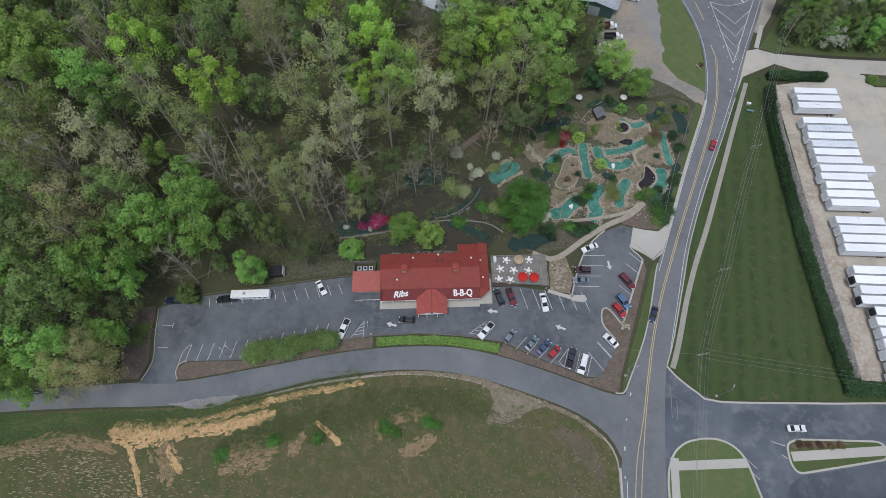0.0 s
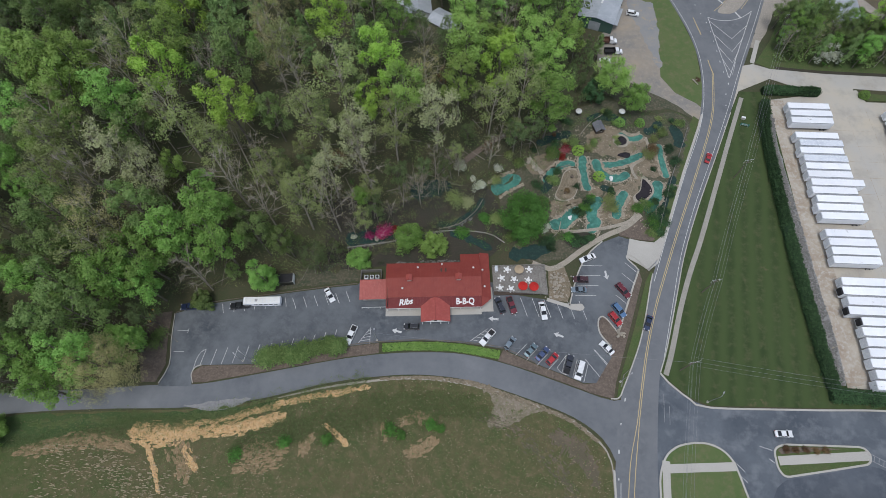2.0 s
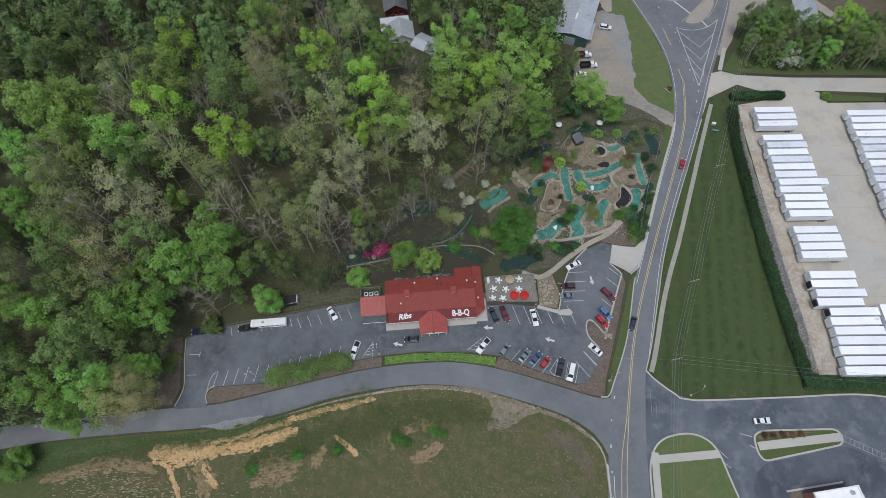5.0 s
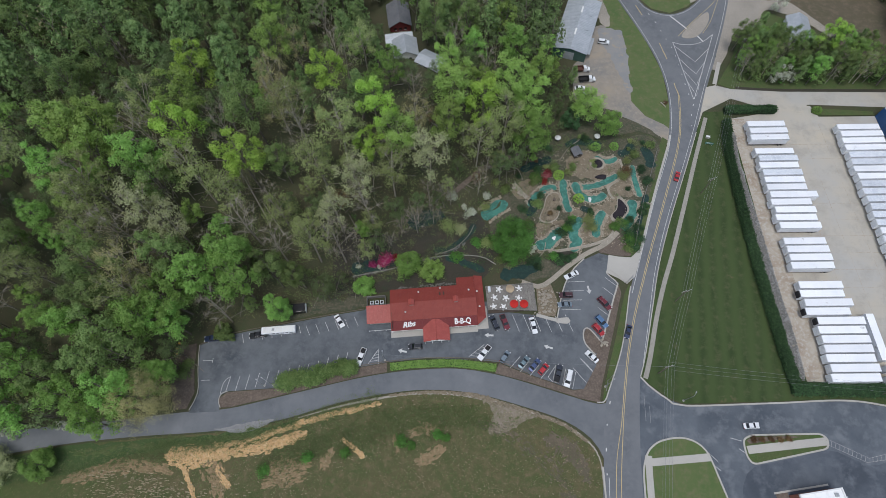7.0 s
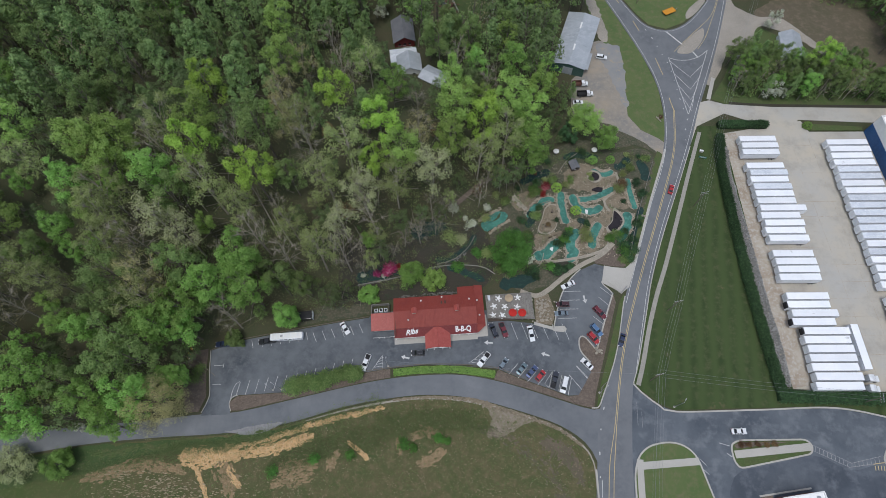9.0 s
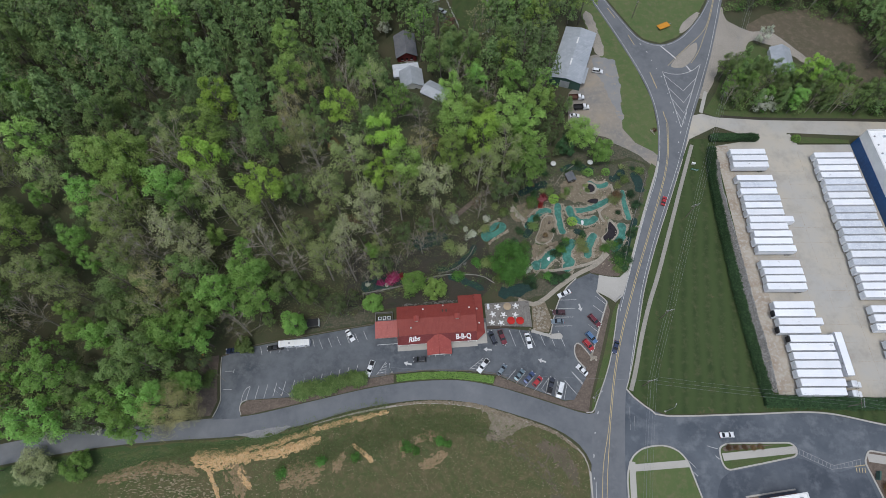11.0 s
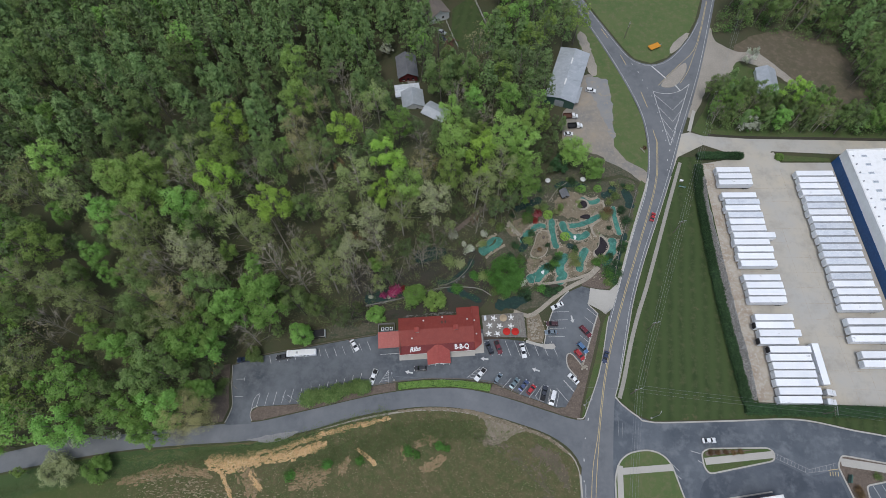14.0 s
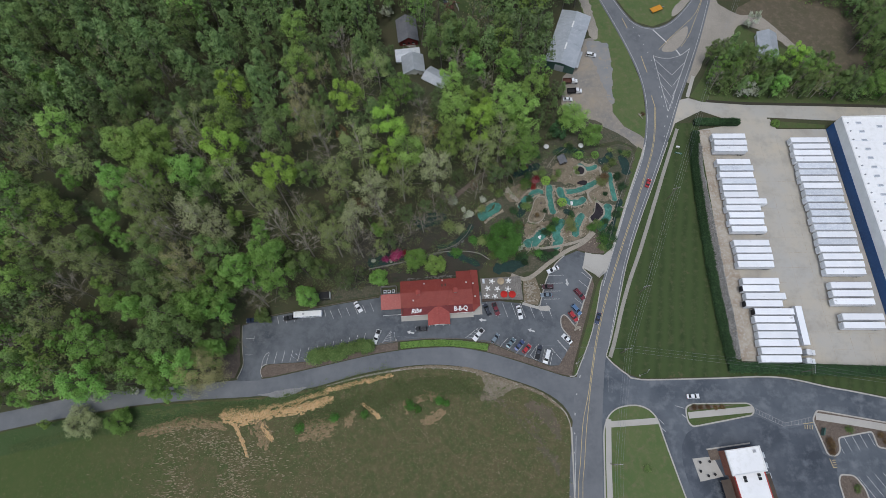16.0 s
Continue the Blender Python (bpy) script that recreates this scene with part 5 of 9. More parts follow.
def restaurant():
    t = thing("restaurant", pose(-22.6, 49.9, 0.03, 0, 0, 6.1), "long restaurant with a red metal roof and gabled porch", "restaurant")
    box_part("porch_floor", t, (-0.4, -1.6, 0, 28.6, 2.2, 0.14), CONCRETE, "pale concrete porch floor", 0.02)
    box_part("east_floor", t, (28.6, -0.8, 0, 32.2, 7.0, 0.12), CONCRETE, "pale concrete slab", 0.02)
    wall = box_part("wall", t, (0.5, 1.9, 0.1, 27.9, 13.4, 4.0), CREAM, "cream wall under the eaves")
    box_part("wing_wall", t, (-7.4, 3.6, 0, 0.5, 8.7, 2.7), CREAM, "cream wall of the side wing")
    box_part("rear_wall", t, (22.9, 13.2, 0, 30.5, 16.6, 2.9), CREAM, "cream rear wall")
    for i in range(9):
        if 3 <= i <= 4:
            continue
        x = 1.6 + 2.95 * i
        win = box_part("window", t, (x, 1.84, 1.0, x + 1.5, 1.96, 2.3), GLASS, "dark shop window")
        box_part("frame", win, (x - 0.08, 1.8, 0.92, x + 1.58, 1.87, 1.0), WHITE_PAINT)
    door = box_part("door", t, (13.8, 1.82, 0.14, 15.6, 1.95, 2.3), TIMBER_DARK, "dark double entrance door")
    box_part("door_handle", door, (14.62, 1.76, 1.0, 14.68, 1.84, 1.4), STEEL)
    roof_slope("roof_front", t, (0, 2.7, 4.45), (28.6, 2.7, 4.45), (28.6, 8.4, 5.9), (0, 8.4, 5.9), RED_ROOF, "red standing-seam roof slope")
    roof_slope("roof_skirt", t, (-0.1, -0.1, 2.75), (28.5, -0.1, 2.75), (28.3, 2.7, 4.44), (0, 2.7, 4.44), RED_SKIRT, "steep red roof skirt that carries the sign")
    roof_slope("roof_rear", t, (28.6, 13.7, 4.45), (0, 13.7, 4.45), (0, 8.4, 5.9), (28.6, 8.4, 5.9), RED_ROOF, "red rear roof slope")
    roof_slope("lean_to_roof", t, (31.4, 2.2, 3.1), (31.4, 17.0, 3.1), (28.5, 17.0, 4.0), (28.5, 2.7, 4.0), RED_ROOF, "red lean-to roof along the east end")
    roof_slope("wing_roof", t, (-8.1, 2.9, 2.75), (0.0, 2.9, 2.75), (0.0, 9.0, 3.6), (-8.1, 9.0, 3.6), RED_ROOF_PALE, "paler red roof of the side wing")
    roof_slope("rear_roof", t, (28.5, 17.0, 3.1), (22.6, 17.0, 3.1), (22.6, 13.4, 4.0), (28.5, 13.4, 4.0), RED_ROOF, "red roof of the rear extension")
    roof_slope("hip_slope", t, (28.5, -0.1, 2.75), (31.4, 2.2, 3.1), (28.5, 2.75, 4.0), (28.3, 2.7, 4.4), RED_ROOF, "small red hip at the corner", 0)
    box_part("east_wall", t, (27.9, 2.6, 0, 30.6, 13.2, 3.3), CREAM, "cream end wall")
    bm = bmesh.new()
    prism(bm, [(0.35, 2.9), (0.35, 4.5), (8.4, 5.75), (13.5, 4.4), (13.5, 2.9)], 0.4, 0.5, "x")
    part("gable_board", bm, TIMBER_DARK, t, "dark gable boarding")
    bm = bmesh.new()
    prism(bm, [(2.9, 2.9), (2.9, 4.4), (8.4, 5.75), (13.5, 4.4), (13.5, 2.9)], 28.3, 28.4, "x")
    part("gable_board", bm, TIMBER_DARK, t, "dark gable boarding")
    # entrance gable
    roof_slope("porch_roof_west", t, (10.4, 2.2, 3.0), (10.4, -4.6, 3.0), (14.7, -4.6, 4.75), (14.7, 2.4, 4.75), RED_ROOF_PALE, "red porch gable slope")
    roof_slope("porch_roof_east", t, (19.0, -4.6, 3.0), (19.0, 2.2, 3.0), (14.7, 2.4, 4.75), (14.7, -4.6, 4.75), RED_ROOF_PALE, "red porch gable slope")
    bm = bmesh.new()
    prism(bm, [(10.7, 2.9), (18.7, 2.9), (14.7, 4.6)], -4.4, -4.3, "y")
    part("porch_gable", bm, WHITE_PAINT, t, "pale gable face with a round vent")
    box_part("porch_beam", t, (10.6, -4.5, 2.65, 18.8, -4.25, 2.95), WHITE_PAINT)
    bm = bmesh.new()
    tube(bm, (14.7, -4.5, 3.7), (14.7, -4.38, 3.7), 0.45, n=20)
    part("gable_vent", bm, TIMBER_DARK, t)
    for x in (10.8, 13.2, 16.2, 18.6):
        box_part("post", t, (x - 0.11, -4.42, 0.1, x + 0.11, -4.2, 2.7), WHITE_PAINT, bevel=0.02)
    for x in (0.2, 3.6, 7.0, 22.2, 25.4, 28.3):
        box_part("post", t, (x - 0.1, 0.1, 0.12, x + 0.1, 0.3, 2.75), WHITE_PAINT, bevel=0.02)
    box_part("gutter", t, (-0.1, -0.25, 2.7, 10.4, -0.12, 2.82), WHITE_PAINT)
    box_part("gutter", t, (19.0, -0.25, 2.7, 28.5, -0.12, 2.82), WHITE_PAINT)
    box_part("ridge_cap", t, (-0.05, 8.25, 5.98, 28.65, 8.55, 6.06), RED_ROOF, bevel=0.02)
    # roof furniture
    for x in (7.1, 21.8):
        c = box_part("chimney", t, (x - 0.75, 7.3, 5.3, x + 0.75, 8.8, 6.9), BRICK, "small capped roof turret", 0.03)
        bm = bmesh.new()
        prism(bm, [(x - 0.95, 6.9), (x + 0.95, 6.9), (x, 7.7)], 7.1, 9.0, "y")
        part("cap", bm, RED_ROOF_PALE, c)
        box_part("louvre", c, (x - 0.6, 7.22, 5.9, x + 0.6, 7.3, 6.8), CREAM)
    for x, y in ((9.6, 11.9), (16.9, 12.9), (26.4, 11.4), (29.2, 11.2), (5.0, 5.2), (29.6, 5.8)):
        z = 6.0 - abs(y - 8.4) * 0.25 if x < 28 else 3.75
        bm = bmesh.new()
        tube(bm, (x, y, z - 0.3), (x, y, z + 0.45), 0.2, n=12)
        tube(bm, (x, y, z + 0.45), (x, y, z + 0.62), 0.34, 0.2, n=12)
        part("roof_vent", bm, WHITE_PAINT, t, "round white roof vent", True)
    for x in (16.7, 18.0):
        bm = bmesh.new()
        prism(bm, [(10.2, 5.4), (11.5, 5.0), (11.5, 5.3), (10.5, 5.75)], x - 0.25, x + 0.25, "x")
        part("roof_hood", bm, TIMBER_DARK, t, "dark roof exhaust hood")
    tilt = math.degrees(math.atan2(1.69, 2.8))
    lettering("Ribs", 2.45, t, pose(5.9, 0.72, 3.59, tilt, 0, 0) @ pose(0, 0, 0.0, 0, 0, 7), WHITE_PAINT, "white slanted script letters on the roof", 0.35)
    lettering("B-B-Q", 2.35, t, pose(23.6, 0.55, 3.49, tilt, 0, 0) @ Matrix.Diagonal((0.9, 1.12, 1, 1)), WHITE_PAINT, "white block letters on the roof")
    # fenced service yard
    for x0, y0, x1, y1 in ((-8.2, 9.1, -8.05, 13), (-8.2, 12.9, -1.9, 13.05), (-2.0, 9.1, -1.85, 13)):
        box_part("yard_fence", t, (x0, y0, 0, x1, y1, 1.9), TIMBER_GREY, "grey board fence of the service yard")
    for i, x in enumerate((-6.6, -4.9, -3.2)):
        u = box_part("condenser", t, (x - 0.6, 10.4, 0.0, x + 0.6, 11.6, 1.1), TRAILER_GREY, "grey air-conditioning unit", 0.05)
        bm = bmesh.new()
        tube(bm, (x, 11, 1.1), (x, 11, 1.16), 0.42, n=16)
        part("fan_grille", bm, DARK, u)
    box_part("ramp_rail", t, (-7.6, 1.0, 0.9, 0, 1.1, 1.0), WHITE_PAINT, "white handrail beside the wing")
    for i in range(5):
        box_part("rail_post", t, (-7.6 + 1.85 * i, 1.0, 0, -7.5 + 1.85 * i, 1.1, 0.95), WHITE_PAINT)
    return t


restaurant()

# ---- the deck ----


def deck():
    t = thing("deck", pose(9.6, 58.9, 0.0, 0, 0, 6.1), "raised grey timber dining deck with a railing", "deck")
    bm = bmesh.new()
    box(bm, -0.4, -1.2, 0.05, 15.9, 8.2, 0.5)
    part("deck_frame", bm, TIMBER_DARK, t)
    bm = bmesh.new()
    n = 56
    for i in range(n):
        x = -0.4 + 16.3 * i / n
        y0 = -0.05 - 1.5 * max(0.0, (x - 1.0) / 15.0)
        box(bm, x + 0.02, y0, 0.5, x + 16.3 / n - 0.02, 8.25, 0.55 + 0.006 * math.sin(i * 2.3))
    part("decking", bm, TIMBER_GREY, t, "weathered grey deck boards")
    posts = [(-0.4 + 16.3 * i / 8, 8.2) for i in range(9)] + [(15.9, 8.2 - 9.7 * i / 5) for i in range(1, 6)] + [(-0.4 + 16.3 * i / 8, -1.5 * i / 8 - 0.05) for i in range(8)]
    for x, y in posts:
        box_part("rail_post", t, (x - 0.06, y - 0.06, 0.0, x + 0.06, y + 0.06, 1.6), TIMBER_GREY)
    for a, b in (((-0.4, 8.2), (15.9, 8.2)), ((15.9, 8.2), (15.9, -1.5)), ((-0.4, -0.05), (15.9, -1.5))):
        for z in (0.85, 1.15, 1.5):
            bm = strip_mesh(bmesh.new(), [a, b], 0.14 if z > 1.4 else 0.06, z, z + 0.06)
            part("handrail", bm, TIMBER_GREY, t)
    return t


deck()


def patio_table(x, y, turn):
    t = thing("patio_table", pose(x, y, 0.55, 0, 0, turn), "round white patio table with four fixed seats", "table", "tables on the deck")
    bm = bmesh.new()
    tube(bm, (0, 0, 0.70), (0, 0, 0.76), 0.62, n=24)
    part("tabletop", bm, WHITE_PAINT, t, smooth=False)
    bm = bmesh.new()
    tube(bm, (0, 0, 0), (0, 0, 0.70), 0.07, n=8)
    part("pedestal", bm, WHITE_PAINT, t)
    for i in range(5):
        a = math.radians(72 * i)
        c, s = math.cos(a), math.sin(a)
        bm = bmesh.new()
        tube(bm, (c * 0.98, s * 0.98, 0.43), (c * 0.98, s * 0.98, 0.48), 0.27, n=14)
        seat = part("seat", bm, WHITE_PAINT, t)
        bm = bmesh.new()
        tube(bm, (0, 0, 0.25), (c * 0.98, s * 0.98, 0.43), 0.035, n=6)
        part("arm", bm, WHITE_PAINT, seat)


for k, (x, y) in enumerate(((13.0, 66.2), (19.8, 66.8), (11.4, 63.2), (15.3, 63.1), (19.6, 63.2), (11.1, 59.9), (14.4, 59.9))):
    patio_table(x, y, 20 * k)

RED_CLOTH = material("red_canvas", ((0.5, 0.03, 0.025), (0.42, 0.025, 0.02)), (0.6, 4.0), 0.85)
TAN_CLOTH = material("tan_canvas", ((0.42, 0.33, 0.22), (0.36, 0.28, 0.19)), (0.6, 4.0), 0.85)


def umbrella(x, y, mat, words, z=0.55, group="umbrellas on the deck", size=1.0):
    t = thing("patio_umbrella", pose(x, y, z) @ Matrix.Diagonal((size, size, 1, 1)), words, "umbrella", group)
    bm = bmesh.new()
    top = bm.verts.new((0, 0, 2.55))
    rim = [bm.verts.new((1.45 * math.cos(a), 1.45 * math.sin(a), 2.0 - (0.0 if i % 2 == 0 else -0.06))) for i, a in enumerate(np.linspace(0, 2 * math.pi, 17)[:-1])]
    hem = [bm.verts.new((v.co.x * 1.01, v.co.y * 1.01, v.co.z - 0.16)) for v in rim]
    for i in range(16):
        bm.faces.new((top, rim[i], rim[(i + 1) % 16]))
        bm.faces.new((rim[i], hem[i], hem[(i + 1) % 16], rim[(i + 1) % 16]))
    part("canopy", bm, mat, t)
    bm = bmesh.new()
    tube(bm, (0, 0, 0), (0, 0, 2.6), 0.03, n=8)
    part("pole", bm, STEEL, t)
    bm = bmesh.new()
    tube(bm, (0, 0, 0), (0, 0, 0.09), 0.3, 0.24, n=16)
    part("base", bm, DARK, t)
    for i in range(8):
        a = math.pi * i / 4
        bm = bmesh.new()
        tube(bm, (0, 0, 2.5), (1.42 * math.cos(a), 1.42 * math.sin(a), 1.97), 0.012, n=4)
        part("rib", bm, STEEL, t)


umbrella(16.6, 66.0, TAN_CLOTH, "open tan patio umbrella over a deck table")
umbrella(17.9, 60.6, RED_CLOTH, "open red patio umbrella over a deck table")
umbrella(21.2, 60.7, RED_CLOTH, "open red patio umbrella over a deck table")
WHITE_CLOTH = material("white_canvas", ((0.62, 0.62, 0.6), (0.5, 0.5, 0.49), (0.66, 0.66, 0.65)), (1.4, 5.0), 0.85)
for x, y in ((36.7, 130.3), (52.2, 131.4)):
    umbrella(x, y, WHITE_CLOTH, "small white garden umbrella with a scalloped edge", hill(x, y), "umbrellas in the garden", 0.8)


def bench(x, y, length, turn, mat, words):
    t = thing("bench", pose(x, y, 0.55, 0, 0, turn), words, "bench")
    for k in range(3):
        box_part("slat", t, (-length / 2, -0.22 + 0.16 * k, 0.42, length / 2, -0.09 + 0.16 * k, 0.46), mat)
    for s in (-0.42, 0.42):
        box_part("leg", t, (length * s - 0.05, -0.2, 0, length * s + 0.05, 0.2, 0.42), mat)


bench(22.2, 66.2, 3.2, 92, TIMBER_GREY, "long grey timber bench on the deck")
bench(22.6, 61.6, 3.2, 92, TIMBER_GREY, "long grey timber bench on the deck")
bench(23.4, 63.6, 5.0, 95, TIMBER_GREY, "long grey timber bench by the railing")
g_bin = thing("cooler_cabinet", pose(9.6, 66.0, 0.55, 0, 0, 6), "white cabinet in the corner of the deck", "cabinet")
box_part("body", g_bin, (-0.4, -0.9, 0, 0.4, 0.9, 1.2), WHITE_PAINT, bevel=0.05)
box_part("lid", g_bin, (-0.44, -0.94, 1.2, 0.44, 0.94, 1.28), TRAILER_GREY, bevel=0.02)

# ---- warehouse ----


def warehouse():
    t = thing("warehouse", pose(164.3, 145.1, 0.02, 0, 0, 3.4), "huge white-roofed warehouse with a blue dock wall", "warehouse")
    box_part("dock_wall", t, (0, -150, 0, 0.4, 0, 5.2), BLUE_WALL, "blue lower wall with docks")
    box_part("upper_wall", t, (0.06, -150, 5.2, 0.44, 0, 9.9), WHITE_PAINT, "pale upper wall cladding")
    box_part("end_wall", t, (0.4, -0.4, 0, 120, 0, 9.9), WHITE_PAINT, "pale end wall")
    box_part("corner_panel", t, (-0.02, -0.4, 0, 0.42, 0.03, 5.2), BLUE_WALL)
    box_part("roof", t, (0.3, -149.8, 9.3, 120, -0.2, 9.6), WHITE_ROOF, "flat white membrane roof")
    box_part("parapet", t, (-0.05, -150, 9.9, 0.5, 0.05, 10.1), WHITE_PAINT)
    box_part("parapet", t, (0.5, -0.45, 9.9, 120, 0.05, 10.1), WHITE_PAINT)
    for i in range(16):
        y = -3.4 - 8.7 * i
        for x, dy in ((6.7, 0.0), (6.9, -4.4), (15.2, -2.0)):
            k = box_part("skylight", t, (x - 1.15, y + dy - 0.6, 9.6, x + 1.15, y + dy + 0.6, 9.9), TRAILER_GREY, "grey roof light", 0.06)
            box_part("glazing", k, (x - 0.95, y + dy - 0.42, 9.9, x + 0.95, y + dy + 0.42, 9.94), GREY_ROOF)
    for i in range(30):
        y = -3.2 - 4.25 * i
        bm = bmesh.new()
        tube(bm, (2.1, y, 9.6), (2.1, y, 10.0), 0.34, 0.3, n=10)
        part("roof_vent", bm, STEEL, t, "small grey roof vent")
    for i in range(10):
        box_part("membrane_seam", t, (0.6, -12.2 - 14.0 * i, 9.6, 119, -12.05 - 14.0 * i, 9.62), TRAILER_GREY)
    box_part("rain_pipe", t, (0.4, -75.2, 9.6, 9, -74.9, 9.8), GREY_ROOF)


warehouse()

# ---- metal shed, houses ----


def gable_house(name, m, w, l, wall_h, rise, wall_mat, roof_mat, words, cat, over=0.4, windows=3, seam=0.0):
    """Walls w wide and l long under a gable roof whose ridge runs along l."""
    t = thing(name, m, words, cat)
    bm = bmesh.new()
    prism(bm, [(-w / 2, -3), (w / 2, -3), (w / 2, wall_h), (0, wall_h + rise * 0.97), (-w / 2, wall_h)], -l / 2, l / 2, "y")
    part("wall", bm, wall_mat, t)
    k = rise / (w / 2)
    a = w / 2 + over
    z0 = wall_h - over * k
    e = l / 2 + over
    roof_slope("roof_slope", t, (-a, e, z0), (-a, -e, z0), (0, -e, wall_h + rise), (0, e, wall_h + rise), roof_mat, seam=seam, thick=0.15)
    roof_slope("roof_slope", t, (a, -e, z0), (a, e, z0), (0, e, wall_h + rise), (0, -e, wall_h + rise), roof_mat, seam=seam, thick=0.15)
    box_part("ridge_cap", t, (-0.15, -e, wall_h + rise + 0.1, 0.15, e, wall_h + rise + 0.2), roof_mat)
    for i in range(windows):
        x = -w / 2 + w * (i + 1) / (windows + 1)
        win = box_part("window", t, (x - 0.5, -l / 2 - 0.05, 1.1, x + 0.5, -l / 2 + 0.02, 2.2), GLASS)
        box_part("frame", win, (x - 0.6, -l / 2 - 0.07, 1.0, x + 0.6, -l / 2, 1.1), WHITE_PAINT)
    return t


shed = gable_house("metal_shed", pose(48.4, 189.6, 0, 0, 0, -16.6), 14.2, 32.6, 4.6, 1.2, GREEN_WALL, GREY_ROOF, "large green steel shed with a grey ribbed roof", "shed", 0.25, 0, 0.9)
for y in (-6, 8):
    box_part("roof_light", shed, (-0.35, y - 2, 5.95, 0.35, y + 2, 6.05), WHITE_PAINT, "pale ridge light")
for x, y in ((-3.6, -11), (3.8, -3), (3.4, 6), (-3.2, 12)):
    box_part("roof_patch", shed, (x - 1.4, y - 0.35, 5.2, x + 1.4, y + 0.35, 5.42), GREY_ROOF)
box_part("door", shed, (-2.2, -16.4, 0, 2.2, -16.28, 3.8), GREY_ROOF, "grey roller door")
box_part("side_awning", shed, (7.0, -14, 2.6, 8.6, -4, 2.75), GREY_ROOF, "narrow grey side awning")

HZ = hill(-30, 182) - 0.2
h1 = gable_house("house", pose(-29, 184.5, HZ, 0, 0, 10), 8.6, 13, 3.2, 2.4, RED_WALL, SLATE_ROOF, "dark red cottage with a grey shingle roof", "house", 0.5, 3)
box_part("porch", h1, (-3, -9.2, 0, 3, -6.4, 0.3), TIMBER_GREY, "grey timber porch")
for x in (-2.8, 0, 2.8):
    box_part("porch_post", h1, (x - 0.08, -9.1, 0.3, x + 0.08, -8.9, 2.4), WHITE_PAINT)
gable_house("house", pose(-27.4, 168.6, hill(-27, 168) - 0.2, 0, 0, 100), 6.4, 10.6, 2.8, 0.7, WHITE_PAINT, TRAILER_GREY, "pale house with a low white metal roof", "house", 0.4, 2, 0.8)
gable_house("house", pose(-24.2, 160.6, hill(-24, 160) - 0.2, 0, 0, 10), 9, 9, 3.2, 2.4, WHITE_PAINT, GREY_ROOF, "white house with a grey metal gable roof", "house", 0.4, 2)
gable_house("house", pose(-13.6, 153, hill(-13, 153) - 0.2, 0, 0, 60), 7, 10, 2.6, 1.0, WHITE_PAINT, GREY_ROOF, "pale annexe with a grey metal roof", "house", 0.4, 2, 0.8)
gable_house("house", pose(-19.5, 226, hill(-19, 226) - 0.2, 0, 0, 32), 11, 17, 3.4, 2.8, WHITE_PAINT, BROWN_ROOF, "white house with a brown shingle roof", "house", 0.5, 2)
gable_house("house", pose(144.6, 190.4, 0, 0, 0, -4), 8.6, 14.5, 2.8, 2.0, WHITE_PAINT, GREY_ROOF, "small house with a grey-blue metal roof", "house", 0.4, 2, 0.6)


# ---- drive-in restaurant in the south-east ----


def drive_in():
    t = thing("fast_food_building", pose(96.0, 5.3, 0.03, 0, 0, 10.2), "flat-roofed drive-through building with white roofs", "restaurant")
    box_part("wall", t, (0.2, -8.4, 0, 12.6, -0.2, 5.2), BRICK, "red brick walls")
    box_part("rear_wall", t, (1.2, -40, 0, 12.2, -8.4, 4.2), BRICK, "red brick rear walls")
    box_part("roof", t, (0.4, -8.3, 5.1, 12.4, -0.4, 5.25), WHITE_ROOF, "flat white front roof")
    box_part("rear_roof", t, (1.4, -40, 4.1, 12, -8.6, 4.25), WHITE_ROOF, "flat white rear roof")
    for d in ((0.1, -8.5, 5.0, 0.5, 0, 5.6), (12.3, -8.5, 5.0, 12.7, 0, 5.6), (0.5, -0.4, 5.0, 12.3, 0, 5.6), (0.5, -8.5, 5.0, 12.3, -8.2, 5.6)):
        box_part("parapet", t, d, WHITE_PAINT)
    for d in ((1.1, -40, 4.1, 1.4, -8.5, 4.5), (12.0, -40, 4.1, 12.3, -8.5, 4.5)):
        box_part("parapet", t, d, paint("red_parapet", (0.42, 0.05, 0.04)))
    for x, y in ((10.3, -1.6), (4.6, -9.6), (9.8, -9.4), (4.6, -10.6), (9.8, -10.6)):
        z = 5.25 if y > -8 else 4.25
        u = box_part("roof_unit", t, (x - 0.45, y - 0.45, z, x + 0.45, y + 0.45, z + 0.6), DARK if x < 10 else STEEL, "small roof vent", 0.04)
    for x0, x1, s in ((-3.2, 0.2, -1), (12.7, 14.6, 1)):
        box_part("awning", t, (x0, -22, 2.7, x1, -9.5, 2.9), TIMBER_DARK, "dark side canopy")
        for k in range(4):
            box_part("awning_post", t, (x0 + 0.1, -21.6 + 3.9 * k, 0, x0 + 0.25, -21.45 + 3.9 * k, 2.7), STEEL)
    for k in range(3):
        box_part("canopy", t, (13.0, -4.5 - 3.4 * k, 2.6, 14.9, -2.6 - 3.4 * k, 2.8), GREY_ROOF, "small grey drive-through canopy")
    box_part("front_beds", t, (-3.5, -3.0, 0, 0.0, 0.6, 0.18), MULCH, "mulched bed with kerb")
    box_part("beds_kerb", t, (-3.8, 0.6, 0, 12.5, 1.1, 0.2), CONCRETE, "pale kerb")


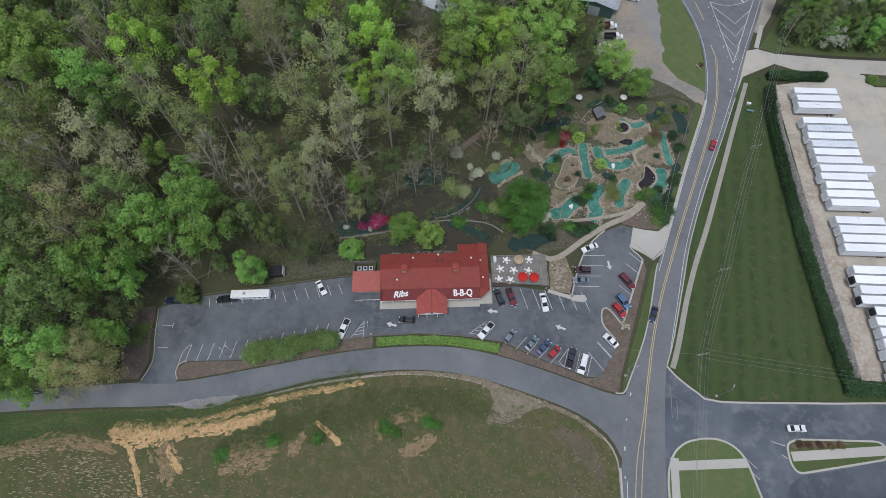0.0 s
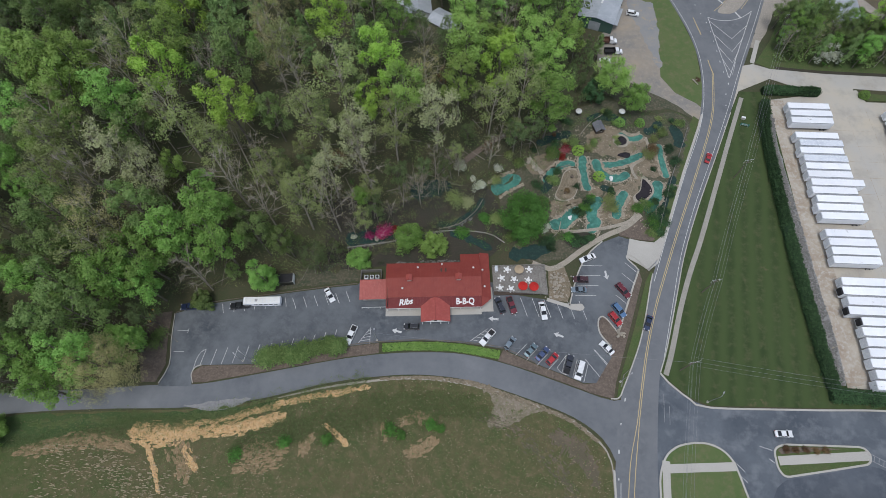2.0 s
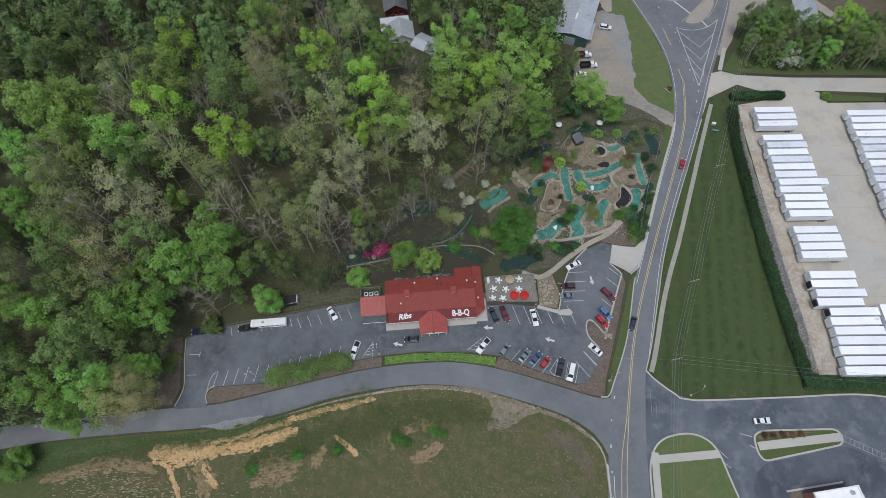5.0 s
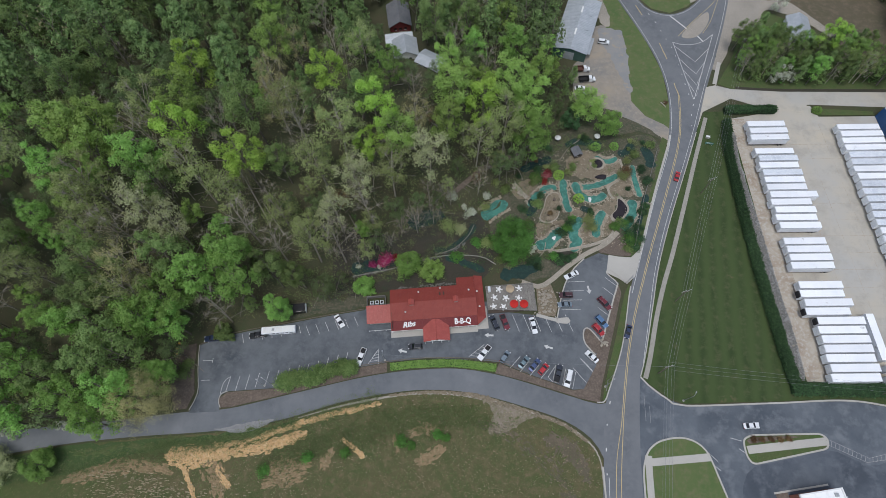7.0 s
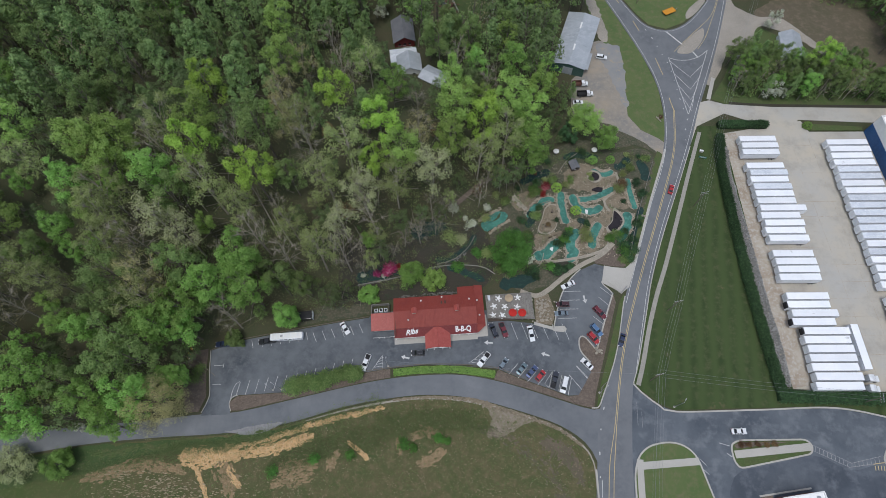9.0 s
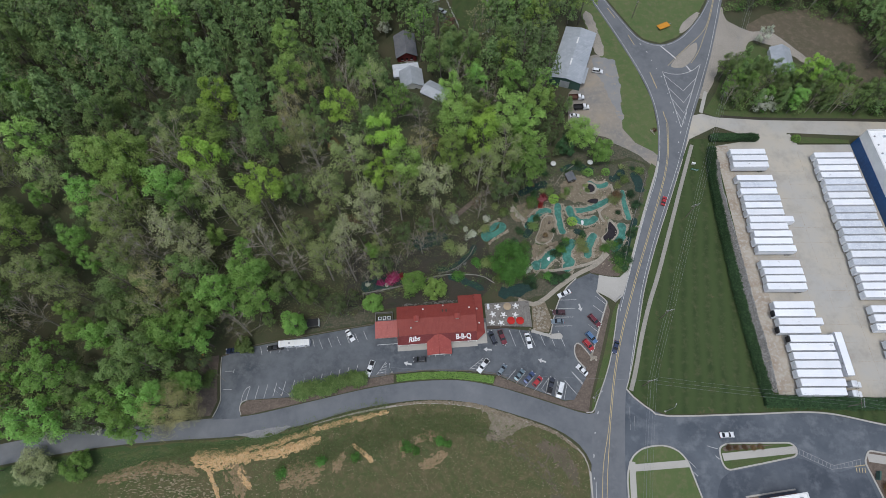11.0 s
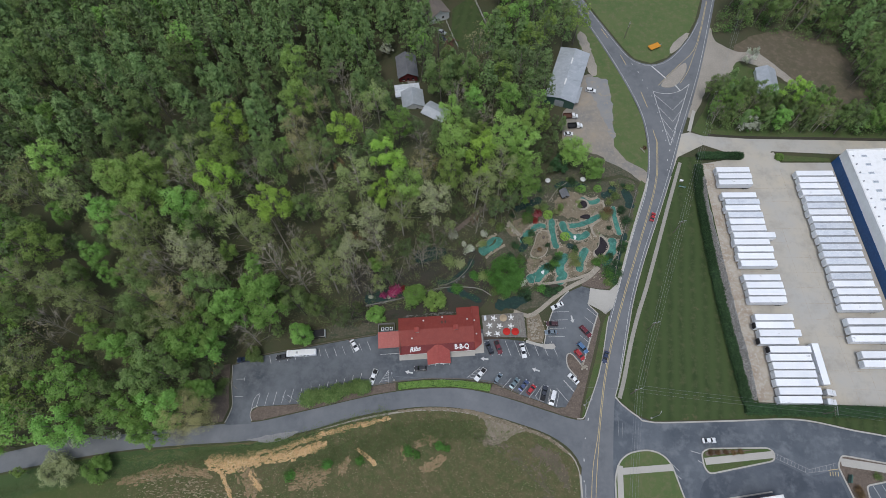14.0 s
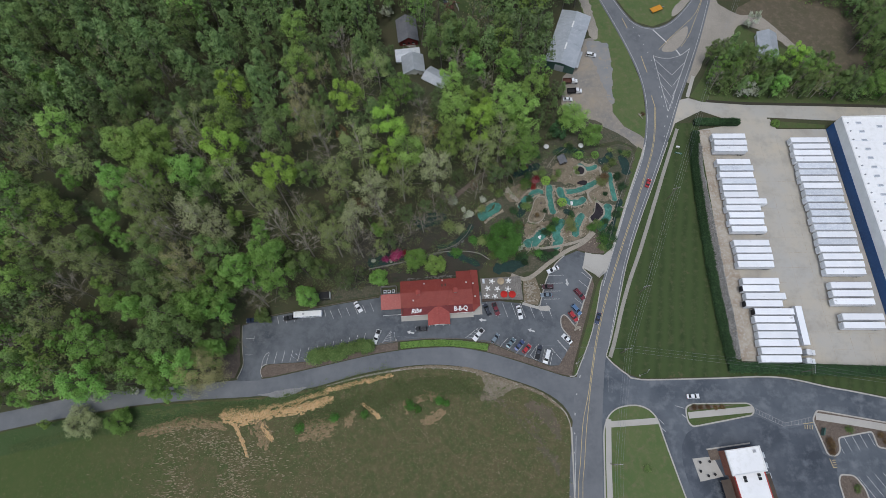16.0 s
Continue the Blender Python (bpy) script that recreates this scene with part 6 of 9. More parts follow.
drive_in()
pad = sheet("dining_pad", [(86.6, 2.1), (94.2, 3.2), (97.0, -3.4), (88.6, -5.5)], 0.06, CONCRETE, "pale concrete outdoor dining pad", "pavement")
for x, y in ((89, 1.0), (92.4, 1.4), (88.8, -2.0), (91.4, -3.4), (93.8, -2.8)):
    t = thing("cafe_table", pose(x, y, 0.06), "small dark cafe table on the concrete pad", "table", "cafe tables")
    bm = bmesh.new()
    tube(bm, (0, 0, 0.7), (0, 0, 0.75), 0.5, n=16)
    part("tabletop", bm, DARK, t)
    bm = bmesh.new()
    tube(bm, (0, 0, 0), (0, 0, 0.7), 0.06, n=8)
    part("pedestal", bm, DARK, t)

# ---- vehicles ----
bm = bmesh.new()
tube(bm, (0, -0.115, 0), (0, 0.115, 0), 0.34, n=18)
bmesh.ops.bevel(bm, geom=[e for e in bm.edges if abs(e.verts[0].co.y - e.verts[1].co.y) < 1e-4], offset=0.03, segments=2, affect="EDGES")
TYRE = bpy.data.meshes.new("tyre")
bm.to_mesh(TYRE), bm.free()
bm = bmesh.new()
tube(bm, (0, -0.12, 0), (0, 0.12, 0), 0.21, n=12)
RIM = bpy.data.meshes.new("rim")
bm.to_mesh(RIM), bm.free()


def wheel(parent, x, y, r=0.34, wide=1.0):
    w = hang("wheel", TYRE, DARK, parent)
    w.matrix_basis = Matrix.Translation((x, y, r)) @ Matrix.Diagonal((r / 0.34, wide, r / 0.34, 1))
    hang("rim", RIM, CHROME, w)


def shell(outline, w, inset=0.0, bevel=0.07):
    """A car body drawn out from its side view, narrowing upwards."""
    bm = bmesh.new()
    prism(bm, outline, -w / 2, w / 2, "y")
    zs = [v.co.z for v in bm.verts]
    lo, hi = min(zs), max(zs)
    for v in bm.verts:
        k = (v.co.z - lo) / max(1e-6, hi - lo)
        v.co.y *= 1 - inset * k * k
    bmesh.ops.bevel(bm, geom=bm.edges[:], offset=bevel, segments=2, profile=0.6, affect="EDGES")
    return bm


PAINTS = {}
for name, c, m in (("white", (0.78, 0.79, 0.8), 0.0), ("black", (0.012, 0.013, 0.016), 0.0), ("dark", (0.03, 0.035, 0.05), 0.2), ("grey", (0.2, 0.25, 0.29), 0.4), ("teal", (0.16, 0.23, 0.26), 0.4),
                   ("blue", (0.06, 0.09, 0.2), 0.3), ("navy", (0.025, 0.04, 0.09), 0.3), ("red", (0.42, 0.02, 0.025), 0.1), ("maroon", (0.16, 0.02, 0.03), 0.2), ("brown", (0.07, 0.025, 0.03), 0.2), ("silver", (0.5, 0.52, 0.54), 0.5), ("sky", (0.1, 0.2, 0.36), 0.3)):
    PAINTS[name] = paint("car_paint_" + name, c, 0.28, m, 0.6)

CARS = {  # length, width, body side view, cabin foot and roof (x), roof height
    "sedan": (4.7, 1.8, [(-2.35, 0.3), (-2.33, 0.82), (-1.5, 0.96), (0.75, 0.94), (2.1, 0.78), (2.33, 0.6), (2.35, 0.3)], (-1.75, 1.15), (-0.95, 0.25), 1.44, 0.93),
    "hatchback": (4.2, 1.75, [(-2.1, 0.3), (-2.1, 0.85), (-1.9, 0.98), (0.7, 0.96), (1.9, 0.8), (2.08, 0.6), (2.1, 0.3)], (-2.0, 1.15), (-1.5, 0.2), 1.5, 0.95),
    "suv": (4.8, 1.9, [(-2.4, 0.38), (-2.38, 1.0), (-2.2, 1.1), (0.85, 1.08), (2.15, 0.98), (2.38, 0.8), (2.4, 0.38)], (-2.28, 1.2), (-1.95, 0.35), 1.8, 1.07),
    "pickup": (5.7, 1.95, [(-2.85, 0.45), (-2.85, 1.1), (0.9, 1.1), (1.25, 1.1), (2.6, 1.05), (2.83, 0.9), (2.85, 0.45)], (-0.95, 1.35), (-0.75, 0.55), 1.85, 1.08),
    "van": (5.5, 2.0, [(-2.75, 0.4), (-2.75, 1.2), (1.4, 1.2), (2.5, 1.05), (2.73, 0.85), (2.75, 0.4)], (-2.68, 1.75), (-2.55, 0.95), 2.1, 1.18),
}


def car(kind, colour, x, y, heading, words, stretch=1.0, z=0.03, bed=None):
    length, w, outline, foot, roof, top, belt = CARS[kind]
    p = PAINTS[colour]
    t = thing({"sedan": "car", "hatchback": "car", "suv": "suv", "pickup": "pickup_truck", "van": "van"}[kind], pose(x, y, z, 0, 0, heading) @ Matrix.Diagonal((stretch, 1, 1, 1)), words, {"pickup": "truck", "van": "van"}.get(kind, "car"))
    part("body", shell(outline, w, 0.06), p, t, smooth=False)
    bm = bmesh.new()
    a, b, c, d = foot[0], foot[1], roof[0], roof[1]
    hw, rw = w * 0.46, w * 0.38
    lo = [bm.verts.new(q) for q in ((a, -hw, belt - 0.05), (b, -hw, belt - 0.05), (b, hw, belt - 0.05), (a, hw, belt - 0.05))]
    up = [bm.verts.new(q) for q in ((c, -rw, top - 0.04), (d, -rw, top - 0.04), (d, rw, top - 0.04), (c, rw, top - 0.04))]
    bm.faces.new(up)
    for i in range(4):
        bm.faces.new((lo[i], lo[(i + 1) % 4], up[(i + 1) % 4], up[i]))
    bmesh.ops.bevel(bm, geom=bm.edges[:], offset=0.05, segments=2, affect="EDGES")
    bmesh.ops.recalc_face_normals(bm, faces=bm.faces[:])
    part("glasshouse", bm, GLASS, t, "dark tinted windows")
    part("roof", box(bmesh.new(), c - 0.04, -rw - 0.02, top - 0.06, d + 0.04, rw + 0.02, top + 0.015, 0.03), p, t)
    for s in (-1, 1):
        for q, r in (((a + 0.04, s * hw, belt), (c, s * rw, top - 0.03)), ((b - 0.03, s * hw, belt), (d, s * rw, top - 0.03)), (((a + b) / 2, s * hw, belt), ((c + d) / 2, s * (rw + 0.01), top - 0.03))):
            bm = bmesh.new()
            tube(bm, q, r, 0.045, n=5)
            part("pillar", bm, p, t)
        wheel(t, length * 0.31, s * (w / 2 - 0.1), 0.34 if kind in ("sedan", "hatchback") else 0.39)
        wheel(t, -length * 0.31, s * (w / 2 - 0.1), 0.34 if kind in ("sedan", "hatchback") else 0.39)
        hz = outline[-3][1] - 0.12
        part("headlight", box(bmesh.new(), length / 2 - 0.22, s * w * 0.37 - 0.2, hz - 0.08, length / 2 + 0.005, s * w * 0.37 + 0.2, hz + 0.08, 0.03), LAMP_CLEAR, t)
        part("tail_light", box(bmesh.new(), -length / 2 - 0.01, s * w * 0.41 - 0.12, 0.68, -length / 2 + 0.12, s * w * 0.41 + 0.1, 0.9, 0.03), LAMP_RED, t)
        part("mirror", box(bmesh.new(), b - 0.35, s * (w / 2 + 0.08) - 0.1, belt, b - 0.2, s * (w / 2 + 0.08) + 0.1, belt + 0.15, 0.03), p, t)
    part("front_bumper", box(bmesh.new(), length / 2 - 0.1, -w * 0.45, 0.32, length / 2 + 0.05, w * 0.45, 0.52, 0.04), DARK, t)
    part("rear_bumper", box(bmesh.new(), -length / 2 - 0.05, -w * 0.45, 0.32, -length / 2 + 0.1, w * 0.45, 0.52, 0.04), DARK if kind != "pickup" else CHROME, t)
    if kind == "pickup":
        part("load_bed", box(bmesh.new(), -2.7, -w * 0.4, 1.05, -1.1, w * 0.4, 1.125), bed or DARK, t, "open load bed with dark liner")
        for s in (-1, 1):
            part("bed_side", box(bmesh.new(), -2.8, s * w * 0.43 - 0.06, 1.05, -1.0, s * w * 0.43 + 0.06, 1.3, 0.03), p, t)
        part("tailgate", box(bmesh.new(), -2.84, -w * 0.43, 1.0, -2.74, w * 0.43, 1.3, 0.03), p, t)
    if kind in ("suv", "van"):
        for s in (-1, 1):
            bm = bmesh.new()
            tube(bm, (c + 0.25, s * rw * 0.86, top + 0.05), (d - 0.25, s * rw * 0.86, top + 0.05), 0.02, n=5)
            part("roof_rail", bm, STEEL, t)
    return t


for row in (
        ("suv", "black", -14.6, 45.5, 184, "black suv driving through the car park", 0.95),
        ("pickup", "white", 8.0, 44.1, -127, "white pickup truck with a black bed cover", 1.0),
        ("hatchback", "grey", 14.7, 43.0, 56, "blue-grey hatchback in a slanted bay", 1.05),
        ("sedan", "teal", 20.8, 41.4, 51, "grey-green sedan in a slanted bay", 1.0),
        ("sedan", "blue", 24.2, 40.6, 49, "dark blue sedan in a slanted bay", 1.05),
        ("hatchback", "red", 27.0, 39.4, 49, "bright red hatchback in a slanted bay", 1.0),
        ("pickup", "dark", 31.6, 38.1, 74, "dark pickup truck nose-in at the corner", 1.03),
        ("van", "white", 34.7, 36.6, -106, "white passenger van in the corner bay", 1.0),
        ("sedan", "white", 42.8, 43.9, 136, "white sedan beside the mulch bed", 1.0),
        ("suv", "maroon", 48.6, 62.3, -49, "maroon suv by the eastern kerb", 1.15),
        ("suv", "sky", 47.0, 55.8, -51, "blue suv by the eastern kerb", 1.05),
        ("suv", "red", 45.7, 53.0, -51, "red suv by the car park island", 0.98),
        ("sedan", "white", 38.2, 72.4, 207, "white sedan beside the garden kerb", 1.12),
        ("suv", "brown", 35.8, 64.9, 182, "dark brown suv below the garden", 0.98),
        ("sedan", "grey", 35.2, 61.5, 184, "blue-grey sedan below the garden", 1.02),
        ("sedan", "white", 24.3, 53.8, -78, "long white sedan below the deck", 1.22),
        ("suv", "dark", 11.3, 54.5, 115, "dark suv below the deck", 1.08),
        ("pickup", "maroon", 14.8, 54.7, -69, "red pickup truck below the deck", 0.95),
        ("sedan", "white", -40.7, 53.4, -54, "white sedan by the wood", 1.05),
        ("pickup", "black", -67.3, 47.8, 191, "black pickup truck hitched to a long trailer", 1.02),
        ("pickup", "navy", -82.0, 46.2, 188, "dark blue pickup truck under the trees", 1.05),
        ("pickup", "white", -32.1, 41.6, -106, "white pickup truck with an open dark bed", 1.03),
        ("suv", "white", 59.9, 183.5, -10, "white suv beside the metal shed", 1.05),
        ("sedan", "white", 47.6, 157.1, 2, "white car parked on the gravel", 0.95),
        ("hatchback", "silver", 47.9, 153.2, 26, "silver hatchback parked by the trees", 1.05),
        ("sedan", "white", 89.3, 24.1, 4, "white sedan on the eastern road", 1.02),
        ("sedan", "red", 81.0, 114.2, 68, "red car on the main road", 0.95),
        ("sedan", "navy", 55.4, 52.6, 252, "dark blue car on the main road", 1.02),
):
    car(*row)


def work_truck(x, y, heading, words, bed_mat):
    """A truck with a white cab and a box bed."""
    t = thing("dump_truck", pose(x, y, 0.0, 0, 0, heading), words, "truck")
    part("bonnet", shell([(1.9, 0.6), (1.9, 1.5), (3.3, 1.35), (3.5, 0.6)], 2.0, 0.1), PAINTS["white"], t)
    part("cab", shell([(0.5, 0.6), (0.5, 2.3), (1.7, 2.3), (2.1, 1.5), (2.1, 0.6)], 2.2, 0.12), PAINTS["white"], t)
    part("windscreen", box(bmesh.new(), 1.78, -0.85, 1.55, 2.0, 0.85, 2.2, 0.03), GLASS, t)
    bm = bmesh.new()
    for d in ((-3.6, -1.15, 1.0, 0.4, 1.15, 1.15), (-3.6, -1.2, 1.0, 0.4, -1.08, 2.0), (-3.6, 1.08, 1.0, 0.4, 1.2, 2.0), (0.28, -1.2, 1.0, 0.4, 1.2, 2.3), (-3.6, -1.2, 1.0, -3.5, 1.2, 2.0)):
        box(bm, *d)
    part("tipper_bed", bm, bed_mat, t, "open tipper bed")
    part("chassis", box(bmesh.new(), -3.5, -0.5, 0.6, 3.2, 0.5, 0.95), DARK, t)
    for s in (-1, 1):
        for x0 in (-2.4, 2.5):
            wheel(t, x0, s * 0.95, 0.48, 1.4)
    return t


RUST = paint("rusty_brown_steel", (0.12, 0.06, 0.045), 0.8)
work_truck(49.2, 167.2, 4, "dump truck with a white cab and brown bed", RUST)
work_truck(51.0, 161.6, 5, "dump truck with a white cab and black bed", DARK)


def gooseneck(x, y, heading):
    t = thing("livestock_trailer", pose(x, y, 0.03, 0, 0, heading), "long silver-white gooseneck livestock trailer", "trailer")
    part("body", shell([(-5.4, 0.7), (-5.4, 2.55), (5.4, 2.55), (5.9, 2.1), (5.4, 1.5), (3.6, 1.5), (3.3, 0.7)], 2.35, 0.04), TRAILER_WHITE, t)
    part("roof", box(bmesh.new(), -5.3, -1.05, 2.52, 5.2, 1.05, 2.62, 0.03), WHITE_PAINT, t)
    for k in range(9):
        part("roof_bow", box(bmesh.new(), -5 + 1.2 * k, -1.0, 2.62, -4.92 + 1.2 * k, 1.0, 2.66), TRAILER_GREY, t)
    part("roof_hatch", box(bmesh.new(), 1.4, -0.4, 2.62, 2.2, 0.4, 2.74, 0.03), STEEL, t)
    for s in (-1, 1):
        for k in range(5):
            part("window", box(bmesh.new(), -4.6 + 1.5 * k, s * 1.19 - 0.02, 1.7, -3.6 + 1.5 * k, s * 1.19 + 0.02, 2.1), GLASS, t)
        for x0 in (-2.4, -1.4):
            wheel(t, x0, s * 1.0, 0.38)
        part("fender", box(bmesh.new(), -2.9, s * 1.15 - 0.12, 0.75, -0.9, s * 1.15 + 0.12, 0.85, 0.03), TRAILER_GREY, t)


gooseneck(-60.2, 49.4, 186)


def cargo_trailer(x, y, heading):
    t = thing("cargo_trailer", pose(x, y, 0.0, 0, 0, heading), "black enclosed cargo trailer by the wood", "trailer")
    part("body", shell([(-3.1, 0.5), (-3.1, 2.5), (3.1, 2.5), (3.1, 0.5)], 3.0, 0.03), PAINTS["black"], t)
    part("end_panel", box(bmesh.new(), 3.08, -1.45, 0.5, 3.2, 1.45, 2.6, 0.03), WHITE_PAINT, t, "pale end panel")
    part("roof", box(bmesh.new(), -3.0, -1.35, 2.48, 3.0, 1.35, 2.56, 0.02), DARK, t)
    for s in (-1, 1):
        for x0 in (-0.5, 0.5):
            wheel(t, x0, s * 1.4, 0.36)


cargo_trailer(-55.6, 57.0, 9)

# ---- semi-trailers in the truck yard ----


def semi_trailer(length, grey, reefer):
    """Built along +x with its nose at x = 0."""
    t = thing("semi_trailer", Matrix.Identity(4), "", "trailer", "semi-trailers in the truck yard")
    mat = TRAILER_GREY if grey else TRAILER_WHITE
    part("body", box(bmesh.new(), 0, -1.3, 1.15, length, 1.3, 4.0, 0.05), TRAILER_WHITE, t)
    bm = box(bmesh.new(), 0.03, -1.27, 4.0, length - 0.03, 1.27, 4.06, 0.02)
    for k in range(1, int(length / 1.2)):
        box(bm, 1.2 * k - 0.03, -1.25, 4.06, 1.2 * k + 0.03, 1.25, 4.075)
    part("roof", bm, mat, t)
    for s in (-1, 1):
        part("top_rail", box(bmesh.new(), 0, s * 1.28 - 0.04, 3.93, length, s * 1.28 + 0.04, 4.08), STEEL, t)
        part("bottom_rail", box(bmesh.new(), 0, s * 1.29 - 0.04, 1.1, length, s * 1.29 + 0.04, 1.26), STEEL, t)
        part("landing_leg", box(bmesh.new(), 2.6, s * 0.8 - 0.07, 0.0, 2.75, s * 0.8 + 0.07, 1.15), STEEL, t)
        for x0 in (length - 2.4, length - 1.15):
            wheel(t, x0, s * 1.05, 0.5, 2.2)
    part("rear_door", box(bmesh.new(), length - 0.02, -1.22, 1.25, length + 0.04, 1.22, 3.9), WHITE_PAINT, t)
    part("underride_bar", box(bmesh.new(), length - 0.1, -1.1, 0.5, length + 0.02, 1.1, 0.62), STEEL, t)
    if reefer:
        part("cooling_unit", box(bmesh.new(), -0.55, -1.0, 2.0, 0, 1.0, 3.9, 0.06), DARK, t, "black cooling unit")
    else:
        part("nose_panel", box(bmesh.new(), -0.05, -1.15, 1.4, 0.0, 1.15, 3.85, 0.02), TRAILER_GREY, t)
    return t


proto = {}
W_GROUPS = ((137.0, 3, 3.25), (124.0, 11, 3.19), (85.9, 4, 3.1), (69.5, 4, 3.1), (57.1, 7, 3.07))
E_GROUPS = ((136.2, 20, 3.23), (69.2, 3, 3.4), (56.4, 2, 3.4))
places = []
for gi, (y0, n, step) in enumerate(W_GROUPS):
    for i in range(n):
        y = y0 - step * i
        wob = 0.35 * math.sin(gi * 5 + i * 2.7)
        length = 17.0 if (gi, i) == (1, 6) else 15.2 if gi == 4 else 15.6 if (gi, i) == (3, 2) else 14.4
        x = (115.6 if gi == 4 else 110.4 + (137 - y) * 0.037) + wob
        words = "white semi-trailer with a black cooling unit in the row" if (gi, i) in ((3, 1), (3, 3), (4, 0)) else "worn white semi-trailer parked in the western row"
        places.append((x, y, 2.3, length, (gi, i) in ((1, 1), (1, 3)), (gi, i) in ((3, 1), (3, 3), (4, 0)), words))
for gi, (y0, n, step) in enumerate(E_GROUPS):
    for i in range(n):
        y = y0 - step * i
        grey = gi == 0 and i in (4, 5, 8, 9, 10, 11, 12, 13, 15)
        x = 144.6 + (136.5 - y) * 0.042 + 0.3 * math.sin(gi + i * 1.9) + (1.2 if gi == 2 else 0)
        places.append((x, y, 2.3, 15.9, grey, False, "grey-roofed semi-trailer backed to the dock" if grey else "white semi-trailer backed to the warehouse dock"))
places.append((133.0, 60.0, -88, 15.2, False, False, "white semi-trailer parked across the row"))
for x, y, turn, length, grey, reefer, words in places:
    key = (length, grey, reefer)
    m = pose(x, y, 0.03, 0, 0, turn)
    if key not in proto:
        proto[key] = semi_trailer(*key)
        proto[key].matrix_basis = m
        proto[key]["label"] = words
    else:
        copy_thing(proto[key], m)["label"] = words


def tractor(x, y, heading, words):
    t = thing("truck_tractor", pose(x, y, 0.03, 0, 0, heading), words, "truck")
    part("bonnet", shell([(0.6, 0.8), (0.6, 2.0), (2.5, 1.75), (2.7, 0.7)], 2.1, 0.12), PAINTS["white"], t)
    part("cab", shell([(-1.8, 0.8), (-1.8, 3.5), (-0.6, 3.5), (0.55, 2.9), (0.75, 2.0), (0.75, 0.8)], 2.3, 0.08), PAINTS["white"], t)
    part("windscreen", box(bmesh.new(), 0.5, -0.95, 2.1, 0.68, 0.95, 2.8, 0.03), GLASS, t)
    part("chassis", box(bmesh.new(), -4.6, -0.5, 0.6, 2.0, 0.5, 0.95), DARK, t)
    for s in (-1, 1):
        for x0 in (-4.0, -2.8, 1.7):
            wheel(t, x0, s * 0.95, 0.5, 1.6)
        bm = bmesh.new()
        tube(bm, (-1.95, s * 0.95, 1.0), (-1.95, s * 0.95, 3.7), 0.08, n=10)
        part("exhaust_stack", bm, CHROME, t)


tractor(135.0, 42.2, 2, "white truck tractor coupled to a trailer")
tractor(134.4, 38.9, 2, "white truck tractor at the yard's hedge")

# ---- shrubs, hedges ----


def shrub(name, x, y, r, h, tone, words, cat="shrub", group="", z=None, sprays=700, size=0.2, seed=0, stems=True):
    """A bush: stems and a rounded, uneven cloud of leaf sprays."""
    g = np.random.default_rng(500 + seed + int(abs(x) * 7 + abs(y) * 3))
    t = thing(name, pose(x, y, hill(x, y) - 0.05 if z is None else z), words, cat, group)
    lumps = []
    for i in range(12):
        a, e = g.uniform(0, 6.28), g.uniform(0.1, 1.35)
        q = r * g.uniform(0.45, 0.8)
        lumps.append((math.cos(a) * math.cos(e) * q, math.sin(a) * math.cos(e) * q, h * (0.38 + 0.42 * math.sin(e) * g.uniform(0.7, 1.1))))
    lumps.append((0, 0, h * 0.5))
    hang("foliage", leaf_mesh("foliage", lumps, r * 0.31, max(8, sprays // 13), size, g, h / (2 * r) * 1.2), LEAF[tone], t)
    if stems:
        rows = ([], [])
        for i in range(5):
            limb_rows(rows, (0, 0, -0.2), lumps[i], 0.06 * r, 0.02, 4)
        hang("stems", rows_mesh("stems", rows), BARK, t)
    return t


def clipped_ball(x, y, r, tone, words):
    """A clipped round bush with leaves all over its surface."""
    g = np.random.default_rng(int(x * 13 + y))
    t = thing("round_bush", pose(x, y, 0.05), words, "shrub", "clipped bushes")
    d = g.normal(0, 1, (420, 3))
    d /= np.linalg.norm(d, axis=1)[:, None]
    d[:, 2] = np.abs(d[:, 2]) * 1.1
    c = d * np.array((r, r, r * 1.05)) * g.uniform(0.85, 1.04, (420, 1)) + np.array((0, 0, r * 0.25))
    hang("foliage", leaf_mesh("foliage", c, 0.07, 2, 0.17, g), LEAF[tone], t)
    rows = ([], [])
    for i in range(6):
        limb_rows(rows, (0, 0, -0.1), c[i * 60] * 0.8, 0.06, 0.02, 4)
    hang("stems", rows_mesh("stems", rows), BARK, t)


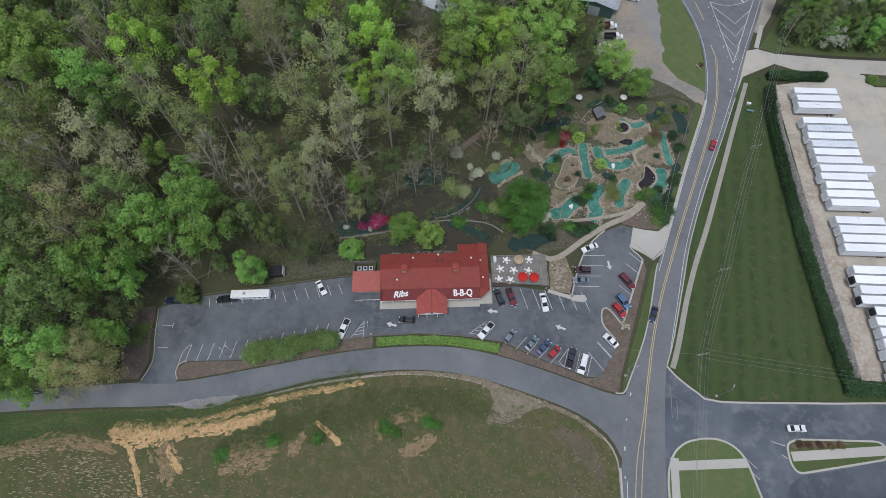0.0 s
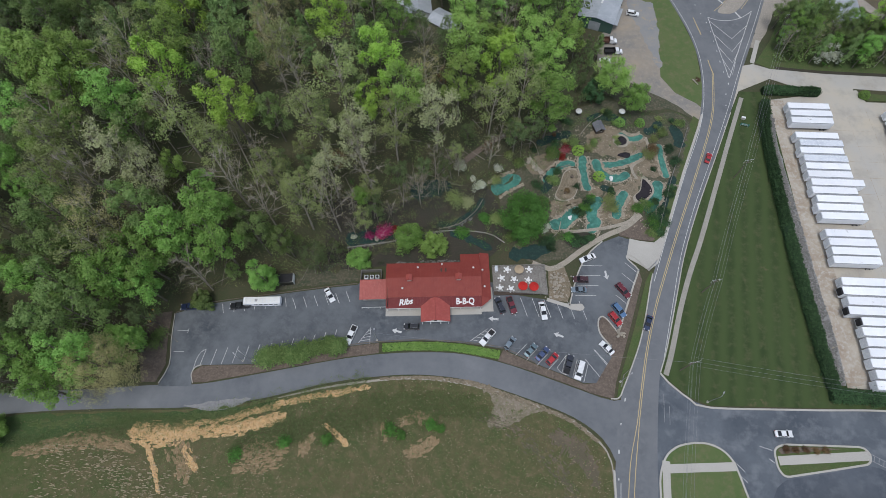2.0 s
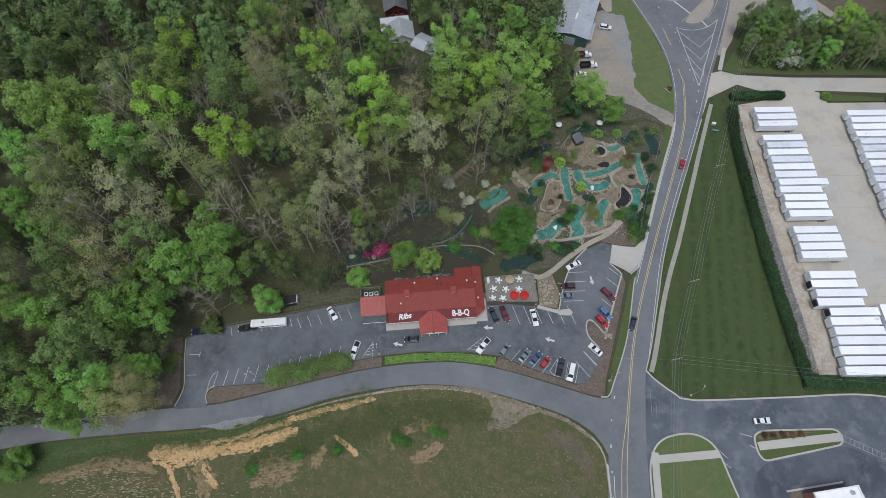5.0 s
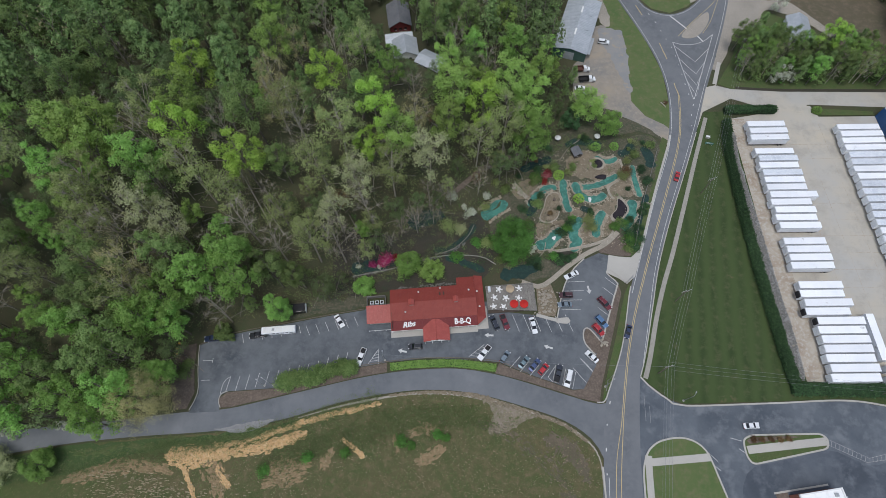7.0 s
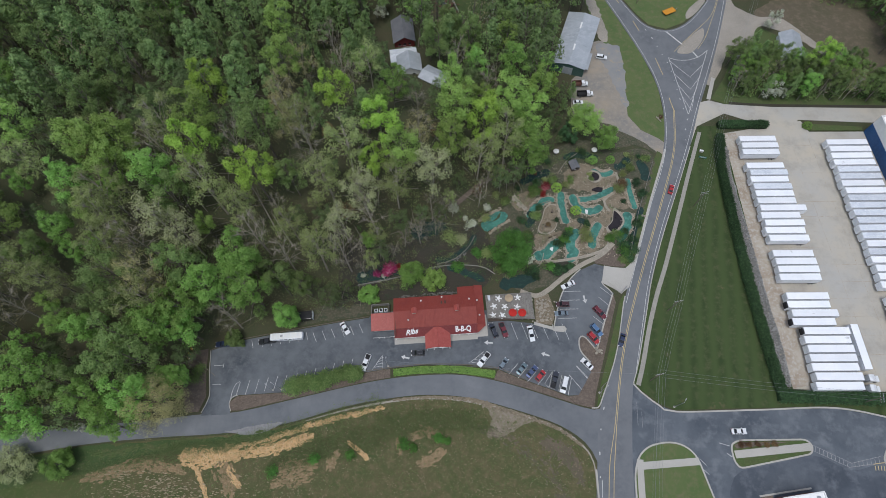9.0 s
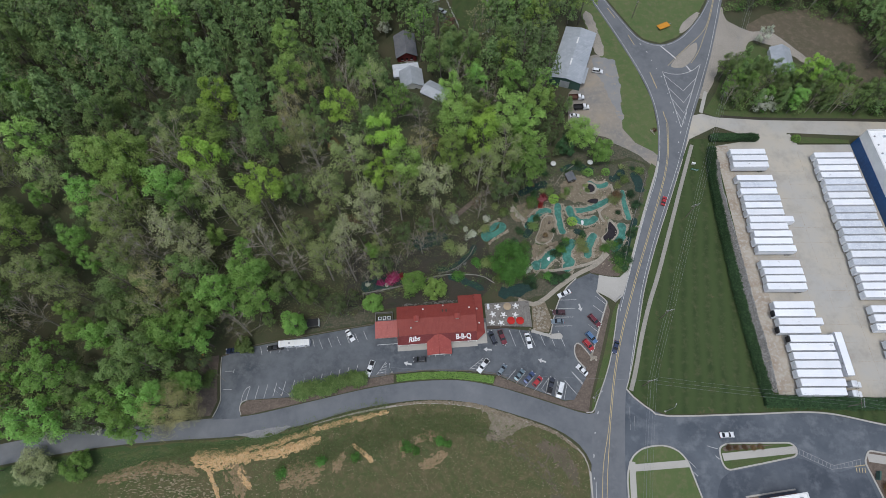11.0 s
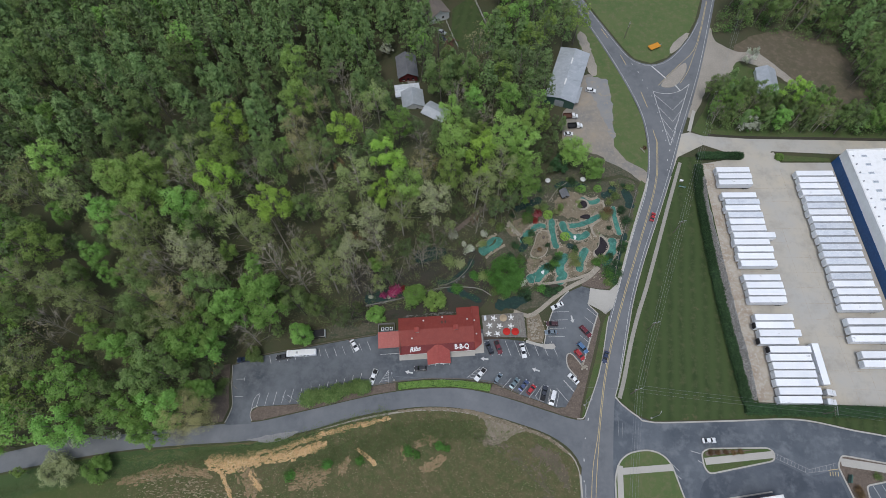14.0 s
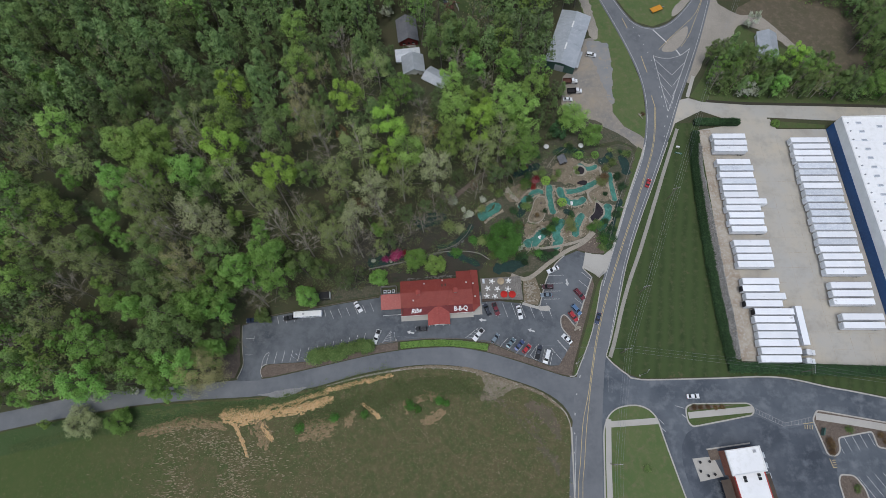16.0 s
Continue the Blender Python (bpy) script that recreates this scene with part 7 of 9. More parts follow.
def hedge(name, line, width, height, tone, words, per_metre=90, size=0.26, rough=0.12):
    g = np.random.default_rng(int(abs(line[0][0]) + height * 10))
    pts = curve(line, 1.0)
    t = thing(name, pose(pts[0][0], pts[0][1], 0), words, "hedge")
    o = np.array((*pts[0], 0))
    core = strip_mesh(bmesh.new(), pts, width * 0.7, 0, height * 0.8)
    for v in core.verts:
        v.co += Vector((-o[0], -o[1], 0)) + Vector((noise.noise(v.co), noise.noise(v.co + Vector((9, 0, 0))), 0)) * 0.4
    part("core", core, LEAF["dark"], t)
    cs = []
    for a, b in zip(pts, pts[1:]):
        a, b = np.array(a), np.array(b)
        d = (b - a) / np.linalg.norm(b - a)
        s = np.array((-d[1], d[0]))
        k = int(per_metre * np.linalg.norm(b - a))
        bulge = 1 + 0.22 * noise.noise((a[0] * 0.35, a[1] * 0.35, 2))
        u = g.uniform(-1, 1, k)
        z = height * bulge * (1 - 0.75 * np.clip(np.abs(u), 0, 1) ** 3 * g.uniform(0.2, 1.2, k))
        cs.append(np.column_stack([(a + g.uniform(0, 1, k)[:, None] * (b - a) + (s * width * 0.5 * bulge) * u[:, None]) - o[:2], z * g.uniform(0.75, 1.03, k)]))
    hang("foliage", leaf_mesh("foliage", np.concatenate(cs), rough, 1, size, g), LEAF[tone], t)


hedge("hedge_yard_west", [(104.6, 141), (102.4, 128), (102.2, 108), (102.3, 94), (102.6, 82), (103.1, 70), (103.8, 58), (104.5, 47), (105.4, 37.6)], 3.7, 2.6, "hedge", "long dark evergreen hedge above the truck yard", 150, 0.3, 0.2)
hedge("hedge_yard_south", [(104, 35.4), (122, 35.6), (144, 36), (175, 36.4)], 3.8, 2.5, "hedge", "shaggy green hedge south of the truck yard", 120, 0.3, 0.3)
hedge("hedge_yard_north", [(104.5, 146), (114, 146.4), (125, 146.6)], 3.4, 3.0, "hedge", "clipped dark hedge by the driveway", 170, 0.28)
clipped_ball(141.4, 146.8, 1.9, "spring", "bright green round bush at the yard entrance")
hedge("bank_planting", [(-22.4, 38.6), (-14, 39.8), (-1.4, 40.5), (11.8, 39.4)], 2.3, 0.4, "spring", "low bright green ground cover on the bank", 320, 0.17, 0.1)

# tall arching shrubs beside the car park
for k, (x, y, r) in enumerate(((-55.4, 32.6, 3.6), (-51.6, 33.6, 3.0), (-48.6, 34.4, 3.2), (-44.6, 35.4, 3.4), (-40.8, 36.4, 2.8), (-37.2, 37.2, 3.5), (-34.8, 37.6, 2.6))):
    shrub("tall_shrub", x, y, r * 0.98, 4.4 + 0.5 * math.sin(k * 2.3), "tallshrub", "tall feathery green shrub in the mulch bed", group="shrubs by the car park", z=0.05, sprays=2200, size=0.27, seed=k)

# ---- the garden with its putting greens ----
sheet("garden_bed", [(20, 70.5), (30, 71.5), (38, 77.5), (46, 83), (54, 88.5), (58.5, 82), (62.5, 85), (68.6, 104), (76.5, 127), (72, 134), (60, 132), (48, 138), (33, 130), (24, 118), (16, 106), (10, 92), (12, 80)], 0.01, GARDEN, "garden ground of mulch, moss and gravel", "garden", wobble=1.4, smooth=2.5)
gravel_z = 0.02
for outline in ([(39.8, 121.5), (45, 125), (50, 125.6), (58.6, 117.4), (58.4, 112.4), (53, 109), (49, 112.6), (44, 113), (40.6, 115)], [(43, 88), (46, 85.4), (52, 88), (55.6, 93), (57.6, 104), (62, 105), (61.6, 110), (55, 108), (52.6, 102), (47, 100), (45, 96)], [(26, 92), (29.4, 90), (31, 93.6), (38, 95), (40.6, 99.6), (44, 100), (44, 97), (36, 91), (33, 91)],
                [(48.5, 122), (59.1, 122.8), (59.5, 116.8), (54.6, 114), (46.1, 113.9), (45.4, 118.1)], [(54.5, 112.9), (63.3, 117.1), (63.8, 108.9), (59.4, 104.7), (55, 107.1)], [(27.7, 92.9), (32.2, 91.1), (30.3, 86.8), (26.8, 86.5)], [(40.1, 87.5), (44.6, 88.9), (46.2, 85.3), (41.7, 83.5)],
                [(59, 106), (64.4, 106), (64, 114), (60, 117), (57, 112)], [(22, 103), (28, 106), (27, 112), (21, 110), (18, 106)]):
    gravel_z += 0.004
    sheet("gravel_patch", outline, gravel_z, SAND_BED, "patch of tan gravel among the putting greens", "gravel bed", wobble=1.0, smooth=1.0, thick=0.1)
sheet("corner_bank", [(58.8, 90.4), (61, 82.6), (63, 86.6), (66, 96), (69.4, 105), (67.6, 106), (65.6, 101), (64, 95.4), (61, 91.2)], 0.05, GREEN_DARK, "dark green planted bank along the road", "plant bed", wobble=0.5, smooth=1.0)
sheet("corner_bank_north", [(67.8, 108), (69.6, 106), (74.8, 122), (76, 128), (70, 131), (67, 126), (68.6, 118)], 0.045, GARDEN, "dark mossy bank along the road", "plant bed", wobble=1.6, smooth=1.0)
# dark soil bank; the shade of its trees is part of the colour
sheet("garden_shade_bed", [(-42, 63), (-24, 65), (8, 71), (10, 88), (4, 96), (-8, 92), (-24, 84), (-42, 80)], 0.012, SHADED_SOIL, "dark leaf-strewn bank behind the restaurant", "garden", smooth=3.0)


def ribbon_of(name, pts, width, z, mat, words, cat, rim=None, base=0.0):
    """A winding strip with rounded ends and an uneven edge, and a rim round it if given."""
    line = [(x + 0.35 * noise.noise((x * 0.4, y * 0.4, 6)), y + 0.35 * noise.noise((x * 0.4, y * 0.4, 8))) for x, y in curve(pts, 0.6)]
    n = len(line)

    def outline(extra):
        left, right = [], []
        for i, p in enumerate(line):
            a, b = np.array(line[max(0, i - 1)]), np.array(line[min(n - 1, i + 1)])
            d = (b - a) / np.linalg.norm(b - a)
            s = np.array((-d[1], d[0]))
            end = min(i, n - 1 - i) * 0.6 / width
            w = (width / 2) * math.sqrt(max(0.12, 1 - max(0.0, 1 - end * 2) ** 2)) * (1 + 0.45 * noise.noise((p[0] * 0.6, p[1] * 0.6, 1))) + extra * (1 + 1.2 * noise.noise((p[0] * 0.9, p[1] * 0.9, 5)))
            left.append(tuple(np.array(p) + s * w))
            right.append(tuple(np.array(p) - s * w))
        return left + right[::-1]
    if rim:
        sheet(name + "_rim", outline(0.42), z - 0.03, rim, "pale stone rim of the " + words.split()[-1], "edging", thick=0.3)
    return sheet(name, outline(0.0), z, mat, words, cat, thick=0.3)


GREENS = (
    ([(38, 112.3), (37.7, 107), (38.4, 101.8), (39.3, 97.9)], 2.5), ([(42.2, 111.2), (43.2, 106.7), (46.4, 103.8), (50.1, 103.8), (53.2, 106.1)], 2.7),
    ([(44.1, 108.6), (49.6, 109.5), (54.4, 111.7), (59, 114.8)], 2.3), ([(64.9, 119.1), (64.8, 114.8), (65.3, 110.2), (66.2, 105.2)], 2.0),
    ([(62.9, 103.7), (62.3, 99.2), (60.8, 94.8), (58.1, 91.2)], 3.6), ([(51.9, 98.4), (49.6, 94.6), (48.5, 90.9), (48.4, 87.5)], 3.0),
    ([(43.4, 95.6), (41, 91.8), (40.1, 88.2), (41.1, 85.3), (39.1, 81.9)], 3.5), ([(26.2, 83.8), (30.3, 84.5), (33.4, 87.6), (36.7, 90.8)], 3.8),
    ([(24.5, 100.3), (27, 103.9), (30.2, 107.1), (33.6, 108.7), (35.1, 107.6)], 2.4), ([(7.4, 94.4), (11.1, 97.9), (16.2, 101.4)], 4.6), ([(51.1, 123.2), (53.6, 120.9), (56.7, 120.9), (59.5, 122.3)], 2.1))
for k, (pts, w) in enumerate(GREENS):
    ribbon_of("putting_green", pts, w * 1.05, 0.07 + 0.002 * k, GREEN_FELT, "winding teal carpet putting green", "putting green", PALE_PATH if k not in (9,) else None)
# greens under the trees: their shade is in the dark colour
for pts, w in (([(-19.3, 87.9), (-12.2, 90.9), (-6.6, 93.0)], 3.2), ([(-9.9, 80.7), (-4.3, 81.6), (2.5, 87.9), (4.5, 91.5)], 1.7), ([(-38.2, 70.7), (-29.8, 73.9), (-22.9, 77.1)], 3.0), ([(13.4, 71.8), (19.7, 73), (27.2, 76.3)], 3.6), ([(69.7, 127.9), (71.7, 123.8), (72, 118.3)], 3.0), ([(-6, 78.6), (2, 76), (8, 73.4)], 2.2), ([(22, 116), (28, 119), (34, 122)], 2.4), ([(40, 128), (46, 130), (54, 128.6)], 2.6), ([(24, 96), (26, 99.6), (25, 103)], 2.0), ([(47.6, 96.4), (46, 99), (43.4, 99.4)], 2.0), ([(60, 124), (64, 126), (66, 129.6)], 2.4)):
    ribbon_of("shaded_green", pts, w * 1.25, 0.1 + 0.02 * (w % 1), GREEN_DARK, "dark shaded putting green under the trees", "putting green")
sheet("pond_round_rim", [(51.6 + 2.9 * math.cos(a), 119.7 + 2.9 * math.sin(a)) for a in np.linspace(0, 6.28, 25)[:-1]], 0.12, PALE_PATH, "pale stone ring of the round pond", "edging")
sheet("pond_round", [(51.6 + 2.0 * math.cos(a), 119.7 + 2.0 * math.sin(a)) for a in np.linspace(0, 6.28, 25)[:-1]], 0.14, WATER, "small round dark pond", "water")
POND = [(58, 104), (60.3, 101.4), (60.6, 99), (58.9, 96.6), (56.3, 95), (55, 97), (57, 99.6)]
pc = np.mean(POND, 0)
sheet("pond_long_rim", [tuple(pc + (np.array(p) - pc) * 1.28) for p in POND], 0.12, PALE_PATH, "pale stone rim of the dark pond", "edging", smooth=0.6)
sheet("pond_long", POND, 0.14, WATER, "irregular dark garden pond", "water", smooth=0.6)
sheet("pond_small", [(50, 113.2), (52, 114.6), (54.4, 114.4), (53.6, 112.4)], 0.13, WATER, "small dark pool among rocks", "water", smooth=0.5)
ISLE = [(31.6, 104.3), (34.5, 106), (36.8, 103.6), (36.1, 100.2), (34.6, 95.6), (31.4, 93.6), (28.6, 95.0), (30.2, 99.8)]
ic = np.mean(ISLE, 0)
sheet("sand_trap_rim", [tuple(ic + (np.array(p) - ic) * 1.1) for p in ISLE], 0.11, PALE_PATH, "pale rim of the sand bed", "edging", smooth=0.6)
sheet("sand_trap", ISLE, 0.14, SAND_BED, "tan sand bed with two holes", "sand", smooth=0.6)
for x, y in ((34, 102.8), (31.6, 96.4)):
    t = thing("planter_tub", pose(x, y, 0.14), "small dark planter tub in the sand bed", "planter")
    bm = bmesh.new()
    tube(bm, (0, 0, 0), (0, 0, 0.5), 0.45, 0.55, n=14)
    part("tub", bm, DARK, t)
    bm = bmesh.new()
    tube(bm, (0, 0, 0.5), (0, 0, 0.54), 0.5, n=14)
    part("soil", bm, MULCH, t)
strip("path_garden_east", [(31, 81.6), (34.8, 82), (41, 83.2), (47, 84.8), (52.6, 87.4), (55, 91), (54.6, 94)], 1.1, 0, 0.112, PALE_PATH, "pale winding garden path", "path")
strip("path_garden_north", [(56, 104), (54.4, 108.6), (58.2, 112), (61, 116), (60.4, 122)], 0.9, 0, 0.108, PALE_PATH, "pale path among the greens", "path")
strip("path_garden_west", [(24, 103.5), (22, 106), (19.8, 108.6), (18.6, 111)], 1.6, 0, 0.124, PALE_PATH, "pale stepped stone path", "path")
strip("path_wood", [(-5.7, 98.2), (2.8, 106.6), (6.2, 110.2), (11.6, 114.6), (18.7, 120.3), (26, 124)], 1.5, 0, 0.05, MULCH, "tan earth track along the wood's edge", "path")
strip("path_behind", [(-37.5, 69.1), (-22, 74), (-8, 78.6), (6, 79), (12, 76)], 0.35, 0, 0.155, TIMBER_GREY, "narrow stone-edged path behind the restaurant", "path")
sheet("bed_dark_kidney", [(30.8, 79.6), (32, 77), (35.5, 75.6), (39.6, 78.2), (41, 80.6), (36.6, 82)], 0.086, SHADED_SOIL, "dark planted bed inside the path", "mulch bed", smooth=1.0)
sheet("bed_gravel_corner", [(48.6, 82.3), (56.2, 89.2), (57.8, 85), (60, 81), (55, 80.6), (51, 81.4)], 0.06, MULCH, "grey-brown gravel corner bed", "gravel bed", smooth=1.0)
sheet("bed_stone_terrace", [(25.9, 67.6), (31, 69), (33.3, 62), (31.8, 57.4), (26.2, 57.6)], 0.08, SAND_BED, "stony terrace bed between deck and bays", "rock garden")
sheet("grass_corner_garden", [(58.6, 81), (60.4, 80.2), (64.8, 84.8), (70, 101), (76, 119), (80.2, 131.4), (78.4, 133), (74.4, 124), (67.4, 104), (62.6, 87)], 0.017, VERGE, "grass verge between garden fence and road", "grass verge")


def stones(name, n, where, lo, hi, mat, words, seed, kind="stuff", flat=0.6):
    """Loose angular stones strewn by where(g), joined."""
    g = np.random.default_rng(seed)
    base = bmesh.new()
    bmesh.ops.create_icosphere(base, subdivisions=1, radius=1.0)
    co = np.array([v.co[:] for v in base.verts])
    fa = np.array([[v.index for v in f.verts] for f in base.faces])
    base.free()
    vs, fs = [], []
    for i in range(n):
        x, y, z = where(g)
        r = g.uniform(lo, hi)
        c = co * g.uniform(0.65, 1.2, (len(co), 1)) * np.array((r * g.uniform(0.8, 1.4), r, r * flat))
        a = g.uniform(0, 6.28)
        c = c @ np.array(((math.cos(a), math.sin(a), 0), (-math.sin(a), math.cos(a), 0), (0, 0, 1)))
        vs.append(c + np.array((x, y, (z if z > 3 else z + hill(x, y) + 0.15 * min(1.0, hill(x, y))) + r * flat * 0.4)))
        fs.append(fa + i * len(co))
    me = bpy.data.meshes.new(name)
    me.from_pydata(np.concatenate(vs).tolist(), [], np.concatenate(fs).tolist())
    return tagged(hang(name, me, mat), words, "stones", kind=kind)


def on_riprap(g):
    y = g.uniform(39, 134)
    wide = lerp_points([(39, 1.6), (50, 2.2), (90, 1.7), (134, 0.7)], y)
    return lerp_points([(39, 107.8), (50, 107.7), (72, 106.5), (96, 105.7), (122, 104.9), (136, 106.6)], y) + g.uniform(-1, 1) * wide, y, 0.02


def along(lines, spread):
    """Picks a place near one of the lines."""
    pool = [p for ln in lines for p in curve(ln, 0.3)]

    def pick(g):
        p = pool[int(g.integers(len(pool)))]
        return p[0] + g.normal(0, spread), p[1] + g.normal(0, spread), 0.03
    return pick


sheet("riprap_bed", [(105.4, 136), (103.2, 122), (103.8, 96), (104.4, 72), (105.4, 50), (106.2, 39), (109.6, 39), (110, 50), (108.6, 72), (107.6, 96), (106.4, 122), (107, 136)], 0.03, STONE_DUST, "grey stone bed between hedge and yard", "gravel bed", smooth=3.0, wobble=0.5)
stones("riprap", 2300, on_riprap, 0.16, 0.42, GREY_ROCK, "grey riprap stones on the bank below the hedge", 1)


def in_pool(x, y):
    """Inside a pond or the sand bed."""
    return math.dist((x, y), (51.6, 119.7)) < 2.6 or any(math.dist((x, y), p) < 2.2 for p in ((58.6, 101.4), (57.8, 98.6), (56.6, 96.6), (52.4, 113.6), (33.4, 102.6), (32.6, 98.4)))


def edge_of_green(g):
    while True:
        pts, w = GREENS[int(g.integers(len(GREENS)))]
        ln = curve(pts, 0.5)
        i = int(g.integers(1, len(ln) - 1))
        d = np.array(ln[i + 1]) - np.array(ln[i - 1])
        d /= np.linalg.norm(d)
        s = g.choice((-1, 1)) * (w * 0.52 + g.uniform(0.25, 1.0) ** 1.6 * 1.1)
        x, y = ln[i][0] - d[1] * s, ln[i][1] + d[0] * s
        if not in_pool(x, y):
            return x, y, 0.04


GREEN_LINES = [(curve(pts, 1.5), w) for pts, w in GREENS]


def off_green(g):
    while True:
        x, y = g.uniform(26, 64), g.uniform(84, 126)
        if all(min(math.dist((x, y), p) for p in ln) > w / 2 + 1.0 for ln, w in GREEN_LINES) and all(math.dist((x, y), q) > r for q, r in (((51.6, 119.7), 3.2), ((58, 99), 4.6), ((52, 113.6), 3), ((32.6, 100), 5))):
            return x, y, 0.0


stones("garden_stones", 2100, edge_of_green, 0.12, 0.4, ROCK, "tan stones edging the putting greens", 2)
stones("garden_rubble", 520, off_green, 0.1, 0.26, ROCK, "scattered tan garden stones", 3)
stones("terrace_stones", 120, lambda g: (28.8 + g.normal(0, 1.5), g.uniform(58.4, 67), 0.1), 0.12, 0.5, PALE_PATH, "pale stones of the terrace bed", 4)
stones("wall_stones", 260, along([[(-9.9, 79.6), (-4.3, 80.4), (1, 84)], [(-37.5, 69.1), (-22, 74), (-8, 78.6)], [(-22, 66), (4, 69)]], 0.3), 0.15, 0.4, GREY_ROCK, "grey stones along the bank paths", 5)

clipped_ball(51.4, 127, 1.9, "spring", "round light-green clipped bush")
clipped_ball(58.5, 127.4, 1.8, "spring", "round light-green clipped bush")
clipped_ball(36.2, 113.4, 2.1, "lime", "round lime-green clipped bush")
clipped_ball(43.0, 103.3, 2.0, "lime", "round lime-green clipped bush")
for k, (x, y, r, h, tone, words) in enumerate((
        (27.3, 111, 2.6, 3.2, "mid", "rounded green garden shrub"), (39.6, 114.6, 2.0, 2.2, "olive", "olive-green low conifer shrub"), (61.8, 116.3, 2.6, 2.8, "rust", "brown-green rounded garden shrub"),
        (46.1, 91.4, 2.6, 2.6, "olive", "thin olive garden shrub"), (57.4, 93.4, 2.5, 1.5, "mid", "low dark green spreading shrub"), (54.6, 92, 1.8, 1.3, "mid", "low dark green spreading shrub"), (38.2, 92.6, 1.7, 1.6, "dark", "dark green garden shrub"),
        (35, 89.6, 2.0, 1.8, "dark", "dark green garden shrub"), (24.4, 77.2, 2.0, 1.8, "dark", "dark rounded shrub by the path"), (26.8, 75.2, 1.7, 1.6, "dark", "dark rounded shrub by the path"), (34.4, 78.6, 2.2, 1.2, "dark", "low dark juniper in the kidney bed"),
        (37.4, 78.4, 1.8, 1.0, "dark", "low dark juniper in the kidney bed"), (60.6, 87, 2.6, 1.2, "dark", "dark juniper on the corner bank"), (63.4, 92, 2.4, 1.3, "dark", "dark juniper on the corner bank"), (66, 98.6, 2.2, 1.3, "dark", "dark juniper on the corner bank"),
        (59.6, 83.6, 2.2, 1.0, "mid", "low green shrub on the corner bank"), (31.6, 114.3, 2.0, 2.6, "red", "red-leaved weeping maple shrub"), (31, 111.6, 1.0, 1.2, "red", "small red-leaved maple shrub"),
        (-26.1, 75.8, 2.5, 2.4, "pink", "pink and magenta azalea in bloom"), (-31.2, 73.6, 1.8, 1.8, "pink", "deep pink azalea in bloom"), (-23.6, 76.8, 1.4, 1.6, "red", "red azalea in bloom"), (-35.8, 72.4, 1.0, 1.0, "blossom", "small white blossoming shrub"), (-29.0, 73.4, 0.9, 0.9, "blossom", "small white blossoming shrub"),
        (24.7, 81.3, 1.3, 1.4, "blossom", "small white blossoming shrub"),
        (42, 118, 1.6, 1.4, "mid", "green shrub among the rocks"), (70, 112, 2.4, 1.8, "dark", "dark shrub along the garden fence"), (68, 117, 2.2, 1.8, "dark", "dark shrub along the garden fence"), (72.6, 128.6, 2.2, 1.6, "mid", "shrub at the garden corner"),
        (-90, 33.8, 3.2, 3.6, "mid", "rounded dark green shrub by the car park"), (-88.6, 37, 2.4, 2.8, "mid", "rounded green shrub by the car park"), (9, 84, 2.6, 2.0, "olive", "thin shrub under the trees"), (14, 78, 2.2, 1.8, "mid", "green shrub under the trees"))):
    shrub("shrub" if tone not in ("pink", "red") else "azalea" if tone == "pink" else "red_shrub", x, y, r, h, tone, words, sprays=900 if r > 2 else 500, size=0.2, seed=k)

for k, (x, y, r, h) in enumerate(((39.6, 93.7, 1.9, 1.7), (36.9, 88.4, 1.7, 1.4), (58, 92.9, 2.0, 1.4), (60.5, 89.6, 2.6, 1.5), (28.7, 104.5, 2.0, 1.6), (43.2, 126.6, 1.8, 1.4), (47, 97.5, 1.6, 1.2), (61.2, 95.4, 1.5, 1.2), (35.1, 78, 2.4, 1.2), (39.3, 79.9, 1.8, 1.0), (26.5, 77.9, 2.2, 1.6), (63.6, 87.6, 2.4, 1.4), (62, 84, 2.0, 1.2), (22, 98, 2.4, 1.6), (19.6, 93, 2.2, 1.6), (24, 91.6, 2.2, 1.8), (33, 126, 2.4, 1.6), (47.6, 131, 2.2, 1.6), (28, 116, 2.2, 1.6), (67.4, 101, 1.6, 1.2))):
    shrub("evergreen_shrub", x, y, r, h, "hedge", "low dark evergreen shrub between the greens", group="dark evergreen shrubs", sprays=800, size=0.17, seed=k + 300)

# garden and field trees that stand alone
def lone_tree(x, y, height, radius, puffs, low, sprays, size, thin, tone, words, seed):
    g = np.random.default_rng(seed)
    rows, crown = clouded_tree(g, height, radius, puffs, low, sprays, size, thin)
    ob = thing("tree", pose(x, y, hill(x, y) - 0.05), words, "tree")
    hang("trunk", rows_mesh("trunk", rows), BARK, ob)
    hang("crown", crown, LEAF[tone], ob)


lone_tree(17.0, 82.2, 13.0, 7.7, 48, 0.16, 420, 0.24, 0.0, "shade", "large dense rounded deep green tree over the garden", 77)
lone_tree(-91.6, 24.0, 23.5, 8.0, 34, 0.46, 560, 0.135, 0.7, "tan", "feathery cream and tan tree over the side road", 83)
lone_tree(-91.8, 31.6, 17.0, 5.4, 24, 0.42, 360, 0.24, 0.1, "spring", "bright green tree beside the mulch bank", 84)
lone_tree(47.6, 140.4, 15.5, 6.6, 30, 0.36, 380, 0.22, 0.15, "fresh", "rounded light green tree beside the gravel yard", 78)
lone_tree(56.2, 134.6, 10.5, 5.0, 22, 0.25, 330, 0.22, 0.3, "spring", "spreading fresh green tree above the garden", 79)
lone_tree(41.6, 137.6, 8.0, 4.2, 20, 0.2, 330, 0.22, 0.1, "hedge", "dark evergreen bushy tree above the garden", 80)
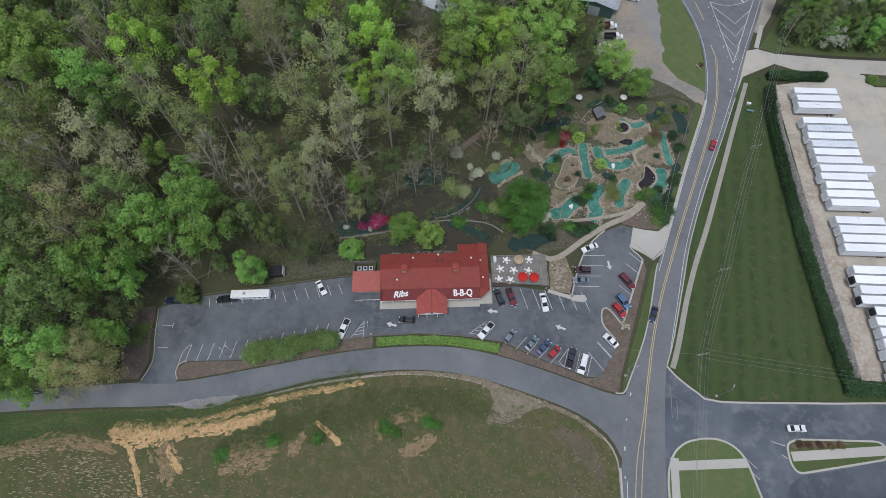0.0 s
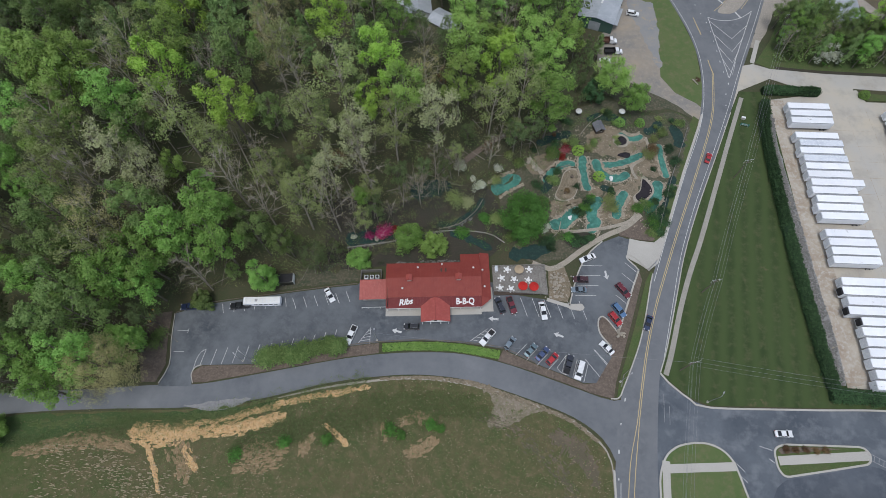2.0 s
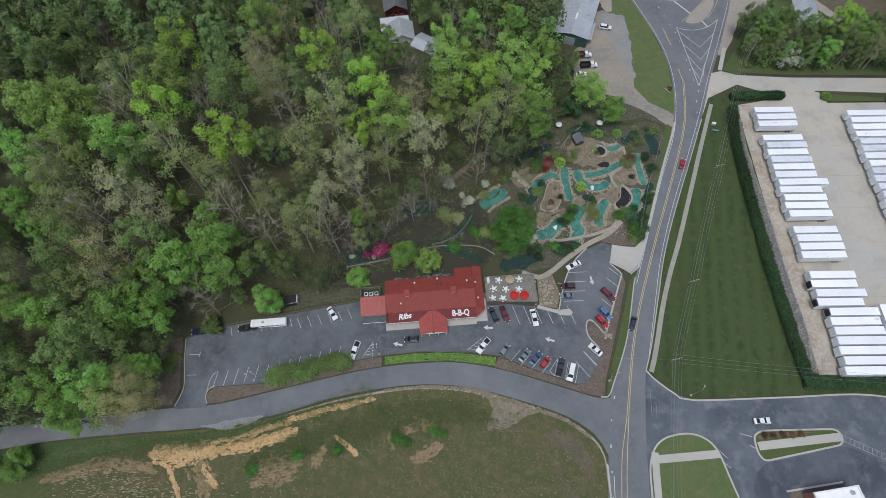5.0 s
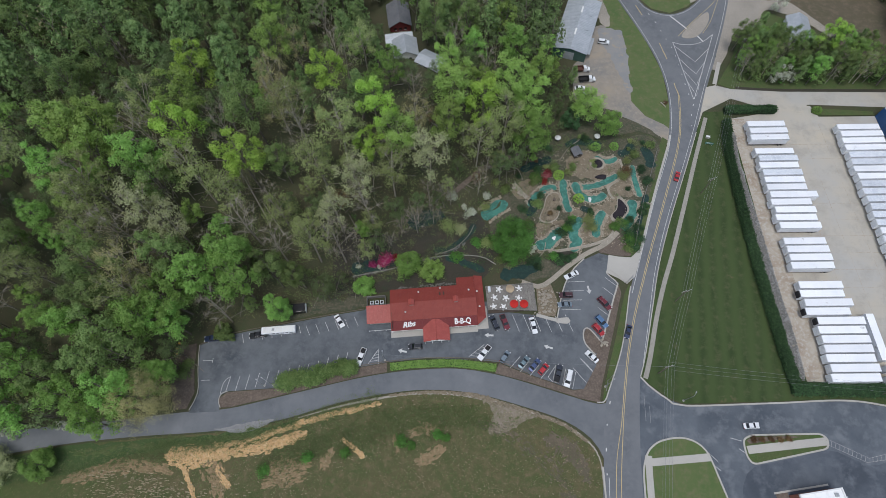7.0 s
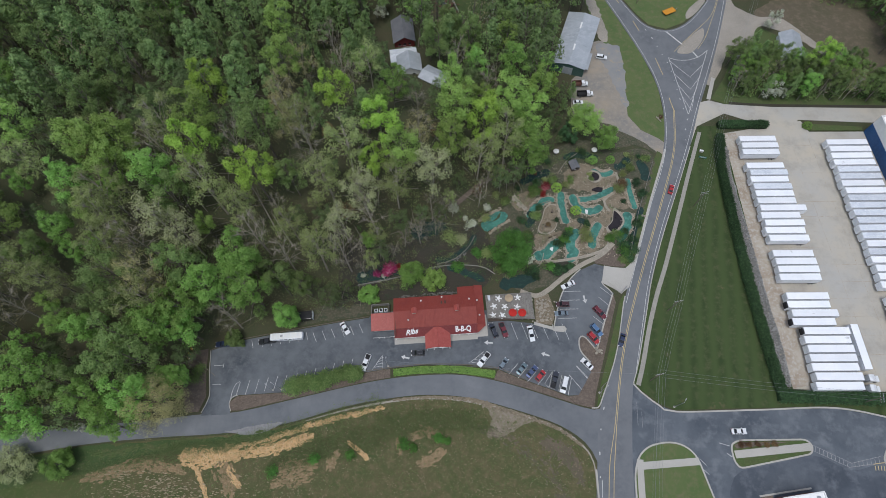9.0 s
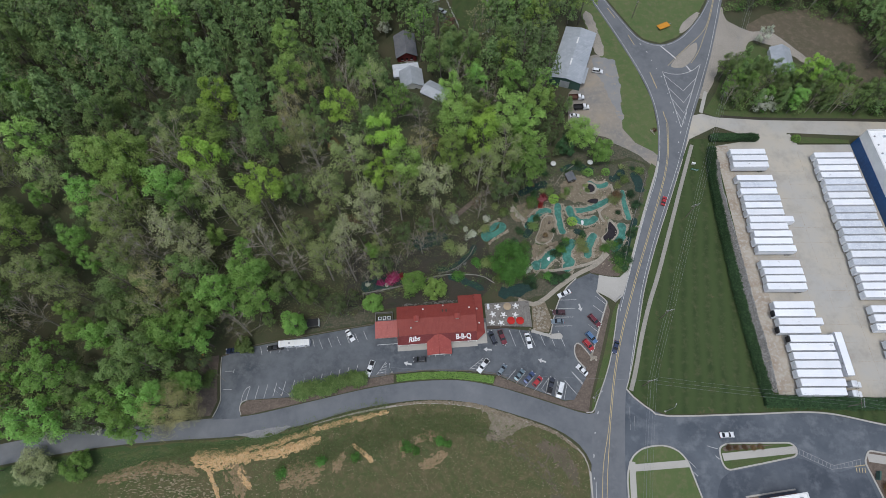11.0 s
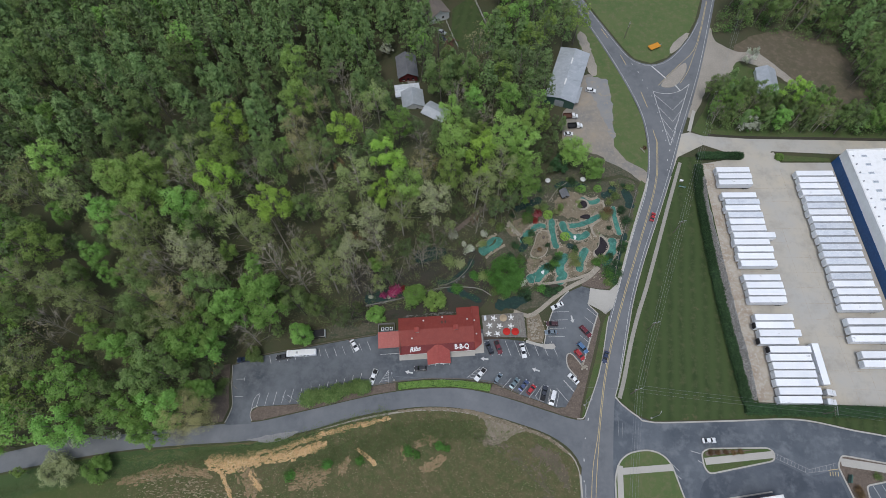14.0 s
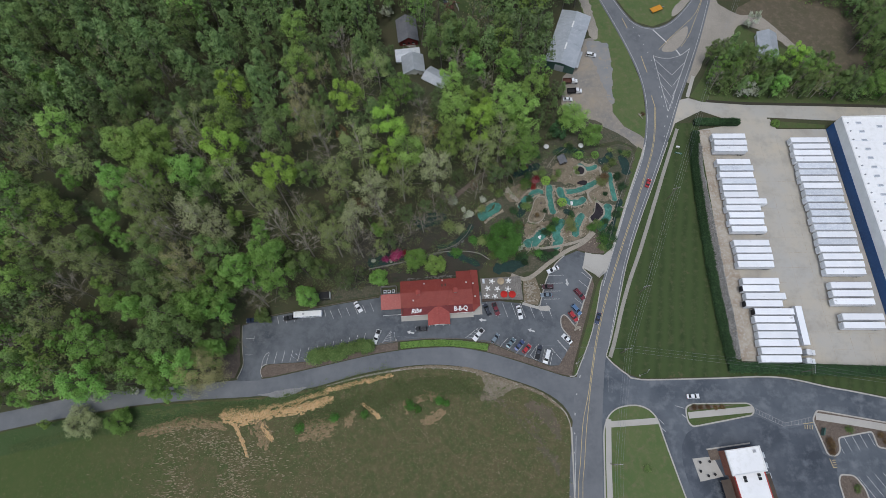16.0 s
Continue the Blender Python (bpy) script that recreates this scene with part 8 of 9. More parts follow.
lone_tree(-138.5, 4.4, 7.5, 6.2, 26, 0.18, 330, 0.2, 0.5, "pale", "pale blossoming bushy tree beside the side road", 81)
lone_tree(-124.6, 5.6, 7.0, 4.8, 22, 0.18, 360, 0.2, 0.2, "spring", "bright green bushy young tree beside the side road", 82)
for k, (x, y, size) in enumerate(((34, 131, 0.3), (37.4, 135, 0.26), (36, 140.6, 0.36), (33.4, 144, 0.4), (38.2, 145.4, 0.3), (35.6, 150, 0.38), (39.4, 155.4, 0.3), (36.4, 158, 0.4), (40.6, 161.6, 0.32), (42.6, 146.6, 0.22))):
    tree("under", k, x, y, size, k * 83, "low dull green tree beside the gravel yard", "low trees beside the yard")
tree("pine", 2, 43.6, 157.5, 0.5, 40, "small dark conifer beside the metal shed")
tree("pine", 1, 40.2, 151.0, 0.42, 90, "small dark conifer at the wood's edge")
for kind, v, x, y, sc, words in (
        ("fresh", 0, -151, 3.2, 0.4, "small green tree beside the side road"), ("mid", 2, -70, 56, 0.5, "green tree at the wood's edge"),
        ("fresh", 0, -103, 25.4, 0.9, "fresh green tree overhanging the side road"), ("fresh", 2, -112, 22.6, 0.9, "fresh green tree overhanging the side road"), ("blossom", 1, -137, 14, 0.7, "white blossoming tree over the side road"), ("blossom", 0, -122, 16.6, 0.6, "white blossoming tree over the side road"),
        ("blossom", 0, 137.5, 203.4, 1.25, "white blossoming tree on the lay-by"), ("blossom", 1, 128.4, 161.6, 1.2, "white blossoming tree by the driveway"), ("blossom", 2, 134.5, 162.6, 0.7, "white blossoming tree by the driveway"), ("fresh", 2, 157, 170, 0.75, "fresh green tree below the small house"),
        ("blossom", 1, -39, 194, 1.0, "white blossoming tree by the cottages")):
    tree(kind, v, x, y, sc * (1.0 if kind == "blossom" else 0.8), v * 77 + x, words)
for k in range(13):
    x = -172 + 6.2 * k
    y = lerp_points([(-172, 7), (-141.7, 14.5), (-107, 19.4), (-84.9, 22.6)], x) + 2.6 + 1.4 * math.sin(k * 2.1)
    if not crowded(x, y, 5.0):
        tree(("spring", "mid", "spring", "olive", "spring")[k % 5], k, x, y, 0.5 + 0.22 * abs(math.sin(k * 1.7)), k * 71, group="trees overhanging the side road")
for kind, row in (
        ("mid", [(114.8, 180.2, 0.62), (128.4, 178.4, 0.62), (134.1, 166.4, 0.66), (151, 165.4, 0.64), (121, 166.6, 0.6), (170, 161.4, 0.72), (183.9, 189, 0.95), (185.2, 175, 0.85), (195.5, 204.6, 0.95), (176.8, 221, 0.8), (137.8, 226, 0.75), (154.1, 230, 0.75)]),
        ("olive", [(159.1, 162.6, 0.64), (167.2, 227, 0.75), (126, 171, 0.5)]), ("lime", [(146.5, 173.7, 0.86)]), ("spring", [(181.2, 161.8, 0.76), (142.1, 165.1, 0.5)]), ("pine", [(121.9, 175.5, 0.6)]), ("bud", [(113.8, 168.9, 0.55)])):
    for x, y, size in row:
        tree(kind, int(x), x, y, size, x * 37, group="trees along the driveway")
ne = np.random.default_rng(21)
spots_ne, far_ne = [], {}
for _ in range(30000):
    belt = _ < 9000
    x, y = (ne.uniform(113, 215), ne.uniform(161, 188)) if belt else (ne.uniform(126, 255), ne.uniform(160, 292))
    north = y > lerp_points([(120, 222), (137, 226), (148, 229), (165, 222.5), (183, 219), (188, 210), (188.6, 176), (260, 160)], x)
    inside = y < lerp_points([(112, 164), (118, 184), (124, 190), (134, 183), (138, 178), (154, 178), (164, 174), (180, 169), (230, 166)], x)
    if (inside if belt else north) is False or any((x - a) ** 2 + (y - b) ** 2 < (15 if belt else 21) for a, b in spots_ne):
        continue
    if x < lerp_points([(150, 112), (205, 112), (250, 140), (330, 164)], y) or len(spots_ne) >= 270:
        continue
    spots_ne.append((x, y))
    kind = ("mid", "pine", "spring", "mid", "under", "pine", "bud", "spring")[int(ne.integers(8))]
    if belt and x < 176:
        tree(kind, len(spots_ne) % 3, x, y, ne.uniform(0.42, 0.62) if x < 150 else ne.uniform(0.5, 0.72), ne.uniform(0, 360), group="trees along the driveway")
    else:
        far_ne.setdefault(kind, []).append((x, y, 0.68 if belt else 0.9))
joined_trees(far_ne, "roadside wood")
thick = np.random.default_rng(23)
for tone, count, words in (("mid", 420, "green thicket under the roadside trees"), ("under", 260, "dull green thicket under the roadside trees"), ("shade", 200, "deep green thicket under the roadside trees")):
    clumps = []
    while len(clumps) < count:
        x, y = thick.uniform(113, 240), thick.uniform(161, 260)
        if x < lerp_points([(150, 112), (205, 112), (250, 140), (330, 164)], y):
            continue
        if y > lerp_points([(120, 221), (137, 225), (148, 228), (165, 221), (183, 217), (187.4, 209), (188, 170), (260, 160)], x) or y < lerp_points([(112, 163), (118, 184), (124, 190), (134, 183), (138, 178), (154, 178), (164, 174), (180, 169), (230, 166)], x):
            clumps.append((x, y, thick.uniform(0.4, 3.0)))
    tagged(hang("thicket", leaf_mesh("thicket", clumps, 1.25, 26, 0.42, thick, 0.6), LEAF[tone]), words, "thicket", kind="stuff")
for k, (x, y, r) in enumerate(((-58.1, 6.3, 1.8), (-45.3, 10.1, 1.7), (-33.9, 12.2, 1.5), (-17.2, 16.2, 1.8), (-6.5, 18.3, 1.7), (-14, 15, 1.2), (-3.6, 17.6, 1.2))):
    shrub("field_bush", x, y, r * 1.25, 2.0, "shade", "dense green bush in the rough field", group="bushes in the field", z=0.0, sprays=700, size=0.2, seed=k)
for k in range(5):
    shrub("island_shrub", 89.3 + 2.6 * k, 20.2 + 0.15 * k, 1.1, 0.9, "rust", "clipped brown-green shrub in the island bed", group="shrubs on the long island", z=0.15, sprays=350, size=0.16, seed=k)
for k, (x, y, tone) in enumerate(((136.9, 10.4, "rust"), (137.4, 8.6, "rust"), (137.2, 6.6, "rust"), (143.2, -5.2, "mid"), (145, 14.6, "mid"), (156, 13, "rust"), (157.6, 11, "rust"), (70, -2, "mid"))):
    shrub("island_shrub", x, y, 1.6, 1.5, tone, "rounded shrub on a car park island", z=0.15, sprays=450, size=0.18, seed=k)

for k, (x, y, h, r, tone, words) in enumerate((
        (-18.6, 73.6, 6.6, 5.0, "spring", "dense bright green small tree behind the restaurant"), (-10.1, 71.7, 6.2, 4.2, "fresh", "pale green blossoming small tree behind the restaurant"),
        (-33.4, 65.5, 5.6, 3.9, "spring", "bright green small tree by the service yard"), (-33.7, 82.7, 4.8, 2.9, "spring", "fresh green small tree on the wooded bank"),
        (-78.1, 47.8, 5.2, 3.2, "mid", "leaning green small tree over the parked truck"), (-60.8, 56.2, 6.6, 4.4, "spring", "bright green small tree at the wood's edge"))):
    lone_tree(x, y, h, r, 28, 0.1, 340, 0.19, 0.0, tone, words, 140 + k)
gs = np.random.default_rng(91)
for k in range(46):
    x, y = gs.uniform(14, 74), gs.uniform(76, 132)
    if y < 70 + 0.42 * x or x > 58 + (y - 80) * 0.32 or any(min(math.dist((x, y), p) for p in curve(pts, 1.5)) < w / 2 + 1.2 for pts, w in GREENS):
        continue
    tone = ("dark", "mid", "olive", "dark", "rust")[k % 5]
    shrub("shrub", x, y, gs.uniform(0.7, 1.5), gs.uniform(0.7, 1.5), tone, {"dark": "low dark green garden shrub", "mid": "low green shrub among the greens", "olive": "low olive-green garden shrub", "rust": "low rusty-brown garden shrub"}[tone], group="low garden shrubs", sprays=330, size=0.18, seed=k)

# bent timber rails and logs along the bank paths
for k, line in enumerate(([(20.4, 118.4), (21.7, 123.4), (26.9, 128.8)], [(37.3, 121), (41, 126.7), (45.5, 130.7)], [(14.5, 114.7), (20.5, 116.2), (22.6, 111.2)], [(28.6, 105.8), (33.4, 107.8)], [(-11.1, 94.7), (-6.9, 99.2), (-4.5, 100.4)], [(-9.4, 79), (-3.1, 81.6), (1.8, 86.4), (4.2, 91.2)], [(26, 78), (29, 81), (30, 85)])):
    rows = ([], [])
    pts = curve(line, 1.2)
    for a, b in zip(pts, pts[1:]):
        limb_rows(rows, (*a, hill(*a) + 0.4), (*b, hill(*b) + 0.4), 0.13, 0.13, 6)
        limb_rows(rows, (*a, hill(*a) - 0.1), (*a, hill(*a) + 0.6), 0.09, 0.08, 5)
    log = thing("log_rail", pose(0, 0, 0), "weathered grey log rail along a garden path", "rail", "log rails")
    hang("rail", rows_mesh("rail", rows), BARK_PALE, log)
for k, (x, y, r, h, tone, words) in enumerate(((2.6, 94.4, 2.3, 3.4, "blossom", "white blossoming dogwood shrub"), (-4.2, 98.8, 2.1, 3.0, "blossom", "white blossoming dogwood shrub"), (8.4, 101.9, 1.7, 2.4, "blossom", "white blossoming dogwood shrub"), (0.4, 96.6, 1.0, 1.6, "blossom", "small white blossoming dogwood"), (-1.1, 88.6, 2.7, 3.8, "pale", "pale green blossoming shrub"), (-5.4, 88.2, 3.7, 5.0, "olive", "olive-green bushy small tree"), (7.8, 98.6, 2.2, 1.2, "olive", "low yellow-green ground shrub"), (44.5, 125.6, 1.2, 1.2, "dark", "dark green garden shrub"), (46.1, 94.3, 2.6, 2.2, "olive", "feathery olive garden shrub"), (60.9, 114.1, 2.6, 2.4, "olive", "feathery brown-green garden shrub"), (40.2, 94.7, 1.8, 1.6, "shade", "dark green rounded shrub"), (38.1, 90.7, 2.1, 1.8, "shade", "dark green rounded shrub"), (55.6, 92, 2.3, 1.5, "shade", "low dark green spreading shrub"), (59, 93.4, 2.0, 1.4, "shade", "low dark green spreading shrub"), (59.8, 87.4, 3.2, 1.5, "shade", "dark green juniper beside the path"), (32.6, 79.1, 2.4, 1.3, "shade", "dark green juniper in the kidney bed"), (27.4, 112, 2.6, 2.8, "shade", "rounded deep green garden shrub"), (27.6, 101, 2.4, 1.6, "mid", "green shrub beside the sand bed"), (24, 92, 2.2, 1.6, "mid", "green shrub under the large tree"), (10, 84, 3.0, 1.8, "mid", "low green planting under the large tree"), (5, 84, 2.6, 1.4, "shade", "low dark planting by the path"), (-2, 78.4, 2.4, 1.2, "shade", "low dark planting behind the restaurant"), (35, 117, 2.2, 2.0, "mid", "green shrub at the top of the garden"), (25.6, 83, 1.2, 1.6, "blossom", "small white blossoming shrub"), (16.0, 106.7, 2.4, 1.6, "mid", "green shrub on the bank"), (11.8, 108.0, 2.0, 1.6, "olive", "olive shrub on the bank"), (63, 121, 1.8, 1.4, "olive", "thin shrub at the garden edge"), (66, 124, 2.2, 1.6, "mid", "green shrub at the garden edge"))):
    shrub("shrub", x, y, r, h, tone, words, sprays=1000 if r > 2 else 500, size=0.2, seed=k + 70)
shrub("azalea", -26.9, 75.9, 3.0, 2.6, "pink", "large pink azalea flecked with white bloom", sprays=1400, size=0.2, seed=5)
shrub("azalea", 31.4, 113.2, 1.9, 2.2, "salmon", "salmon-pink shrub in full bloom", sprays=700, size=0.18, seed=6)
shrub("azalea", 30.6, 110.4, 1.3, 1.4, "red", "bright red blossoming shrub", sprays=500, size=0.18, seed=7)

# ---- forest floor growth ----
under = np.random.default_rng(33)
for tone, count, words in (("shade", 150, "low green plants on the bank behind the restaurant"), ("dark", 380, "dark ivy on the bank behind the restaurant"), ("olive", 120, "olive ground plants about the garden"), ("mid", 260, "green ground plants among the putting greens")):
    clumps = []
    while len(clumps) < count:
        x, y = under.uniform(-42, 74), under.uniform(64, 134)
        if y < lerp_points([(-42, 62), (-20, 66), (8, 72), (20, 75), (30, 79), (46, 87), (58, 92), (74, 126)], x) or y > lerp_points([(-42, 86), (-20, 92), (4, 100), (20, 116), (40, 134), (74, 134)], x) or x > 57 + (y - 80) * 0.33:
            continue
        if all(min(math.dist((x, y), p) for p in ln) > w / 2 + 1.3 for ln, w in GREEN_LINES) and all(math.dist((x, y), q) > r for q, r in (((51.5, 119.5), 3.8), ((58, 99), 5.2), ((52.6, 113.4), 3.4), ((33, 99.5), 6))) and noise.noise((x * 0.16, y * 0.16, 4)) > (-0.15 if x < 14 else 0.02) and (tone != "mid" or x > 16):
            clumps.append((x, y, hill(x, y) + 0.2))
    tagged(hang("ground_plants", leaf_mesh("ground_plants", clumps, 0.6, 34, 0.1, under, 0.3), LEAF[tone]), words, "ground plants", kind="stuff")
fg = np.random.default_rng(31)
low = []
while len(low) < 1500:
    x, y = fg.uniform(-150, 70), fg.uniform(24, 190)
    if in_wood(x, y - 4):
        low.append((x, y, hill(x, y) + 0.5))
for tone, sel, words in (("mid", low[:450], "green undergrowth on the forest floor"), ("olive", low[450:800], "olive undergrowth on the forest floor"), ("bud", low[800:1500], "bare brown brush on the forest floor")):
    tagged(hang("undergrowth", leaf_mesh("undergrowth", sel, 1.1, 30, 0.2, fg, 0.6), LEAF[tone]), words, "undergrowth", kind="stuff")
rows = ([], [])
for k in range(700):
    x, y = fg.uniform(-120, 60), fg.uniform(36, 150)
    if not in_wood(x, y):
        continue
    a, ln = fg.uniform(0, 6.28), fg.uniform(2, 9)
    x2, y2 = x + math.cos(a) * ln, y + math.sin(a) * ln
    limb_rows(rows, (x, y, hill(x, y) + 0.15), (x2, y2, hill(x2, y2) + 0.25), 0.16, 0.06, 5)
tagged(hang("fallen_wood", rows_mesh("fallen_wood", rows), BARK_PALE), "fallen grey trunks and branches on the forest floor", "fallen wood", kind="stuff")

# dead trees that lean in the wood
for x, y, dx, dy, tall in ((-66, 84, -5.5, 9.0, 17), (-60, 79, -4, 5, 14), (-46, 78, 3, 6, 15), (-104, 92, 7, -4, 16)):
    z = hill(x, y)
    gd = np.random.default_rng(int(-x))
    rows = ([], [])
    a, b = np.array((x, y, z)), np.array((x + dx, y + dy, z + tall))
    limb_rows(rows, a, a + (b - a) * 0.55, 0.26, 0.19, 7)
    limb_rows(rows, a + (b - a) * 0.55, b, 0.19, 0.05, 6)
    for k in range(9):
        p = a + (b - a) * gd.uniform(0.35, 0.95)
        limb_rows(rows, p, p + gd.normal(0, 1, 3) * 1.7 + np.array((0, 0, 1.0)), 0.07, 0.02, 4)
    snag = thing("dead_tree", pose(0, 0, 0), "pale dead leaning tree among the living ones", "tree", "dead trees")
    hang("trunk", rows_mesh("trunk", rows), BARK_PALE, snag)

scrub = np.random.default_rng(35)
for tone, count, size, words in (("brush", 750, 0.22, "dry brown brush on the wooded bank"), ("olive", 330, 0.22, "olive scrub on the wooded bank"), ("mid", 260, 0.24, "green scrub on the wooded bank")):
    clumps = []
    while len(clumps) < count:
        x, y = scrub.uniform(-95, 30), scrub.uniform(50, 128)
        edge = lerp_points([(-95, 44), (-86, 50), (-60, 57), (-42, 61), (-30, 66), (-8, 78), (6, 92), (20, 112), (30, 126)], x)
        if edge < y < edge + 34 and noise.noise((x * 0.1, y * 0.1, 8)) > -0.25:
            clumps.append((x, y, hill(x, y) + scrub.uniform(0.2, 1.6)))
    tagged(hang("scrub", leaf_mesh("scrub", clumps, 0.9, 26, size * 0.62, scrub, 0.8), LEAF[tone]), words, "scrub", kind="stuff")

# ---- red clay bank and rough grass of the field ----


def ragged(name, line, widths, z, mat, words, seed, step=0.35, rough=0.6):
    """A low streak of bare soil with torn edges."""
    pts = curve(line, step)
    n = len(pts)
    bm = bmesh.new()
    rows_ = []
    for i, p in enumerate(pts):
        a, b = np.array(pts[max(0, i - 1)]), np.array(pts[min(n - 1, i + 1)])
        d = (b - a) / np.linalg.norm(b - a)
        s = np.array((-d[1], d[0]))
        w = lerp_points([(k / (len(widths) - 1), v) for k, v in enumerate(widths)], i / (n - 1)) / 2
        lo = -w * max(0.08, 1 + rough * (noise.noise((i * step * 0.9, seed, 0)) + 0.8 * noise.noise((i * step * 2.6, seed, 3))))
        hi = w * max(0.08, 1 + rough * (noise.noise((i * step * 0.9, seed, 5)) + 0.8 * noise.noise((i * step * 2.6, seed, 9))))
        row = []
        for j in range(6):
            u = j / 5
            q = np.array(p) + s * (lo + (hi - lo) * u)
            h = 0.02 if j in (0, 5) else z * (0.7 + 0.8 * noise.noise((q[0] * 1.3, q[1] * 1.3, seed)))
            row.append(bm.verts.new((*q, h)))
        rows_.append(row)
    for a, b in zip(rows_, rows_[1:]):
        for j in range(5):
            bm.faces.new((a[j], a[j + 1], b[j + 1], b[j]))
    bmesh.ops.recalc_face_normals(bm, faces=bm.faces[:])
    return structure(name, bm, mat, words, "earth bank")


def clods(name, line, widths, n, mat, words, seed, lo=0.25, hi=0.9, z=0.05):
    """A broken streak of bare soil: many low, ragged scabs strewn about a line, thickest along its middle."""
    g = np.random.default_rng(seed)
    pts = curve(line, 0.5)
    m = len(pts)
    verts, faces = [], []
    for _ in range(n):
        i = int(g.integers(1, m - 1))
        d = np.array(pts[i + 1]) - np.array(pts[i - 1])
        d /= np.linalg.norm(d) + 1e-9
        side = np.array((-d[1], d[0]))
        w = lerp_points([(k / (len(widths) - 1), v) for k, v in enumerate(widths)], i / (m - 1))
        c = np.array(pts[i]) + side * w * 0.5 * np.clip(g.normal(0, 0.55), -1.3, 1.3)
        r = g.uniform(lo, hi) ** 1.5 + 0.12
        k0 = len(verts)
        verts.append((*c, z + g.uniform(0.0, 0.06)))
        for j in range(9):
            a = 2 * math.pi * j / 9
            e = r * g.uniform(0.45, 1.15)
            q = c + d * math.cos(a) * e * 1.9 + side * math.sin(a) * e * 0.75
            verts.append((*q, 0.015))
        faces += [(k0, k0 + 1 + j, k0 + 1 + (j + 1) % 9) for j in range(9)]
    tagged(hang(name, rows_mesh(name, (verts, faces)), mat), words, "bare earth", kind="stuff")


CLAY_MAIN = [(-68.8, 11.2), (-61.7, 12.6), (-56, 14.1), (-51.9, 15.5), (-47, 17.5)]
CLAY_UPPER = [(-70.6, 13.2), (-62.4, 15.3), (-54, 18.3), (-47, 20.9), (-39.7, 23.1), (-30.9, 25.5), (-24.2, 27.1)]
CLAY_HEAD = [(-88.3, 10.6), (-84.6, 9.8), (-81.2, 9.7), (-77.3, 10.2), (-73.1, 10.7), (-69.8, 12)]
GULLY = [(-84.4, 8.4), (-83.7, 7), (-81.6, 5.1), (-79.6, 1.9), (-77.8, -1.2), (-75.5, -4.9)]
ragged("clay_bank", CLAY_MAIN, (1.2, 2.0, 2.5, 2.3, 0.6), 0.3, CLAY, "eroded orange clay bank below the side road", 1, rough=0.45)
ragged("clay_bank_upper", CLAY_UPPER, (0.7, 1.0, 1.1, 1.1, 1.0, 0.8, 0.4), 0.2, CLAY, "upper streak of bare orange clay", 2, rough=0.5)
ragged("clay_bank_head", CLAY_HEAD, (1.4, 2.6, 3.0, 2.4, 2.8, 1.6), 0.25, CLAY, "head of the eroded clay bank", 3, rough=0.5)
ragged("clay_gully", GULLY, (1.3, 1.0, 1.0, 1.0, 0.8, 0.4), 0.1, CLAY, "narrow orange clay gully in the field", 4, rough=0.4)
clods("clay_scabs", CLAY_MAIN, (2.6, 3.0, 3.2, 3.0, 1.6), 260, CLAY, "broken scabs of orange clay along the bank", 5)
clods("clay_scabs", CLAY_UPPER, (1.8, 2.0, 1.9, 1.6, 1.5, 1.3, 0.8), 300, CLAY, "broken scabs of orange clay on the upper bank", 6, 0.2, 0.8)
clods("clay_scabs", CLAY_HEAD, (3.4, 5.0, 5.4, 5.0, 5.2, 4.0), 420, CLAY, "broken scabs of orange clay at the bank's head", 7)
clods("clay_scabs", [(-76.2, 10), (-73.2, 5.8), (-71.2, 2), (-69.3, -1.9)], (4, 6, 5, 2), 170, SCAR, "washed-out clay below the bank", 8, 0.2, 0.7)
clods("clay_scabs", [(-72.6, 7.6), (-71.6, 5.6), (-69.4, 3.4), (-67.6, 1.1)], (1.4, 2.2, 1.8, 0.6), 70, CLAY, "small gully of orange clay", 9, 0.2, 0.7)
clods("clay_scabs", GULLY, (1.6, 1.4, 1.4, 1.4, 1.0, 0.6), 120, CLAY, "loose clay along the gully", 10, 0.15, 0.5)
clods("soil_scabs", [(-118, 1), (-112.4, 2.9), (-101.9, 6.3), (-92.5, 5.8), (-86, 5.2)], (1.5, 4, 4.6, 3.4, 2), 300, SCAR, "pale bare strip at the foot of the bank", 11, 0.2, 0.8)
clods("soil_scabs", [(-57, 6.6), (-51.7, 8.2), (-45.8, 8.6), (-44, 8)], (2, 6, 5, 1), 260, SCAR, "brown bare scar in the field", 12, 0.15, 0.6)
clods("soil_scabs", [(-58, 2.6), (-50.6, 4.2), (-45.2, 5.9)], (2, 4, 2), 150, SCAR, "brown bare scar in the field", 13, 0.15, 0.6)
clods("soil_scabs", [(-35.6, 16.2), (-32, 13.8), (-28.3, 11.2)], (1.2, 1.6, 0.8), 70, CLAY, "thin clay scar beside a bush", 14, 0.2, 0.7)
clods("soil_scabs", [(-15, 18), (-10.5, 20.3), (-5.4, 19.2)], (2, 3.4, 2), 90, SCAR, "pale bare scar on the field's crest", 15, 0.25, 0.8)
clods("soil_scabs", [(-12.6, 10.6), (-7.4, 12.3), (-5.2, 15)], (2, 3.6, 2), 90, SCAR, "pale bare scar in the field", 16, 0.25, 0.9)
clods("soil_scabs", [(-40.3, 7), (-39.5, 10.5), (-38.3, 13)], (2.2, 3, 1), 60, SCAR, "pale bare scar beside a bush", 17, 0.25, 0.8)
